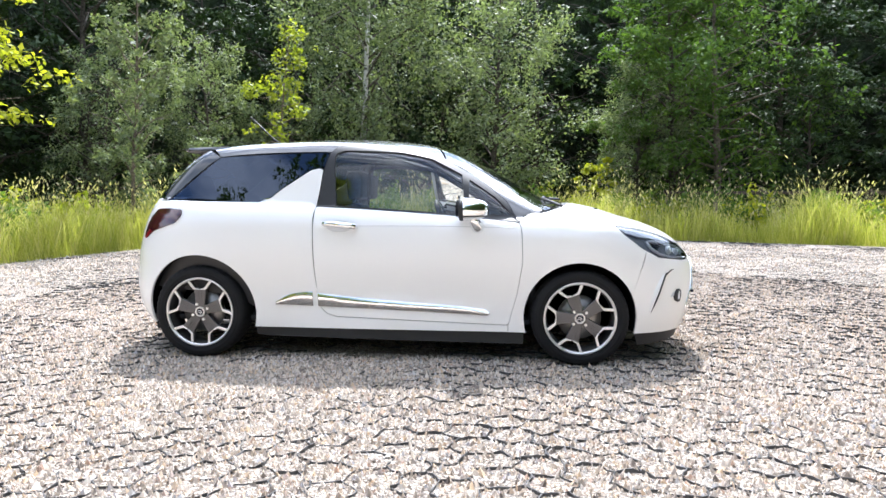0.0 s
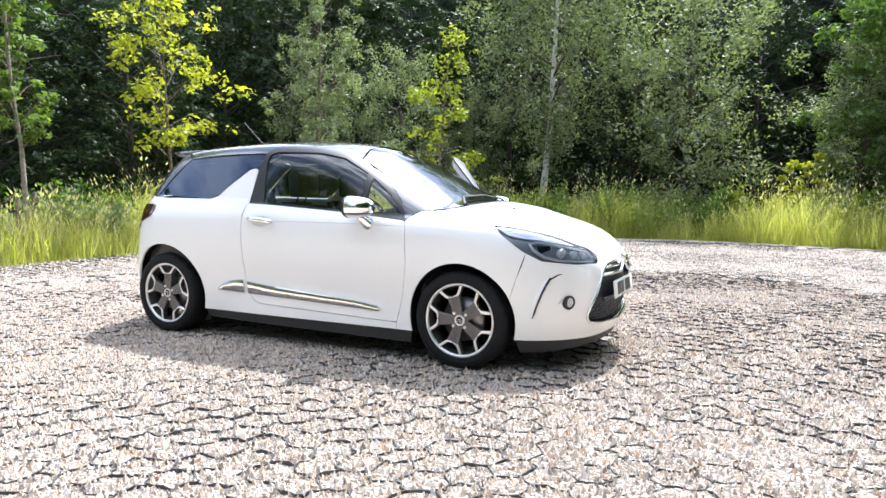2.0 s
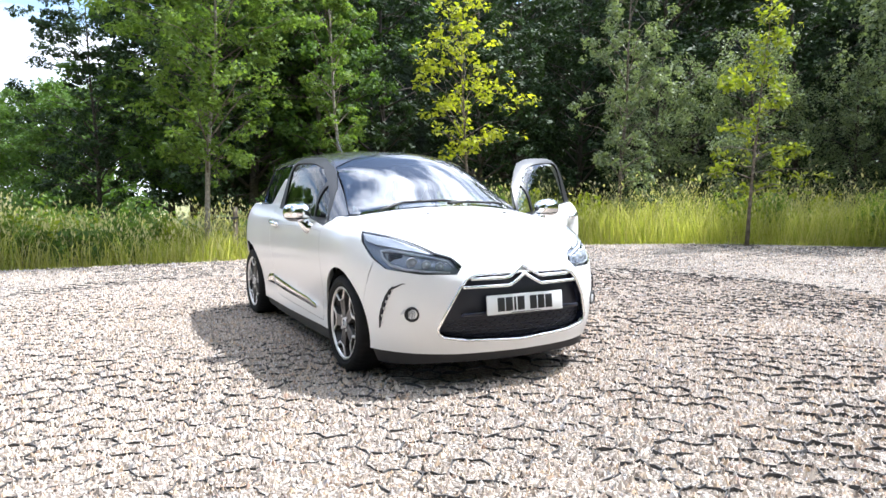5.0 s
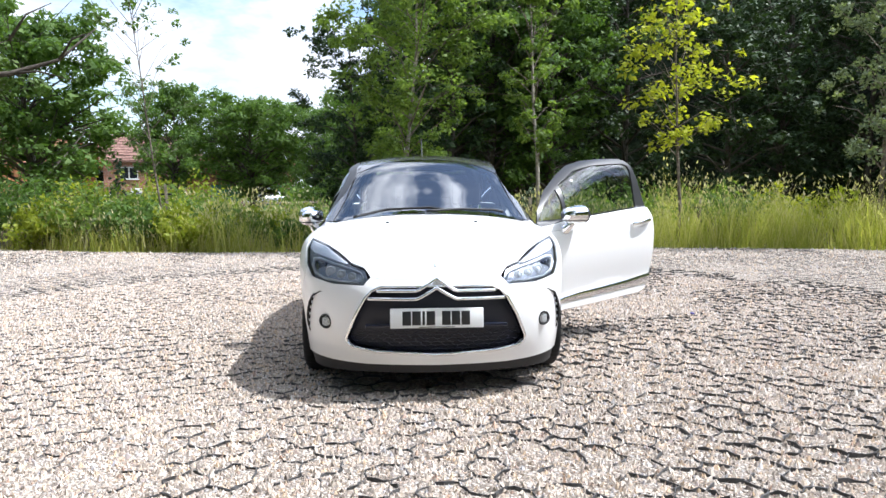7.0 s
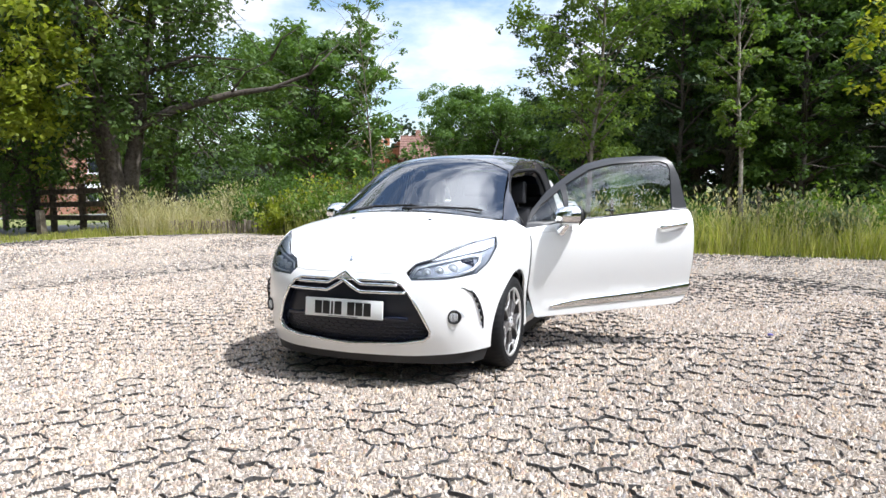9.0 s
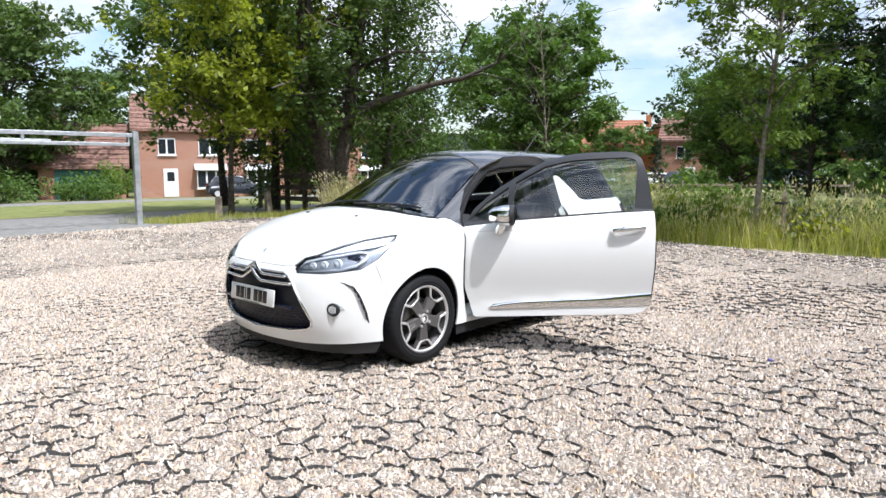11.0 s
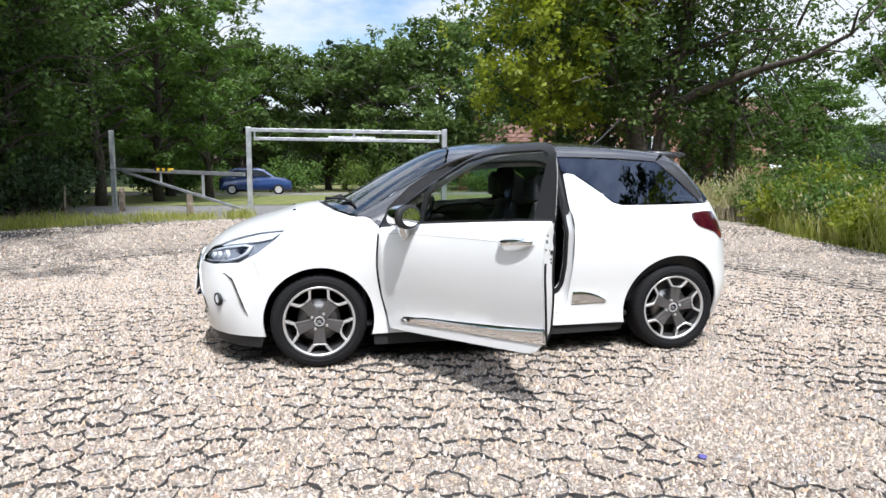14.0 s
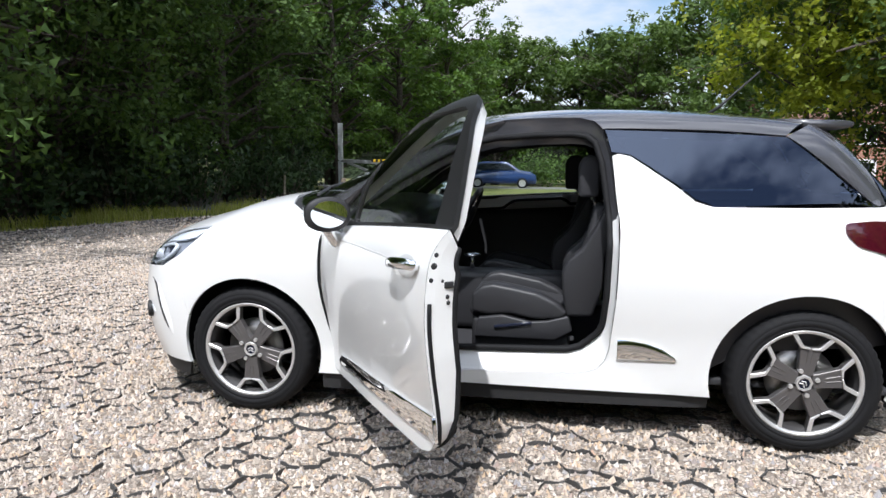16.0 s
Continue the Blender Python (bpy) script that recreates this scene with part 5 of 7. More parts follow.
def door_set(left):
    """A door with its frame, panes, handle, mirror, trim and lining."""
    side = mirrored if left else (lambda p: p)
    s = 1 if left else -1
    m = Matrix.Translation(HINGE + Vector((-.026, .012, 0))) @ pose(0, 0, 0, 0, 0, -56.5) @ pose(0, 0, 0, 0, 1.3, 0) @ Matrix.Translation(-HINGE) if left else pose(0, 0, 0)
    door = shell("door", [side(door_p)], paint_white, car, "white door, wide open" if left else "white door, shut", m)
    shell("window_frame", [side(frame_p)], frame_black, door)
    shell("window", [side(main_p)], glass_side, door)
    shell("quarter_window", [side(small_p)], glass_side, door)
    shell("chrome_strip", [side(strip_p)], chrome, door, "mirror-bright chrome strip")
    # lining and inner shell
    inner = patch(on_side(*BELT[::-1], *DOOR_FRONT[::-1][1:], (-.318, .288), *DOOR_REAR[::-1][1:]), (0, -1, .1), .08, gap=.03, lift=-.085, thick=.0)
    shell("lining", [side(inner)], cabin_trim, door)
    rim = dense(rounded(on_side(*BELT[::-1], *DOOR_FRONT[::-1][1:], (-.318, .288), *DOOR_REAR[::-1][1:]), .02, 1), .03)
    rim = on_side(*rim[:, [0, 2]].tolist())
    n = skin_normal(rim)
    mid = rim.mean(0)
    deep = np.interp(rim[:, 2], [.25, .30, .40, .55, .90, 1.0], [.022, .035, .075, .100, .100, .062])[:, None]
    shrink = rim + (mid - rim) * .025 - n * deep
    step = rim + (mid - rim) * .006 - n * deep * .35
    vs = np.concatenate([rim - n * .0004 + (mid - rim) * .0014, step, shrink])
    k = len(rim)
    fs = [(r * k + i, r * k + (i + 1) % k, (r + 1) * k + (i + 1) % k, (r + 1) * k + i) for r in (0, 1) for i in range(k)]
    quads("door_edge", vs * (1, -s, 1), fs, paint_white, door)
    bm = bmesh.new()
    tube(bm, (shrink * (1, -s, 1)).tolist(), .009, 6, True)
    part("door_seal", bm, rubber, door)
    strip = dense(on_side((-.460, .785), (-.456, .61), (-.437, .40), (-.42, .345)), .03, False)
    strip = on_side(*strip[:, [0, 2]].tolist())
    strip = (strip - skin_normal(strip) * .014 + (-.001, 0, 0)) * (1, -s, 1)
    bm = bmesh.new()
    tube(bm, strip.tolist(), .007, 6)
    part("edge_seal", bm, rubber, door)
    # painted inner edge of the window frame
    top = dense(on_side(*FRAME_TOP[:-1]), .03, False)
    tn = skin_normal(top)
    back = np.array([.12, -.70, 1.12]) - top
    vs = np.concatenate([top - tn * .012 + back * .012, top - tn * .050 + back * .035])
    k = len(top)
    quads("frame_edge", vs * (1, -s, 1), [(i, i + 1, k + i + 1, k + i) for i in range(k - 1)], paint_white, door, "", True)
    # handle: a bowed chrome bar on two feet
    hp = on_side((-.395, .882), (-.385, .882), (-.34, .880), (-.28, .876), (-.22, .872), (-.185, .869), (-.175, .868))
    hn = skin_normal(hp)
    out = np.array([.004, .022, .034, .038, .034, .022, .004])[:, None]
    bar = (hp + hn * out) * (1, -s, 1)
    bm = bmesh.new()
    tube(bm, bar.tolist(), [.010, .014, .015, .0155, .015, .014, .010], 10)
    for v in bm.verts:
        v.co.z += (v.co.z - .876) * .25
    part("handle", bm, chrome, door, "chrome handle")
    # flat grey disc with tilted normals, painting the shade of the handle bowl
    cup = np.array([(-.285 + .085 * math.cos(a), .872 + .036 * math.sin(a)) for a in np.linspace(0, math.tau, 28, endpoint=False)])
    cv, cf, cn = patch(on_side(*cup.tolist()), (0, -1, .1), .012, gap=0, lift=.0015, thick=0, edge=.01)
    rad = np.clip(np.hypot((cv[:, 0] + .285) / .085, (cv[:, 2] - .872) / .036), 0, 1)
    lean = (cv - np.array([-.285, 0, .872])) * (1, 0, 1) * (-6 * rad * (1 - rad) * 2)[:, None]
    cn = cn + lean
    shell("handle_cup", [side((cv, cf, cn / np.linalg.norm(cn, axis=1, keepdims=True)))], handle_cup_paint, door)
    # thin grey line painting the shade of the crease under the window line
    cr = dense(on_side((.83, .868), (.6, .874), (.3, .878), (0, .878), (-.16, .876)), .03, False)
    cr = on_side(*cr[:, [0, 2]].tolist())
    bm = bmesh.new()
    tube(bm, ((cr - skin_normal(cr) * .0008) * (1, -s, 1)).tolist(), .0022, 5)
    part("crease", bm, handle_cup_paint, door)
    # latch and bolts on the rear edge
    rear_x, rear_y = spline([(z, x) for x, z in DOOR_REAR[:4]]), lambda z: -on_side((-.45, z))[0][1]
    for z, inward, r in ((.925, .014, .009), (.893, .016, .0125), (.853, .014, .009), (.848, .052, .007), (.800, .074, .007), (.782, .078, .0065)):
        bm = bmesh.new()
        lathe(bm, [(.0, -.004), (r * .55, -.004), (r, -.001), (r, .006)], 14, "X")
        part("rubber_stop" if inward < .02 else "bolt", bm, plastic_dark, door, m=pose(float(rear_x(z)) + .003 + inward * .13, s * (rear_y(z) - inward), z))
    part("latch", boxed(float(rear_x(.835)) + .006, float(rear_x(.835)) + .03, s * (rear_y(.835) - .09), s * (rear_y(.835) - .06), .825, .845, .003), plastic_dark, door)
    # mirror
    part("mirror_cap", mirror_shell(s, .948, True), chrome, door, "chrome mirror cap")
    part("mirror_lower_cap", mirror_shell(s, .940, False), chrome, door)
    part("mirror_housing", mirror_shell(s, None), plastic_dark, door)
    bm = bmesh.new()
    tube(bm, [(.60, s * .79, .865), (.585, s * .835, .88), (.57, s * .865, .915), (.565, s * .88, .94)], [.052, .040, .030, .026], 12)
    part("mirror_arm", bm, chrome, door)
    bm = bmesh.new()
    bmesh.ops.create_circle(bm, cap_ends=True, segments=28, radius=1, matrix=Matrix.Translation((.4675, s * .888, .986)) @ pose(0, 0, 0, 0, -90, s * 4) @ Matrix.Diagonal((.054, .076, 1, 1)))
    part("mirror_face", bm, mirror_glass, door)
    return door


def mirror_shell(s, cut, upper=True):
    """The rounded housing of a door mirror, or a cap over its forward side."""
    bm = bmesh.new()
    bmesh.ops.create_uvsphere(bm, u_segments=32, v_segments=20, radius=1)
    for v in bm.verts:
        x, y, z = v.co
        full = lambda c: math.copysign(abs(c) ** .72, c)
        if x > 0:
            px = .49 + .175 * x * (1 - .22 * max(0, s * y))
        else:
            px = .49 + .018 * x
        k = 1.0 if cut else .972
        v.co = Vector((.49 + (px - .49) * k, .888 * s + full(y) * .096 * k, .985 + full(z) * (.074 - .012 * abs(y)) * k))
    if cut:
        everything = lambda: bm.verts[:] + bm.edges[:] + bm.faces[:]
        bmesh.ops.bisect_plane(bm, geom=everything(), plane_co=(0, 0, cut), plane_no=(0, 0, 1), clear_inner=upper, clear_outer=not upper)
        bmesh.ops.bisect_plane(bm, geom=everything(), plane_co=(.508, 0, 0), plane_no=(1, 0, 0), clear_inner=True)
    return bm


# grey in place of shade on white panels: handle bowl, crease, flap joint
handle_cup_paint = material("handle_cup_paint", (.60, .60, .60), .35, Coat_Weight=.6)
for is_left in (False, True):
    door_set(is_left)

# ---- wheels ----
def build_wheel():
    """One wheel about its own hub, outer face towards -y."""
    tyre = bmesh.new()
    prof = [(.222, -.085), (.232, -.098), (.240, -.1015), (.242, -.0995), (.245, -.1005), (.252, -.105), (.266, -.1045), (.268, -.1025), (.271, -.1028), (.275, -.103), (.292, -.094), (.302, -.078), (.3055, -.055), (.3065, -.02), (.3065, .02), (.3055, .055), (.302, .078), (.292, .094), (.262, .104), (.232, .098), (.222, .085)]
    lathe(tyre, prof, 144)
    # tread blocks: every other step of the shoulder is cut back
    for v in tyre.verts:
        r = math.hypot(v.co.x, v.co.z)
        if r > .29 and abs(v.co.y) > .05 and int(round(math.atan2(v.co.z, v.co.x) / math.tau * 144)) % 3 == 0:
            v.co.x, v.co.z = v.co.x * (1 - .0045 / r), v.co.z * (1 - .0045 / r)
    rim = bmesh.new()
    lathe(rim, [(.226, -.088), (.224, -.070), (.205, -.060), (.200, .02), (.205, .08), (.222, .086)], 64)
    lip = bmesh.new()
    lathe(lip, [(.228, -.086), (.2285, -.094), (.222, -.096), (.213, -.090), (.211, -.082)], 72)
    arm = bmesh.new()
    prism(arm, [(.015, -.030), (.060, -.031), (.085, -.034), (.146, -.041), (.160, -.054), (.206, -.089), (.211, -.073), (.170, -.042), (.156, -.030), (.151, 0), (.156, .030), (.170, .042), (.211, .073), (.206, .089), (.160, .054), (.146, .041), (.085, .034), (.060, .031), (.015, .030)], -.081, -.045)
    for s in (-1, 1):
        prism(arm, [(.084, s * .006), (.147, s * .009), (.147, s * .013), (.084, s * .010)][::s], -.0835, -.078)
    bmesh.ops.bevel(arm, geom=arm.edges[:], offset=.0025, segments=1, affect="EDGES")
    tips = []
    for s in (-1, 1):
        b = bmesh.new()
        prism(b, [(.1445, s * .002), (.147, s * .042), (.160, s * .054), (.207, s * .0905), (.212, s * .072), (.170, s * .041), (.157, s * .030), (.1515, s * .002)][::s], -.0885, -.080)
        bmesh.ops.bevel(b, geom=b.edges[:], offset=.0018, segments=1, affect="EDGES")
        tips.append(b)
    hubcap = bmesh.new()
    lathe(hubcap, [(.024, -.083), (.0245, -.089), (.033, -.090), (.037, -.080)], 8)
    hubcentre = bmesh.new()
    lathe(hubcentre, [(.0, -.084), (.024, -.084), (.0245, -.080)], 24)
    bolt = bmesh.new()
    bmesh.ops.create_cone(bolt, cap_ends=True, segments=10, radius1=.011, radius2=.009, depth=.02, matrix=pose(.054, -.080, 0, 90, 0, 0))
    disc = bmesh.new()
    lathe(disc, [(.05, -.02), (.138, -.022), (.138, .0), (.05, .0)], 48)
    badge = bmesh.new()
    for dz in (-.003, .009):
        tube(badge, [(-.014, -.0855, dz - .010), (0, -.0865, dz), (.014, -.0855, dz - .010)], .0026, 6)
    fives = [pose(0, 0, 0, 0, k * 72 + 90, 0) for k in range(5)]
    fours = [pose(0, 0, 0, 0, k * 90 + 30, 0) for k in range(4)]
    one = [Matrix()]
    return (("tyre", tyre, rubber, one), ("rim", rim, rim_dark, one), ("rim_lip", lip, alloy_silver, one), ("spoke", arm, alloy_dark, fives), ("spoke_tip", tips[0], alloy_silver, fives), ("spoke_tip", tips[1], alloy_silver, fives), ("hub_cap", hubcap, alloy_silver, one), ("hub_centre", hubcentre, gloss_black, one), ("wheel_bolt", bolt, alloy_silver, fours), ("brake_disc", disc, disc_steel, one), ("badge", badge, alloy_silver, one))


wheel_parts = build_wheel()
wheel_first = {}
for wx, side, turn in ((1.232, -1, 18), (-1.232, -1, 36), (1.232, 1, 0), (-1.232, 1, 43)):
    wheel = new("wheel")
    wheel.parent = car
    wheel.matrix_basis = pose(wx, side * .722, .3045, 0, 0, 0 if side < 0 else 180) @ pose(0, 0, 0, 0, turn, 0)
    for index, (name, bm, mat, places) in enumerate(wheel_parts):
        for m in places:
            if index in wheel_first:
                again(wheel_first[index], wheel, m)
            else:
                wheel_first[index] = part(name, bm, mat, wheel, smooth=name in ("tyre", "rim", "rim_lip", "brake_disc"), m=m)
# wheel wells and floor pan
for wx in (1.232, -1.232):
    for s in (-1, 1):
        bm = bmesh.new()
        r = .352 if wx > 0 else .377
        pts = arch(wx, r, -16, 196, 24)
        skin = np.nan_to_num(np.abs(on_side(*pts)[:, 1]), nan=.60)
        rows = [[bm.verts.new((x, s * min(y, float(w) - .012), z)) for (x, z), w in zip(pts, skin)] for y in (.80, .48)]
        for i in range(len(pts) - 1):
            bm.faces.new((rows[0][i], rows[0][i + 1], rows[1][i + 1], rows[1][i]))
        bm.faces.new(rows[1])
        part("wheel_well", bm, well_black, car)
bm = boxed(-1.7, -.6, -.47, .47, .19, .30, .03)
box(bm, -.85, .86, -.74, .74, .17, .26, .02)
box(bm, .8, 1.9, -.48, .48, .16, .45, .05)
part("floor_pan", bm, plastic_dark, car)
both_sill = patch(on_side((.885, .215), (-.865, .215), (-.86, .150), (.88, .130)), (0, -1, 0), .05, lift=-.018, gap=0)
both("sill_trim", both_sill, plastic_dark, car)
lip_half = loop(on_side((1.575, .212), (1.72, .212)), on_front((-.62, .21), (-.4, .205), (0, .203), (0, .145), (-.4, .145), (-.62, .135)), on_side((1.72, .13), (1.60, .13)))
lip_p = patch(lip_half, (.8, -.6, 0), .05, lift=-.010, gap=0)
shell("bumper_lip", [lip_p, mirrored(lip_p)], plastic_dark, car)
rear_lip_half = on_back((0, .215), (-.55, .225), (-.55, .13), (0, .12))
shell("rear_valance", [patch(loop(rear_lip_half, flip(rear_lip_half[::-1][1:-1])), (-1, 0, 0), .06, lift=-.01, gap=0)], plastic_dark, car)

# ---- inside the car ----
def soft_box(x0, x1, y0, y1, z0, z1, r, m=None):
    return boxed(x0, x1, y0, y1, z0, z1, r, 3, m)


def pad(profile, y0, y1, r):
    """An upholstered piece: a side outline given width, with soft edges."""
    bm = prism(bmesh.new(), profile, y0, y1)
    bmesh.ops.bevel(bm, geom=bm.edges[:], offset=r, segments=3, affect="EDGES", profile=.5)
    return bm


def front_seat(x, y):
    """A sports seat with raised side bolsters."""
    seat = new("seat")
    seat.parent = car
    seat.matrix_basis = pose(x, y, 0)
    part("cushion", pad([(.225, .49), (.20, .575), (.10, .585), (-.10, .545), (-.27, .51), (-.27, .45), (.20, .44)], -.15, .15, .022), cabin_cloth, seat)
    part("backrest", pad([(-.29, .50), (-.31, .75), (-.37, 1.00), (-.45, 1.01), (-.42, .75), (-.38, .48)], -.16, .16, .022), cabin_cloth, seat)
    for s in (-1, 1):
        a, b = sorted((s * .125, s * .215))
        part("side_bolster", pad([(.20, .49), (.20, .575), (.155, .615), (.10, .628), (.0, .612), (-.11, .592), (-.20, .552), (-.26, .50), (-.22, .472), (-.10, .465), (.02, .488), (.12, .478)], a, b, .017), cabin_trim, seat)
        part("back_bolster", pad([(-.25, .485), (-.228, .60), (-.222, .69), (-.248, .752), (-.315, .812), (-.365, .90), (-.41, 1.0), (-.45, 1.0), (-.43, .80), (-.41, .62), (-.37, .49)], a, b, .017), cabin_trim, seat)
        a, b = sorted((s * .165, s * .225))
        part("side_cover", pad([(.185, .372), (.165, .465), (.05, .482), (-.08, .455), (-.16, .462), (-.26, .49), (-.28, .42), (-.20, .372)], a, b, .008), cabin_trim, seat)
    part("lever", boxed(-.16, .02, .224, .236, .425, .440, .004, m=pose(0, 0, 0, 0, 9, 0)), gloss_black, seat)
    part("headrest", pad([(-.29, 1.04), (-.285, 1.19), (-.315, 1.235), (-.37, 1.235), (-.395, 1.19), (-.38, 1.04)], -.125, .125, .018), cabin_cloth, seat)
    for s in (-.05, .05):
        bm = bmesh.new()
        tube(bm, [(-.39, s, .97), (-.34, s, 1.06)], .006, 8)
        part("headrest_post", bm, chrome, seat)
    part("seat_base", soft_box(-.27, .20, -.19, .19, .26, .46, .02), cabin_trim, seat)
    return seat


front_seat(.07, -.37)
front_seat(0, .37)
part("rear_bench", soft_box(-1.25, -.72, -.58, .58, .32, .55, .06), cabin_cloth, car)
part("rear_backrest", soft_box(-.08, .08, -.58, .58, .0, .62, .06, pose(-1.2, 0, .48, 0, -18, 0)), cabin_cloth, car)
for y in (-.33, .33):
    part("rear_headrest", soft_box(-.05, .05, -.13, .13, .62, .76, .04, pose(-1.2, y, .48, 0, -18, 0)), cabin_cloth, car)
# dashboard: a moulded wedge under the screen
dash = [(1.08, .93), (.95, .97), (.75, .985), (.58, .965), (.50, .90), (.51, .80), (.60, .72), (.62, .55), (.90, .42), (1.05, .6)]
bm = bmesh.new()
prism(bm, dash, -.70, .70)
bmesh.ops.bevel(bm, geom=[e for e in bm.edges if abs(e.verts[0].co.y - e.verts[1].co.y) > .5], offset=.03, segments=3, affect="EDGES")
part("dashboard", bm, cabin_trim, car)
part("centre_console", soft_box(-.25, .62, -.10, .10, .28, .60, .04), cabin_trim, car)
bm = bmesh.new()
lathe(bm, [(.02, -.012), (.048, -.008), (.05, .004), (.02, .008)], 20, "Z")
tube(bm, [(0, 0, -.09), (0, 0, 0)], .012, 8)
part("gear_lever", bm, chrome, car, m=pose(.28, -.01, .68))
wheel_hub = part("steering_wheel", lathe(bmesh.new(), [(.0, -.03), (.06, -.03), (.075, -.015), (.075, .02), (.0, .03)], 24, "X"), cabin_trim, car, m=pose(.36, -.37, .86, 0, -24, 0))
bm = bmesh.new()
tube(bm, [(0, .18 * math.cos(a), .18 * math.sin(a)) for a in np.linspace(0, math.tau, 40, endpoint=False)], .016, 10, True)
part("rim", bm, cabin_trim, wheel_hub)
for a in (0, 180, -90):
    part("spoke", boxed(-.012, .012, -.02, .02, .05, .175, .006, m=pose(0, 0, 0, a + 90, 0, 0)), chrome if a == -90 else cabin_trim, wheel_hub)
part("inner_mirror", soft_box(.47, .50, -.11, .11, 1.25, 1.32, .012), plastic_dark, car)
carpet = boxed(-1.6, .95, -.70, .70, .235, .27, .01)
part("carpet", carpet, cabin_cloth, car)
part("bulkhead", boxed(.92, .96, -.72, .72, .25, .90), cabin_trim, car)
part("boot_floor", boxed(-1.72, -1.3, -.60, .60, .50, .56, .01), cabin_cloth, car)
# linings behind the outer panels
lining_p = patch(on_side((-.47, .30), (-.47, .98), (-.8, 1.015), (-1.46, 1.02), (-1.62, .75), (-1.62, .45), (-1.0, .40), (-.85, .30)), (-.2, -.97, .08), .08, gap=0, lift=-.07, thick=0)
both("side_lining", lining_p, cabin_trim, car)
ceil_half = on_top((.27, 0), (.29, -.3), (.36, -.53), (0, -.515), (-.5, -.505), (-1.0, -.485), (-1.27, -.45), (-1.315, -.3), (-1.335, 0))
shell("roof_lining", [patch(loop(ceil_half, flip(ceil_half[::-1][1:-1])), (0, 0, 1), .1, gap=0, lift=-.035, thick=0)], cabin_trim, car)
pillar_in = patch(on_side((-.50, .98), (-.50, 1.24), (-.43, 1.35), (-.40, 1.36), (-.36, 1.36), (-.41, 1.24), (-.44, .98)), (0, -.9, .4), .06, gap=0, lift=-.05, thick=0)
both("pillar_lining", pillar_in, cabin_trim, car)


def sill_up(p):
    """Raises the inner edge of a door opening over the sill and rounds its rear corner."""
    low = np.clip((.52 - p[:, 2]) / .20, 0, 1)
    low = low * low * (3 - 2 * low)
    rear = np.clip((-.05 - p[:, 0]) / .35, 0, 1)
    return p + np.stack([.045 * low * rear, np.zeros(len(p)), .060 * low], -1)


def door_jamb(s):
    """The stepped inner edge of a door opening and its seal."""
    low = dense(on_side((.85, .902), *DOOR_FRONT[::-1][1:], (-.318, .288), *DOOR_REAR[::-1][1:], (-.457, .997)), .03, False)
    high = dense(on_side(*FRAME_TOP), .03, False)
    whole = np.concatenate([low, high[1:-1]])
    mid = np.array([.15, -.72, .80])
    for name, run, mat in (("door_jamb", low, paint_white), ("door_jamb", high, paint_black)):
        n = skin_normal(run)
        a = run - n * .003
        b = run - n * .035 + (mid - run) * .012
        c = run - n * .045 + (mid - run) * .055
        d = run - n * .090 + (mid - run) * .060
        c, d = sill_up(c), sill_up(d)
        k = len(run)
        vs = np.concatenate([a, b, c, d]) * (1, -s, 1)
        fs = [(r * k + i, r * k + i + 1, (r + 1) * k + i + 1, (r + 1) * k + i) for r in range(3) for i in range(k - 1)]
        quads(name, vs, fs, mat, car, "", True)
    n = skin_normal(whole)
    c = sill_up(whole - n * .045 + (mid - whole) * .058) * (1, -s, 1)
    bm = bmesh.new()
    tube(bm, c.tolist(), .015, 8, True)
    part("door_opening_seal", bm, rubber, car)


door_jamb(1)
door_jamb(-1)
# dark tube along the gap left behind the fender by the open door
gap = dense(on_side((.80, .33), (.84, .453), (.862, .56), (.874, .658), (.872, .76), (.862, .87)), .03, False)
gap = on_side(*(gap[:, [0, 2]] - (.004, 0)).tolist())
bm = bmesh.new()
tube(bm, ((gap - skin_normal(gap) * .001) * (1, -1, 1)).tolist(), [.002] + [.0065] * (len(gap) - 2) + [.002], 6)
part("fender_seal", bm, rubber, car)
for z in (.66,):
    bm = bmesh.new()
    tube(bm, [(-.475, .775, z + .02), (-.44, .785, z + .02), (-.44, .785, z - .02), (-.475, .775, z - .02)], .006, 8)
    part("striker", bm, chrome, car)

# ---- lamps, grille, plate and trim ----
def symmetric(half):
    return loop(half, flip(half[::-1][1:-1]))


grille_ring = symmetric(on_front(*GRILLE))
shell("grille", [patch(grille_ring, (1, 0, 0), .04, gap=-.004, lift=-.045, thick=0)], grille_dark, bumper, "glossy blue-black grille")
ring_in = np.array([p for p in dense(grille_ring, .03)])
quad_a = ring_in - skin_normal(ring_in) * .002
quad_b = ring_in - skin_normal(ring_in) * .05
k = len(ring_in)
quads("grille_edge", np.concatenate([quad_a, quad_b]), [(i, (i + 1) % k, k + (i + 1) % k, k + i) for i in range(k)], gloss_black, bumper, "", True)
bm = bmesh.new()
tube(bm, (symmetric(on_front(*GRILLE)) + np.array([.003, 0, 0])).tolist(), .0085, 8, True)
part("grille_surround", bm, chrome, bumper)
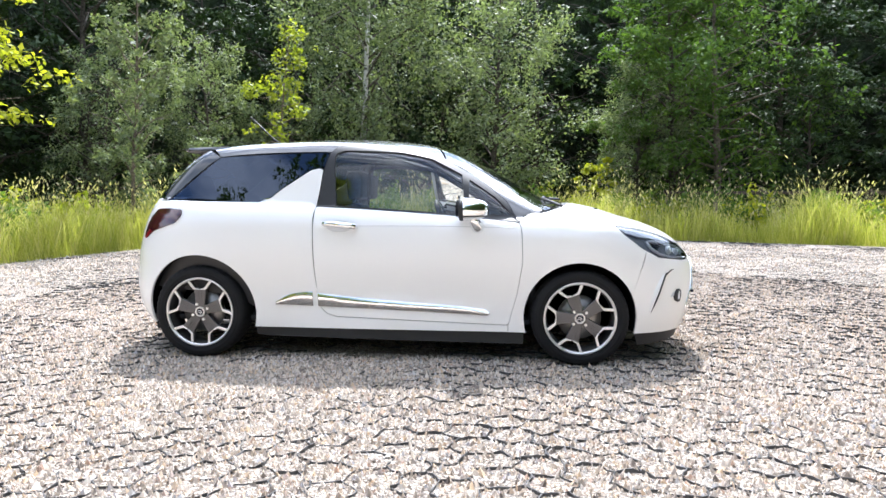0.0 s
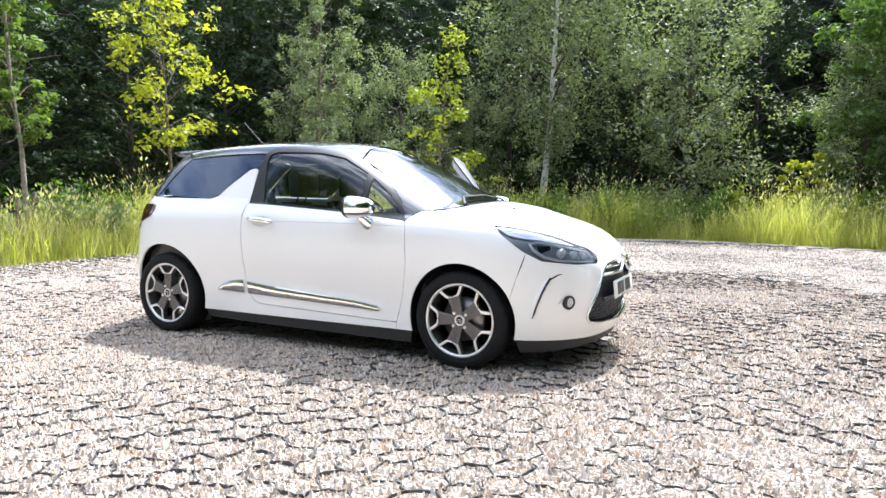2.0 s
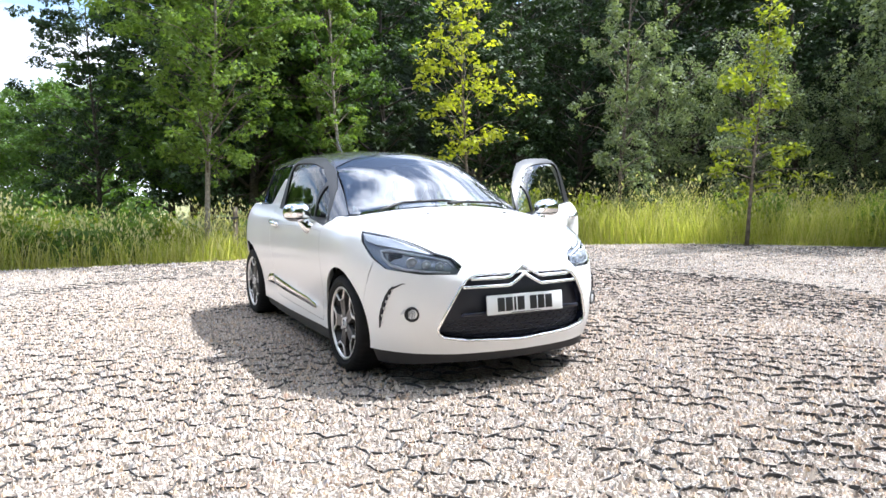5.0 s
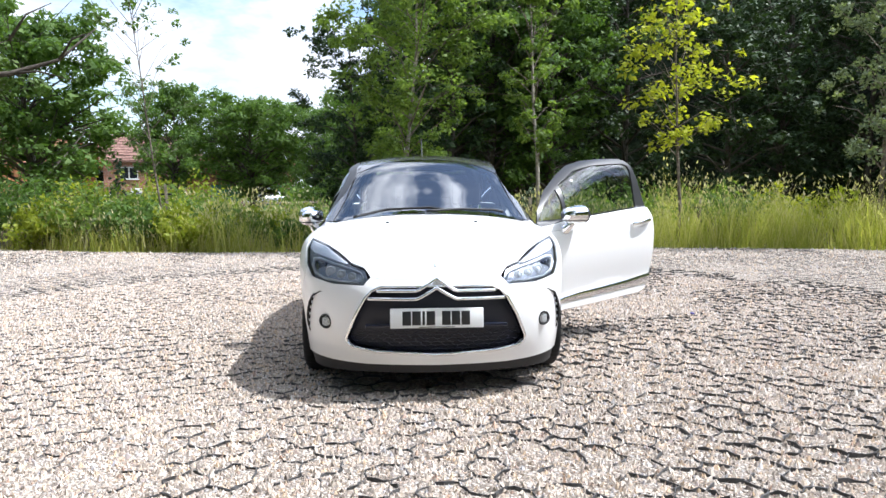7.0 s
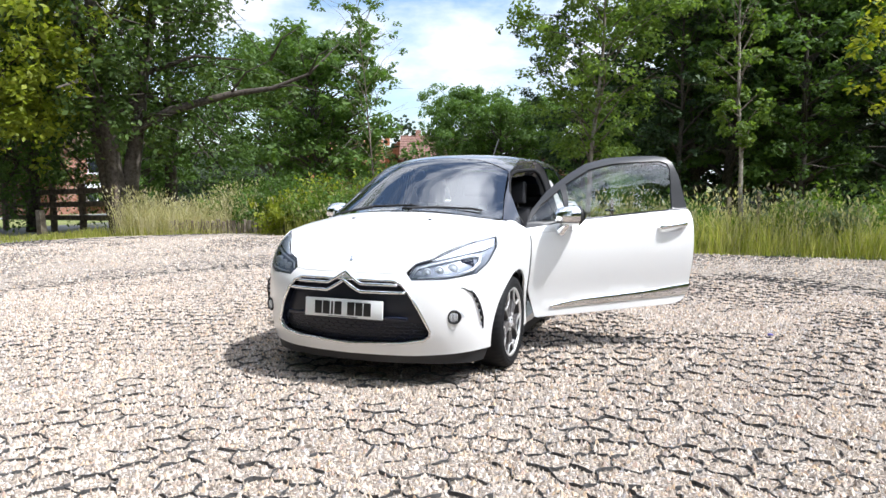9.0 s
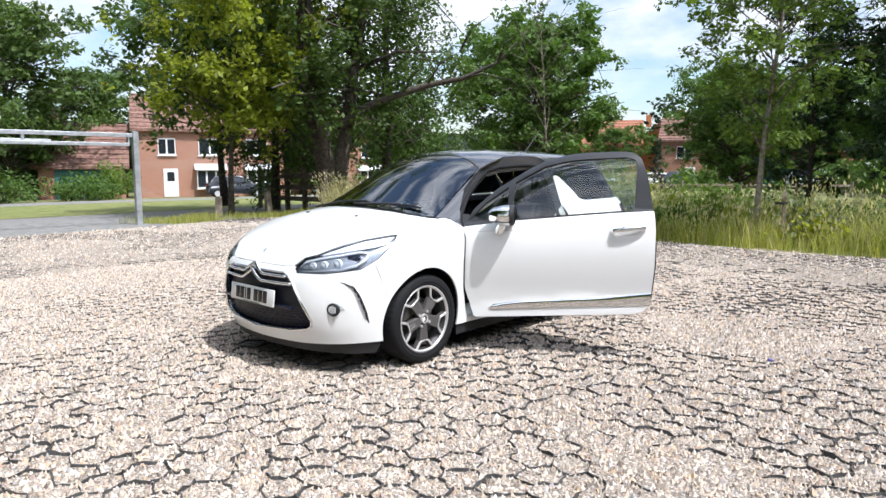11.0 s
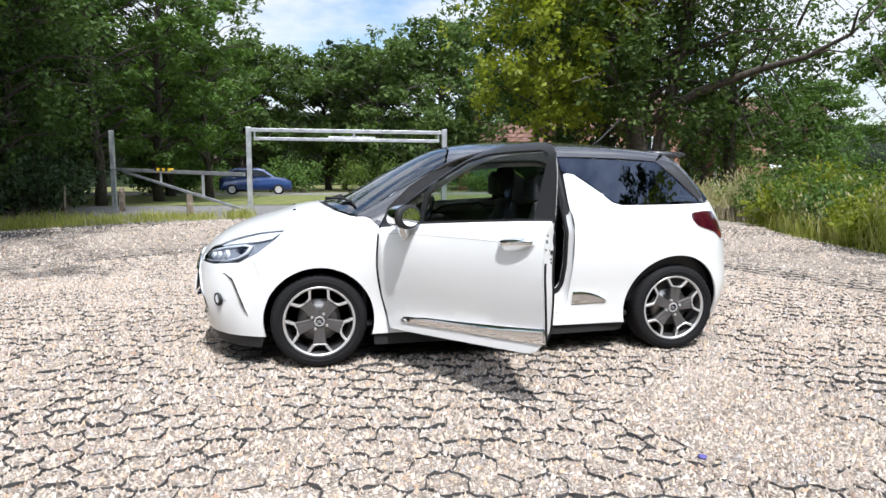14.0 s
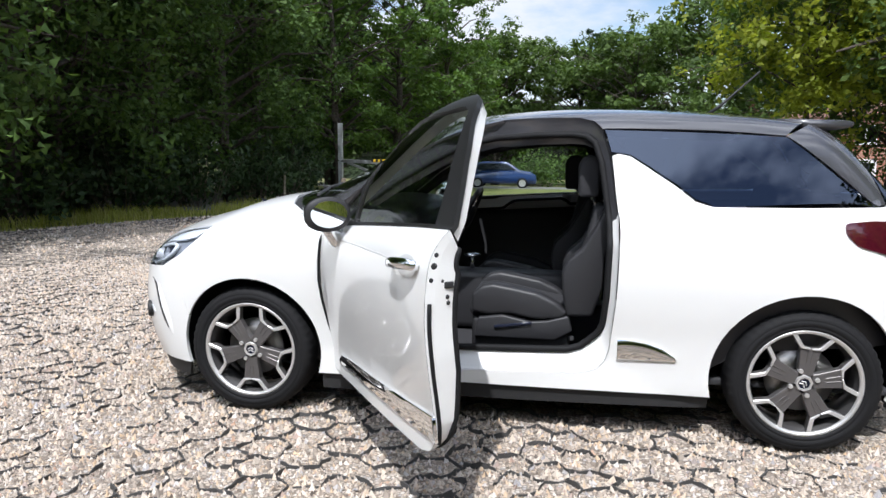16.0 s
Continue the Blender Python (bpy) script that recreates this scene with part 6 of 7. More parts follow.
for z, peak, reach in ((.629, .068, .335), (.586, .062, .385)):
    ys = [-reach, -.25, -.115, -.095, -.05, 0, .05, .095, .115, .25, reach]
    zs = [z, z + .001, z + .001, z + .008, z + peak * .52, z + peak, z + peak * .52, z + .008, z + .001, z + .001, z]
    p = on_front(*zip(ys, [min(v, .72) for v in zs]))
    p[:, 0] += [.0, .004, .004, .007, .012, .014, .012, .007, .004, .004, .0]
    bm = bmesh.new()
    tube(bm, dense(p, .02, False).tolist(), .0105, 10)
    part("chevron_bar", bm, chrome, bumper, "chrome bar with a raised double-angle peak")
# honeycomb in the lower grille
bm = bmesh.new()
hexr = .034
for row in range(6):
    for col in range(-9, 10):
        cy, cz = col * hexr * 1.75 + (row % 2) * hexr * .875, .285 + row * hexr * .62
        pts = [(cy + hexr * .98 * math.cos(radians(a)), cz + hexr * .40 * math.sin(radians(a))) for a in (0, 60, 120, 180, 240, 300)]
        if cz > .43 or abs(cy) > .485 - (cz < .33) * (.33 - cz) * 2.2:
            continue
        p = on_front(*pts)
        p[:, 0] -= .034
        tube(bm, p.tolist(), .0017, 4, True)
tagged(part("honeycomb_mesh", bm, gloss_black, bumper), kind="stuff")
part("grille_beam", boxed(2.0, 2.022, -.40, .40, .425, .445, .004), gloss_black, bumper)

# number plate with plain bars
plate = part("number_plate", boxed(-.006, .006, -.26, .26, -.0555, .0555, .004), plate_white, car, "white front number plate", m=pose(2.046, 0, .481, 0, -6, 0))
for yy, w in ((-.168, .048), (-.114, .048), (-.074, .014), (-.034, .048), (.052, .048), (.106, .048), (.160, .048)):
    part("bar", boxed(.0055, .0075, yy - w / 2, yy + w / 2, -.039, .039, .0006), plate_ink, plate)
part("bar", boxed(.0055, .0072, -.10, .10, -.0515, -.047), plate_ink, plate)

# headlamps
AIM = (.72, -.6, .35)
fog_glass = material("fog_lens", (.10, .105, .11), .12, .3)


def lamp(side, name):
    """One headlamp: housing, lens, bright bracket, three lenses."""
    f = (lambda p: p) if side < 0 else mirrored
    s = -side
    bowl = shell(name, [f(patch(HEAD, AIM, .03, gap=.001, lift=-.026, thick=0))], lamp_bowl, car, "clear-lensed headlamp with dark inner housing")
    ring = dense(HEAD, .02)
    n = skin_normal(ring)
    kk = len(ring)
    quads("housing_edge", np.concatenate([ring - n * .004, ring - n * .03]) * (1, s, 1), [(i, (i + 1) % kk, kk + (i + 1) % kk, kk + i) for i in range(kk)], plastic_dark, bowl, "", True)
    shell("lens", [f(patch(HEAD, AIM, .03, gap=.002, lift=-.002, thick=.004))], lens_clear, bowl)
    upper = loop(HEAD[0:1], HEAD[1:2], HEAD[2:3], on_front((-.52, .768), (-.62, .790), (-.70, .808), (-.738, .815)), np.array([(1.52, -.775, .835)]))
    shell("indicator", [f(patch(upper, AIM, .03, gap=.006, lift=-.010, thick=.01))], lamp_silver, bowl)
    path = on_front((-.412, .700), (-.43, .732), (-.50, .752), (-.60, .774), (-.69, .792), (-.728, .785), (-.734, .748), (-.712, .708), (-.65, .684), (-.55, .678), (-.44, .674))
    path = (path - skin_normal(path) * .013) * (1, s, 1)
    bm = bmesh.new()
    tube(bm, path.tolist(), [.005, .006, .007, .008, .010, .011, .011, .010, .008, .006, .005], 8)
    part("light_bracket", bm, lamp_silver, bowl)
    for y, z, r in ((-.618, .728, .025), (-.550, .718, .021), (-.485, .710, .019)):
        c = on_front((y, z))[0]
        c = c - skin_normal(c[None])[0] * .020
        bm = bmesh.new()
        lathe(bm, [(.0, .012), (r * .6, .009), (r, .0), (r * 1.15, .004), (r * 1.28, .002), (r * 1.3, -.02)], 24, "X")
        part("lamp_module", bm, lamp_silver, bowl, m=pose(c[0], c[1] * s, c[2], 0, 0, s * -20))
    c = on_front((-.685, .755))[0]
    c = c - skin_normal(c[None])[0] * .035
    part("lamp_box", boxed(-.02, .012, -.042, .042, -.030, .030, .008, m=pose(c[0], c[1] * s, c[2], 0, 0, s * -38)), gloss_black, bowl)
    # day lamp strip in the bumper corner
    strip = np.array([(1.762, -.712, .59), (1.731, -.735, .548), (1.698, -.753, .482), (1.673, -.759, .403), (1.667, -.754, .343), (1.695, -.742, .338), (1.705, -.745, .418), (1.735, -.733, .498), (1.776, -.706, .575)])
    inner, outer = dense(strip[[8, 7, 6, 5]], .03, False), dense(strip[:5], .03, False)
    at = lambda line, k: np.stack([np.interp(np.linspace(0, 1, k), np.linspace(0, 1, len(line)), line[:, a]) for a in range(3)], -1)
    inner, outer = at(inner, 14), at(outer, 14)
    rise = np.sin(np.linspace(.25, math.pi - .25, 14))[:, None]
    lip = outer + np.array([.024, -.004, 0]) * rise
    grow = lambda a, b, n: [(r * 14 + i, r * 14 + i + 1, (r + 1) * 14 + i + 1, (r + 1) * 14 + i) for r in range(n) for i in range(13)]
    inner = inner + np.array([.006, .016, 0])
    inner_back = inner + skin_normal(inner) * .003
    day = quads("day_lamp", np.concatenate([inner_back, lip - (.002, 0, 0)]) * (1, s, 1), grow(inner, lip, 1), gloss_black, car, "dark vertical lamp strip in the bumper", True)
    fade = outer - np.array([.035, 0, 0]) + (0, .006, 0)
    quads("lamp_strip_cheek", np.concatenate([lip, (lip + outer) / 2 + np.array([-.004, -.004, 0]), fade]) * (1, s, 1), grow(lip, fade, 2), paint_white, bumper, "", True)
    # dark tube painting the shade under the bumper crease, then along the lamp's groove
    groove = np.concatenate([on_front((-.56, .612), (-.62, .610), (-.67, .604)) - (.004, 0, 0), lip[1:-1:2] + (.004, 0, 0)])
    bm = bmesh.new()
    tube(bm, (groove * (1, s, 1)).tolist(), [.0015, .003, .004] + [.0055] * (len(groove) - 4) + [.002], 6)
    part("groove", bm, plastic_dark, day)
    for k in range(6):
        q = int(1.5 + k * 2)
        c = (inner_back[q] + lip[q]) / 2
        part("diode", boxed(-.002, .002, -.007, .007, -.008, .008, .001, m=pose(c[0] + .0005, c[1] * s, c[2], 0, 0, s * -12)), lamp_grey, day)
    # fog lamp
    c = on_front((-.632, .437))[0]
    n = skin_normal(c[None])[0]
    aim = Vector((n[0] + .6, n[1] * s, n[2])).to_track_quat("X", "Z").to_matrix().to_4x4()
    fog = part("fog_lamp", lathe(bmesh.new(), [(.040, -.03), (.043, -.006), (.039, .001), (.033, -.001), (.030, -.006), (.028, -.018)], 28, "X"), plastic_dark, car, "round dark-ringed fog lamp with a ribbed lens", m=Matrix.Translation((c[0] + .010, c[1] * s * 1.012, c[2])) @ aim)
    part("lens", lathe(bmesh.new(), [(.0, -.004), (.015, -.006), (.029, -.012)], 24, "X"), fog_glass, fog)
    for q in (-.016, -.008, 0, .008, .016):
        h = math.sqrt(.026 ** 2 - q * q)
        part("lens_rib", boxed(-.006, -.001, q - .0022, q + .0022, -h, h, .001), lamp_silver, fog)
    wing = np.array([(1.806, -.681, .432), (1.825, -.668, .462), (1.87, -.635, .470), (1.87, -.63, .452), (1.84, -.658, .440)])
    shell("fog_wing", [f(patch(wing, (.75, -.65, 0), .02, gap=0, lift=.003, thick=.006, edge=.01))], lamp_grey, car)
    # tail lamp
    tail = on_side((-1.337, .972), (-1.338, .930), (-1.386, .884), (-1.50, .850), (-1.566, .829), (-1.642, .776), (-1.665, .80), (-1.62, .90), (-1.545, .975), (-1.45, .980))
    shell("tail_lamp", [f(patch(rounded(tail, .02, 1), (-.45, -.9, .1), .03, gap=0, lift=.006, thick=.012))], lens_red, car, "dark red tail lamp")
    shell("tail_reflector", [f(patch(on_side((-1.575, .828), (-1.645, .778), (-1.66, .80), (-1.60, .835)), (-.45, -.9, .1), .03, gap=0, lift=.008, thick=.004))], material("amber_red_lens", (.20, .014, .016), .1) if side < 0 else bpy.data.materials["amber_red_lens"], car)
    # washer nozzle
    c = on_top((1.376, side * .284))[0]
    part("washer_nozzle", boxed(c[0] - .012, c[0] + .012, c[1] - .012, c[1] + .012, c[2] - .004, c[2] + .006, .003), gloss_black, car)


lamp(-1, "headlamp")
lamp(1, "headlamp")
# emblem on the hood, a plain shape
c = on_top((1.93, 0))[0]
part("hood_emblem", boxed(-.022, .022, -.012, .012, -.001, .004, .002), chrome, car, m=pose(c[0], c[1], c[2], 0, 38, 0))
# spoiler
sp = [(-1.28, 1.402), (-1.43, 1.398), (-1.56, 1.394), (-1.605, 1.385), (-1.60, 1.368), (-1.54, 1.352), (-1.40, 1.350), (-1.30, 1.365)]
bm = bmesh.new()
prism(bm, sp, -.50, .50)
for v in bm.verts:
    v.co.x += abs(v.co.y) ** 3 * .5 + .088
    v.co.z += .016 - v.co.y ** 2 * .06
bmesh.ops.bevel(bm, geom=[e for e in bm.edges if abs(e.verts[0].co.y - e.verts[1].co.y) > .5], offset=.008, segments=2, affect="EDGES")
part("roof_spoiler", bm, paint_black, car)
# aerial
bm = bmesh.new()
tube(bm, [(-.92, 0, 1.438), (-.99, 0, 1.49), (-1.17, 0, 1.66)], [.012, .0065, .0045], 8)
part("aerial", bm, plastic_dark, car)
# wipers
for pts in ([(1.13, -.52), (1.02, -.30), (1.035, .0), (1.075, .10)], [(1.15, -.02), (1.04, .20), (.99, .45), (.985, .52)]):
    p = on_top(*pts)
    p = dense(p, .05, False)
    p[:, 2] += .018
    bm = bmesh.new()
    tube(bm, p.tolist(), .009, 6)
    part("wiper", bm, plastic_dark, car)
# filler flap outline
flap = [(-1.25 + .068 * math.cos(a), .883 + .068 * math.sin(a)) for a in np.linspace(0, math.tau, 32, endpoint=False)]
rg = on_side(*flap)
bm = bmesh.new()
tube(bm, ((rg + skin_normal(rg) * -.0007) * (1, -1, 1)).tolist(), .0012, 4, True)
part("filler_flap", bm, handle_cup_paint, car)
# stickers on the screen
p = on_top((.90, .50))[0]
part("permit_sticker", boxed(-.03, .03, -.028, .028, 0, .002, m=pose(p[0], p[1], p[2] - .012, 0, 32, 20)), plate_white, car)

# ---- barrier, fences and posts ----
zinc = material("galvanised_steel", (.52, .54, .56), .42, .75)
mottle(zinc, [(.42, .44, .46), (.55, .57, .59), (.64, .66, .68)], 5, 6)
timber = material("weathered_timber", (.20, .155, .115), .9)
mottle(timber, [(.11, .085, .065), (.20, .16, .12), (.28, .24, .19)], 9, 6)
bumpy(timber, 60, .5, .006)
timber_dark = material("dark_timber", (.09, .065, .05), .9)
mottle(timber_dark, [(.05, .038, .03), (.10, .075, .058), (.15, .115, .09)], 8, 6)
hazard_black, hazard_yellow = material("hazard_black", (.015, .015, .015), .6), material("hazard_yellow", (.75, .50, .03), .5)


def bar(name, a, b, w, h, mat, parent, bevel=.006, label=""):
    """A square bar from a to b."""
    a, b = Vector(a), Vector(b)
    m = Matrix.Translation((a + b) / 2) @ (b - a).to_track_quat("X", "Z").to_matrix().to_4x4()
    return part(name, boxed(-(b - a).length / 2, (b - a).length / 2, -w / 2, w / 2, -h / 2, h / 2, bevel), mat, parent, label, smooth=False, m=m)


gate_a, gate_b = np.array([2.49, -12.05]), np.array([-2.17, -11.70])
barrier = thing("height_barrier", pose(0, 0, 0), "galvanised steel height barrier across the car park entrance", "barrier")
for p in (gate_a, gate_b):
    bar("post", (*p, -.15), (*p, 2.05), .12, .12, zinc, barrier)
along_gate = gate_b - gate_a


def on_gate(t, z):
    q = gate_a + along_gate * t
    return (q[0], q[1], z)


bar("top_beam", on_gate(.014, 1.985), on_gate(.986, 1.965), .07, .085, zinc, barrier)
bar("hanging_beam", on_gate(.03, 1.78), on_gate(.97, 1.76), .06, .075, zinc, barrier)
bar("link", on_gate(.53, 1.80), on_gate(.53, 1.95), .06, .06, zinc, barrier)
for t in (.03, .97):
    bar("hanger", on_gate(t, 1.74), on_gate(t, 1.96), .04, .04, zinc, barrier)
bar("height_plate", on_gate(.40, 1.815), on_gate(.64, 1.81), .03, .07, zinc, barrier)
# the swing arm beside it
arm_thing = thing("swing_gate", pose(0, 0, 0), "galvanised single-arm swing gate standing shut", "gate")
far_end = np.array([6.28, -15.45])
arm_way = far_end - np.array([2.58, -12.10])


def on_arm(t, z):
    q = np.array([2.58, -12.10]) + arm_way * t
    return (q[0], q[1], z)


bar("arm", on_arm(.01, .93), on_arm(.99, .98), .09, .09, zinc, arm_thing)
bar("brace", on_arm(.04, .10), on_arm(.93, .93), .06, .06, zinc, arm_thing)
bar("upright", on_arm(.30, .34), on_arm(.30, .90), .06, .06, zinc, arm_thing)
bar("upright", on_arm(.62, .62), on_arm(.62, .92), .05, .05, zinc, arm_thing)
for i in range(6):
    bar("stripe", on_arm(.53 + i * .022, 1.005), on_arm(.552 + i * .022, 1.005), .095, .075, hazard_black if i % 2 else hazard_yellow, arm_thing, 0)
post_thing = thing("gate_post", pose(0, 0, 0), "tall galvanised gate post by the trees", "post")
bar("post", (6.4, -15.7, -.2), (6.4, -15.7, 2.05), .12, .12, zinc, post_thing)


def bollard(x, y, h, w, label):
    t = thing("timber_post", pose(x, y, float(ground_z(x, y)) - .1), label, "post", "timber posts")
    bm = bmesh.new()
    box(bm, -w / 2, w / 2, -w / 2, w / 2, 0, h + .1, .012)
    for v in bm.verts:
        if v.co.z > h:
            v.co.x *= .8
            v.co.y *= .8
    part("shaft", bm, timber, t, smooth=False, m=pose(0, 0, 0, prng.uniform(-2, 2), prng.uniform(-2, 2), prng.uniform(0, 90)))
    return t


for x, y, h, w in ((5.95, -14.6, .62, .16), (3.85, -11.96, .50, .16), (6.57, -11.96, .70, .06), (-6.0, -12.4, .62, .17), (-4.4, -12.2, .55, .16), (5.9, 12.7, .95, .10), (8.7, 12.2, .95, .13)):
    bollard(x, y, h, w, "short weathered timber post in the grass")


def stake(x, y, h, tilt=0):
    t = thing("tree_stake", pose(x, y, -.1), "weathered timber stake beside a young tree", "stake", "tree stakes")
    part("shaft", boxed(-.03, .03, -.03, .03, 0, h + .1, .006), timber, t, smooth=False, m=pose(0, 0, 0, tilt, 0, 20))
    part("tie", boxed(-.04, .04, -.16, .04, h - .12, h - .08, .006), plastic_dark, t, smooth=False)


for x, y, h, tl in ((-8.14, 5.87, .92, 0), (-8.35, 2.85, 1.05, 0), (-8.0, 2.35, .95, 1), (-8.72, -5.0, 1.25, 3), (-7.6, .3, .9, 0)):
    stake(x, y, h, tl)

# post-and-rail fence by the old tree
fence = thing("rail_fence", pose(0, 0, 0), "dark weathered post-and-rail timber fence", "fence")
line = [(-6.95, -11.15), (-7.4, -12.7), (-7.85, -14.25), (-8.35, -15.8), (-8.85, -17.4)]
for i, (x, y) in enumerate(line):
    bar("fence_post", (x, y, -.3), (x, y, 1.18), .12, .12, timber_dark, fence)
for a, b in zip(line[:-1], line[1:]):
    for z in (1.05, .72, .38):
        bar("fence_rail", (a[0] + .07, a[1], z + float(ground_z(*a))), (b[0] + .07, b[1], z + float(ground_z(*b))), .05, .13, timber_dark, fence)
far_fence = thing("rail_fence", pose(0, 0, 0), "low timber rail fence along the far grass", "fence")
line = [(-19.0 - 2.4 * i, -15.2 + 1.75 * i) for i in range(7)]
for x, y in line:
    bar("fence_post", (x, y, -.6), (x, y, .75 + float(ground_z(x, y))), .12, .12, timber, far_fence)
for a, b in zip(line[:-1], line[1:]):
    bar("fence_rail", (*a, .55 + float(ground_z(*a))), (*b, .55 + float(ground_z(*b))), .04, .10, timber, far_fence)
wood_fence = thing("rail_fence", pose(0, 0, 0), "dark rail fence in front of the wood", "fence")
line = [(5.5 + 2.3 * i, 16.4 - 1.25 * i) for i in range(5)]
for x, y in line:
    bar("fence_post", (x, y, -.2), (x, y, 1.25), .10, .10, timber_dark, wood_fence)
for a, b in zip(line[:-1], line[1:]):
    bar("fence_rail", (*a, 1.15), (*b, 1.15), .04, .09, timber_dark, wood_fence)
edging = thing("log_edging", pose(0, 0, 0), "low row of upright timber edging in the grass", "edging")
for i in range(22):
    t = i / 21
    x, y = -7.55 - 1.15 * t, -10.05 + 2.3 * t
    part("log", boxed(-.045, .045, -.045, .045, -.1, .30 + .03 * math.sin(i * 2.3), .015, m=pose(x, y, 0, 0, 0, i * 31)), timber, edging, smooth=False)

# ---- houses across the road ----
brick = material("red_brick", (.33, .13, .075), .9)
bt, bm_map = node(brick, "ShaderNodeTexBrick", Scale=1.0), node(brick, "ShaderNodeTexCoord")
bt.inputs["Color1"].default_value, bt.inputs["Color2"].default_value, bt.inputs["Mortar"].default_value = (.36, .14, .08, 1), (.26, .095, .055, 1), (.42, .36, .30, 1)
bt.inputs["Brick Width"].default_value, bt.inputs["Row Height"].default_value, bt.inputs["Mortar Size"].default_value = .225, .075, .008
b_sep, b_add, b_join = node(brick, "ShaderNodeSeparateXYZ"), node(brick, "ShaderNodeMath"), node(brick, "ShaderNodeCombineXYZ")
wire(brick, bm_map.outputs["Object"], b_sep.inputs["Vector"])
wire(brick, b_sep.outputs["X"], b_add.inputs[0])
wire(brick, b_sep.outputs["Y"], b_add.inputs[1])
wire(brick, b_add.outputs["Value"], b_join.inputs["X"])
wire(brick, b_sep.outputs["Z"], b_join.inputs["Y"])
wire(brick, b_join.outputs["Vector"], bt.inputs["Vector"])
wire(brick, bt.outputs["Color"], shader(brick).inputs["Base Color"])
brick_orange = material("orange_brick", (.48, .20, .09), .9)
mottle(brick_orange, [(.40, .16, .07), (.52, .22, .10)], 3, 6)
tile_brown = material("brown_roof_tiles", (.16, .085, .065), .85)
mottle(tile_brown, [(.11, .06, .048), (.19, .10, .075), (.24, .14, .11)], 5, 5)
tile_red = material("red_roof_tiles", (.30, .12, .07), .85)
mottle(tile_red, [(.24, .10, .06), (.36, .15, .09)], 5, 5)
upvc = material("white_window_frame", (.78, .78, .77), .4)
pane_dark = material("window_pane", (.02, .024, .03), .06)
door_green = material("green_garage_door", (.035, .13, .125), .5)


def house(m, w, d, eave, ridge, wall_mat, roof_mat, openings, label, gable_front=False):
    """A brick house facing +y of its own pose: walls, pitched tiled roof, windows and doors."""
    h = thing("house", m, label, "house", "houses across the road")
    part("wall", boxed(-w / 2, w / 2, -d, 0, -.6, eave), wall_mat, h, smooth=False)
    bm = bmesh.new()
    o = .35
    if gable_front:
        prism(bm, [(-w / 2 - o, eave - .12), (0, ridge), (w / 2 + o, eave - .12), (w / 2 + o, eave + .08), (0, ridge + .2), (-w / 2 - o, eave + .08)], -d - o, o, "Y")
        g = bmesh.new()
        prism(g, [(-w / 2, eave), (w / 2, eave), (0, ridge)], -d, 0, "Y")
    else:
        prism(bm, [(-d - o, eave - .12), (-d / 2, ridge), (o, eave - .12), (o, eave + .08), (-d / 2, ridge + .2), (-d - o, eave + .08)], -w / 2 - o, w / 2 + o, "X")
        g = bmesh.new()
        prism(g, [(-d, eave), (0, eave), (-d / 2, ridge)], -w / 2, w / 2, "X")
    part("gable", g, wall_mat, h, smooth=False)
    rf = part("roof", bm, roof_mat, h, smooth=False)
    rows = 9
    if not gable_front:
        for i in range(rows):
            t = (i + .5) / rows
            y, z = o - (d / 2 + o) * t, eave + .08 + (ridge + .12 - eave) * t + .012
            part("tile_course", boxed(-w / 2 - o, w / 2 + o, y - .05, y + .05, z - .03, z + .03, m=None), roof_mat, rf, smooth=False)
    part("chimney", boxed(w * .28, w * .28 + .6, -d / 2 - .4, -d / 2 + .4, ridge - .6, ridge + .8, .02), wall_mat, h, smooth=False)
    for kind, x, z, ww, hh in openings:
        if kind == "garage":
            g = part("garage_door", boxed(x - ww / 2, x + ww / 2, -.02, .05, z, z + hh, .01), door_green, h, smooth=False)
            for k in range(5):
                part("rib", boxed(x - ww / 2, x + ww / 2, .05, .065, z + hh * (k + .5) / 5 - .02, z + hh * (k + .5) / 5 + .02), door_green, g, smooth=False)
        elif kind == "door":
            g = part("door", boxed(x - ww / 2, x + ww / 2, -.02, .05, z, z + hh, .01), upvc, h, smooth=False)
            part("pane", boxed(x - ww * .25, x + ww * .25, .05, .06, z + hh * .55, z + hh * .88), pane_dark, g, smooth=False)
        else:
            out = .55 if kind == "bay" else .03
            g = new("window")
            g.parent = h
            part("frame", boxed(x - ww / 2, x + ww / 2, -.05, out, z, z + hh, .01), upvc, g, smooth=False)
            n = max(2, int(ww / .6))
            for k in range(n):
                a = x - ww / 2 + ww * k / n + .06
                part("pane", boxed(a, a + ww / n - .12, out, out + .012, z + .08, z + hh - .08), pane_dark, g, smooth=False)
            part("sill", boxed(x - ww / 2 - .08, x + ww / 2 + .08, 0, out + .1, z - .08, z - .01), upvc, g, smooth=False)
            if kind == "bay":
                bm = bmesh.new()
                prism(bm, [(0, z + hh + .45), (out + .25, z + hh), (0, z + hh)], x - ww / 2 - .15, x + ww / 2 + .15, "X")
                part("bay_roof", bm, material_lead, g, smooth=False)
    return h


material_lead = material("pale_lead_roof", (.55, .57, .58), .6)


def facing(x, y, turn):
    return pose(x, y, float(ground_z(x, y)), 0, 0, turn)


house(facing(-13.6, -47.8, -24), 5.4, 6, 2.2, 5.2, brick, tile_brown, [("garage", .2, 0, 3.0, 2.05)], "low brick garage with a green door and brown tiled roof")
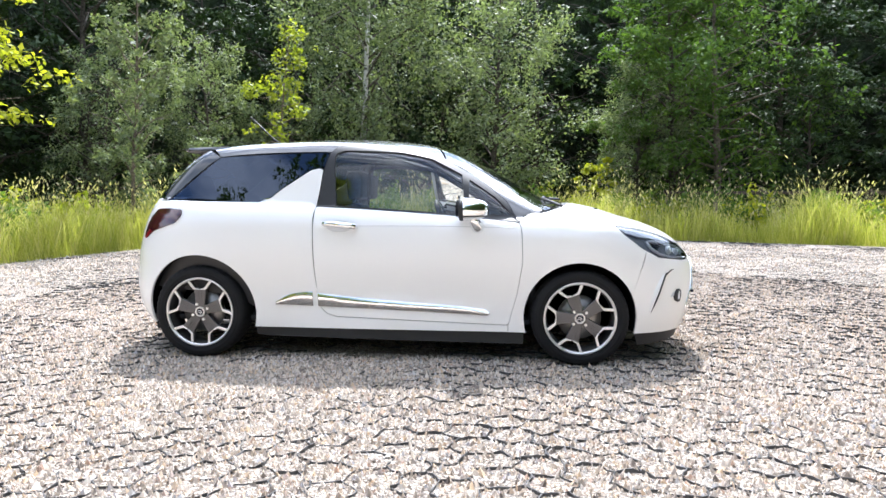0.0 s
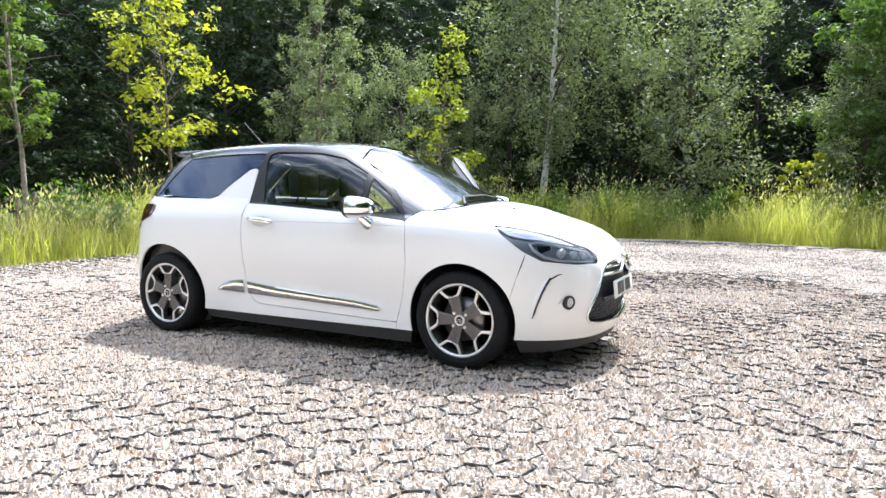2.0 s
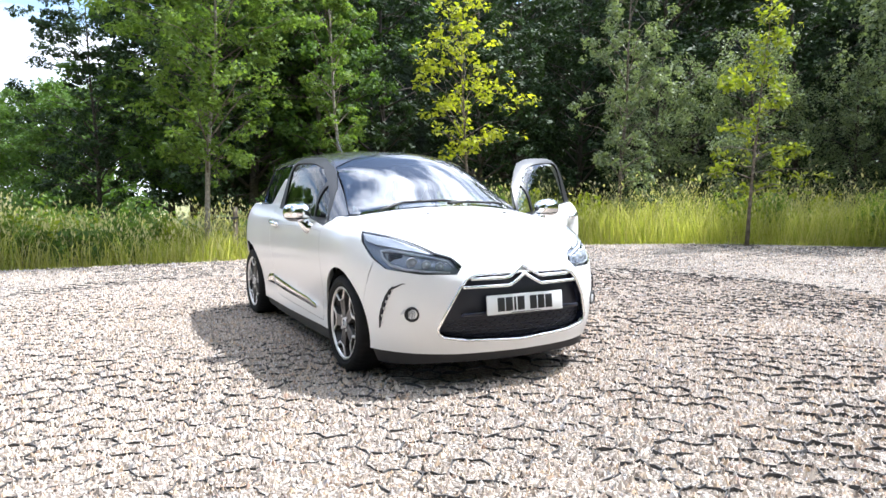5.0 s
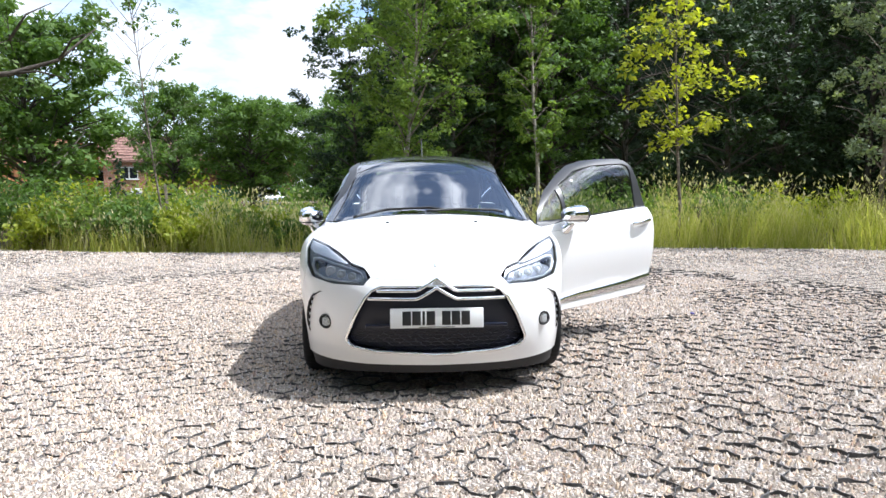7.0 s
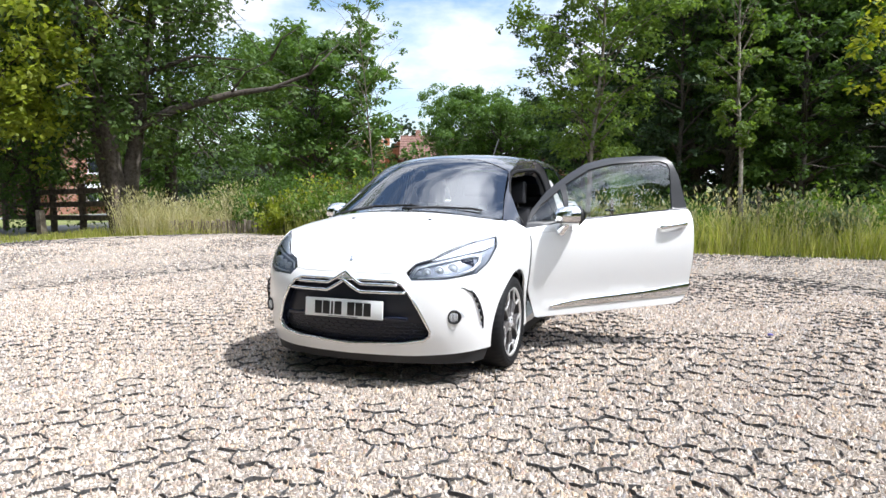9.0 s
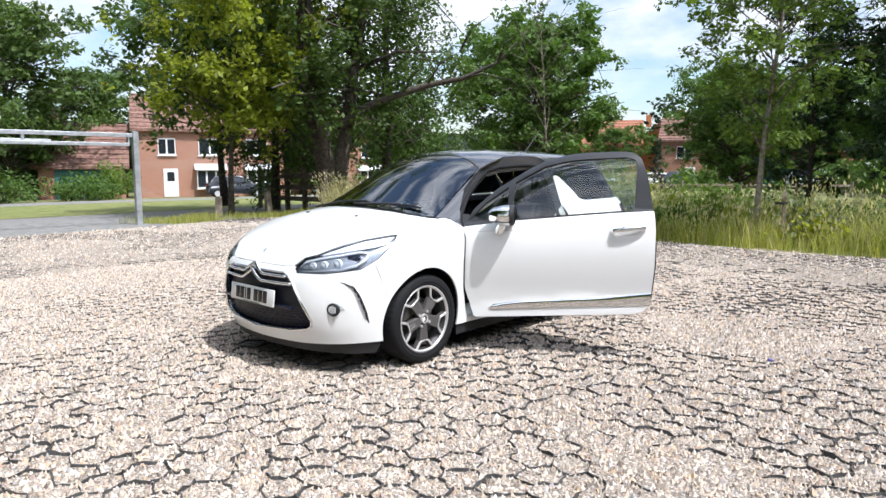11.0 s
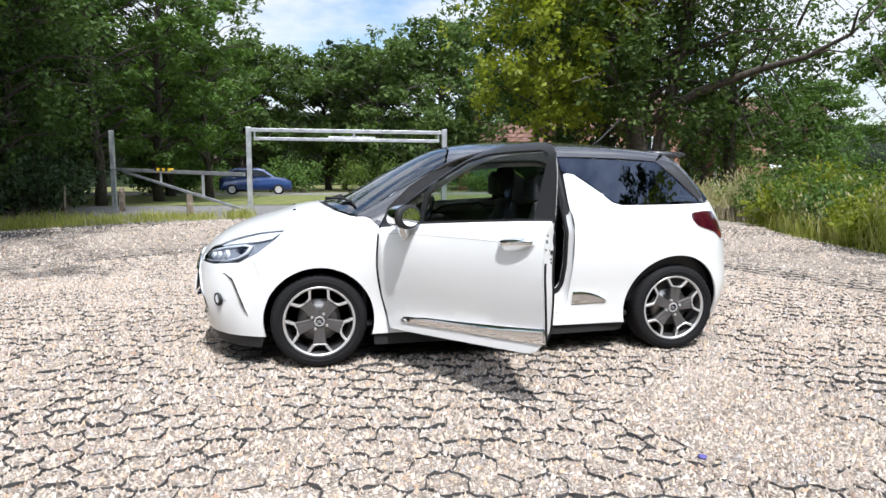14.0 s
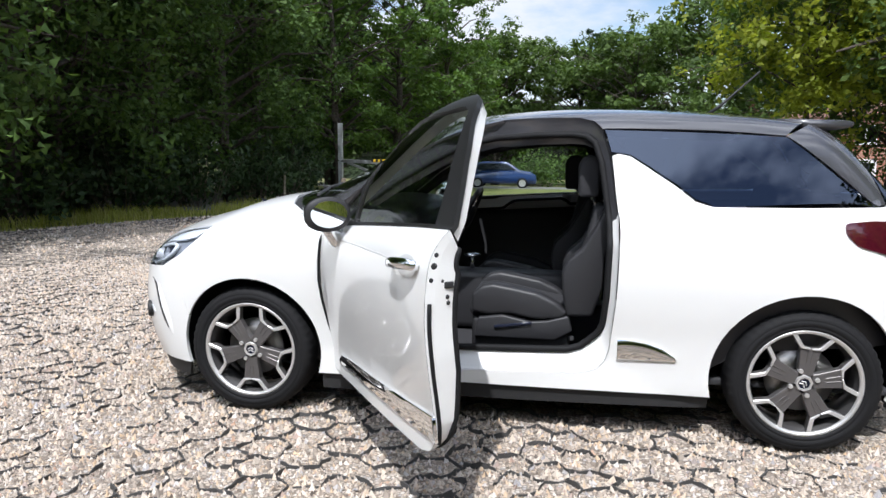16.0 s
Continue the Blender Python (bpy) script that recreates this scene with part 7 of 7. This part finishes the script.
house(facing(-21.8, -44.6, -24), 10.5, 8, 4.9, 7.6, brick, tile_brown, [("door", 3.0, .05, 1.0, 2.05), ("bay", .2, .65, 2.0, 1.35), ("bay", -3.4, .65, 2.0, 1.35), ("window", .2, 3.1, 1.6, 1.2), ("window", -3.2, 3.1, 1.6, 1.2), ("window", 3.2, 3.1, 1.2, 1.2)], "two-storey brick house with white bay windows and brown tiled roof")
house(facing(-34, -43.5, -30), 9, 8, 4.9, 7.6, brick, tile_brown, [("door", 2.8, .05, 1.0, 2.05), ("bay", -1.8, .65, 2.0, 1.35), ("window", -1.8, 3.1, 1.6, 1.2), ("window", 2.4, 3.1, 1.2, 1.2)], "two-storey brick house half hidden by trees")
house(facing(-66, -25.5, -68), 9, 8, 4.8, 7.4, brick, tile_brown, [("window", -2.2, 3.0, 1.6, 1.2), ("window", 2.2, 3.0, 1.6, 1.2), ("window", -2.2, .8, 1.6, 1.2), ("door", 1.6, .05, 1.0, 2.05)], "brown-brick two-storey house across the far road")
house(facing(-70, -32.0, -68), 7, 8, 4.8, 7.6, brick_orange, tile_red, [("window", 0, 3.0, 1.6, 1.2)], "orange-brick gabled house across the far road", True)
house(facing(-63, -36, -62), 8, 8, 4.8, 7.4, brick_orange, tile_red, [("window", -1.8, 3.0, 1.6, 1.2), ("window", 1.8, .8, 1.6, 1.2)], "orange-brick house with a red tiled roof")
house(facing(-60, -15.2, -80), 9, 6, 2.3, 4.3, brick, tile_red, [("garage", -2.2, 0, 2.6, 2.0), ("garage", 1.6, 0, 2.6, 2.0)], "low brick garage block with a red tiled roof")

# ---- parked cars far off ----
def parked_car(m, paint, label, length=3.95, tall=1.48):
    c = thing("car", m, label, "car", "cars parked far off")
    l, h = length / 2, tall
    prof = [(-l, .30), (-l, .75), (-l + .08, .98), (-l + .35, 1.0), (-l + .62, h - .06), (-l + .95, h), (.1, h), (.45, h - .07), (1.0, 1.0), (l - .35, .90), (l - .05, .72), (l, .45), (l - .05, .26), (-l + .05, .26)]
    bm = bmesh.new()
    prism(bm, prof, -.84, .84)
    bmesh.ops.bevel(bm, geom=[e for e in bm.edges if abs(e.verts[0].co.y - e.verts[1].co.y) < .01], offset=.09, segments=3, affect="EDGES")
    for v in bm.verts:
        if v.co.z > 1.0:
            v.co.y *= 1 - .36 * (v.co.z - 1.0)
    part("body", bm, paint, c)
    side = [(-l + .55, 1.02), (-l + .80, h - .10), (.05, h - .10), (.38, h - .16), (.85, 1.02)]
    for s in (-1, 1):
        bm = bmesh.new()
        prism(bm, side, s * .80, s * .815)
        for v in bm.verts:
            v.co.y *= 1 - .36 * (v.co.z - 1.0)
            v.co.y += s * .032
        part("side_window", bm, pane_dark, c, smooth=False)
        for x in (-l + .68, l - .75):
            w = new("wheel")
            w.parent = c
            w.matrix_basis = pose(x, s * .77, .30)
            part("tyre", lathe(bmesh.new(), [(.19, -.09), (.28, -.10), (.30, -.05), (.30, .05), (.28, .10), (.19, .09)], 24), rubber, w)
            part("rim", lathe(bmesh.new(), [(.0, s * .085), (.12, s * .075), (.20, s * .085)], 16), alloy_silver, w)
        part("lamp", boxed(-l - .01, -l + .10, s * .72 - .08, s * .72 + .08, .78, .95, .02), lens_red, c)
    part("windscreen", boxed(-.02, .0, -.62, .62, -.34, .34, m=pose(.73, 0, 1.20, 0, -52, 0)), pane_dark, c, smooth=False)
    return c


blue_paint = material("blue_paint", (.012, .035, .12), .3, Coat_Weight=.8)
silver_paint = material("silver_paint", (.45, .46, .48), .3, .5, Coat_Weight=.6)
dark_paint = material("dark_paint", (.02, .022, .026), .3, Coat_Weight=.7)
parked_car(facing(3.7, -36.0, 180), blue_paint, "blue hatchback on the residential road")
parked_car(facing(-20.2, -38.6, 156), dark_paint, "dark car parked before the brick house")
parked_car(facing(-55.0, -25.0, 120), paint_white, "white car parked by the far houses")
parked_car(facing(-52.0, -21.5, 115), dark_paint, "dark car parked by the far houses")
parked_car(facing(-50.5, -11.0, 100), silver_paint, "silver car parked by the garages")
parked_car(facing(-60.0, -28.5, 120), silver_paint, "silver car parked by the far houses")
sign = thing("low_sign", pose(-34.5, -18.6, float(ground_z(-34.5, -18.6))), "low white board on two posts", "sign")
part("board", boxed(-.7, .7, -.02, .02, .75, .95, .01), upvc, sign, smooth=False, m=pose(0, 0, 0, 0, 0, -60))
for s in (-.5, .5):
    part("leg", boxed(s - .04, s + .04, -.03, .03, -.3, .75), timber, sign, smooth=False, m=pose(0, 0, 0, 0, 0, -60))
# a scrap of blue litter on the stones
scrap = bmesh.new()
bmesh.ops.create_icosphere(scrap, subdivisions=2, radius=.022)
for v in scrap.verts:
    v.co += Vector(noise.noise_vector(v.co * 40)) * .008
    v.co.z = v.co.z * .5 + .008
tagged(part("litter", scrap, material("blue_litter", (.10, .09, .30), .6), m=pose(-.42, 2.5, 0)), "crumpled scrap of blue-violet litter on the stones", "litter")
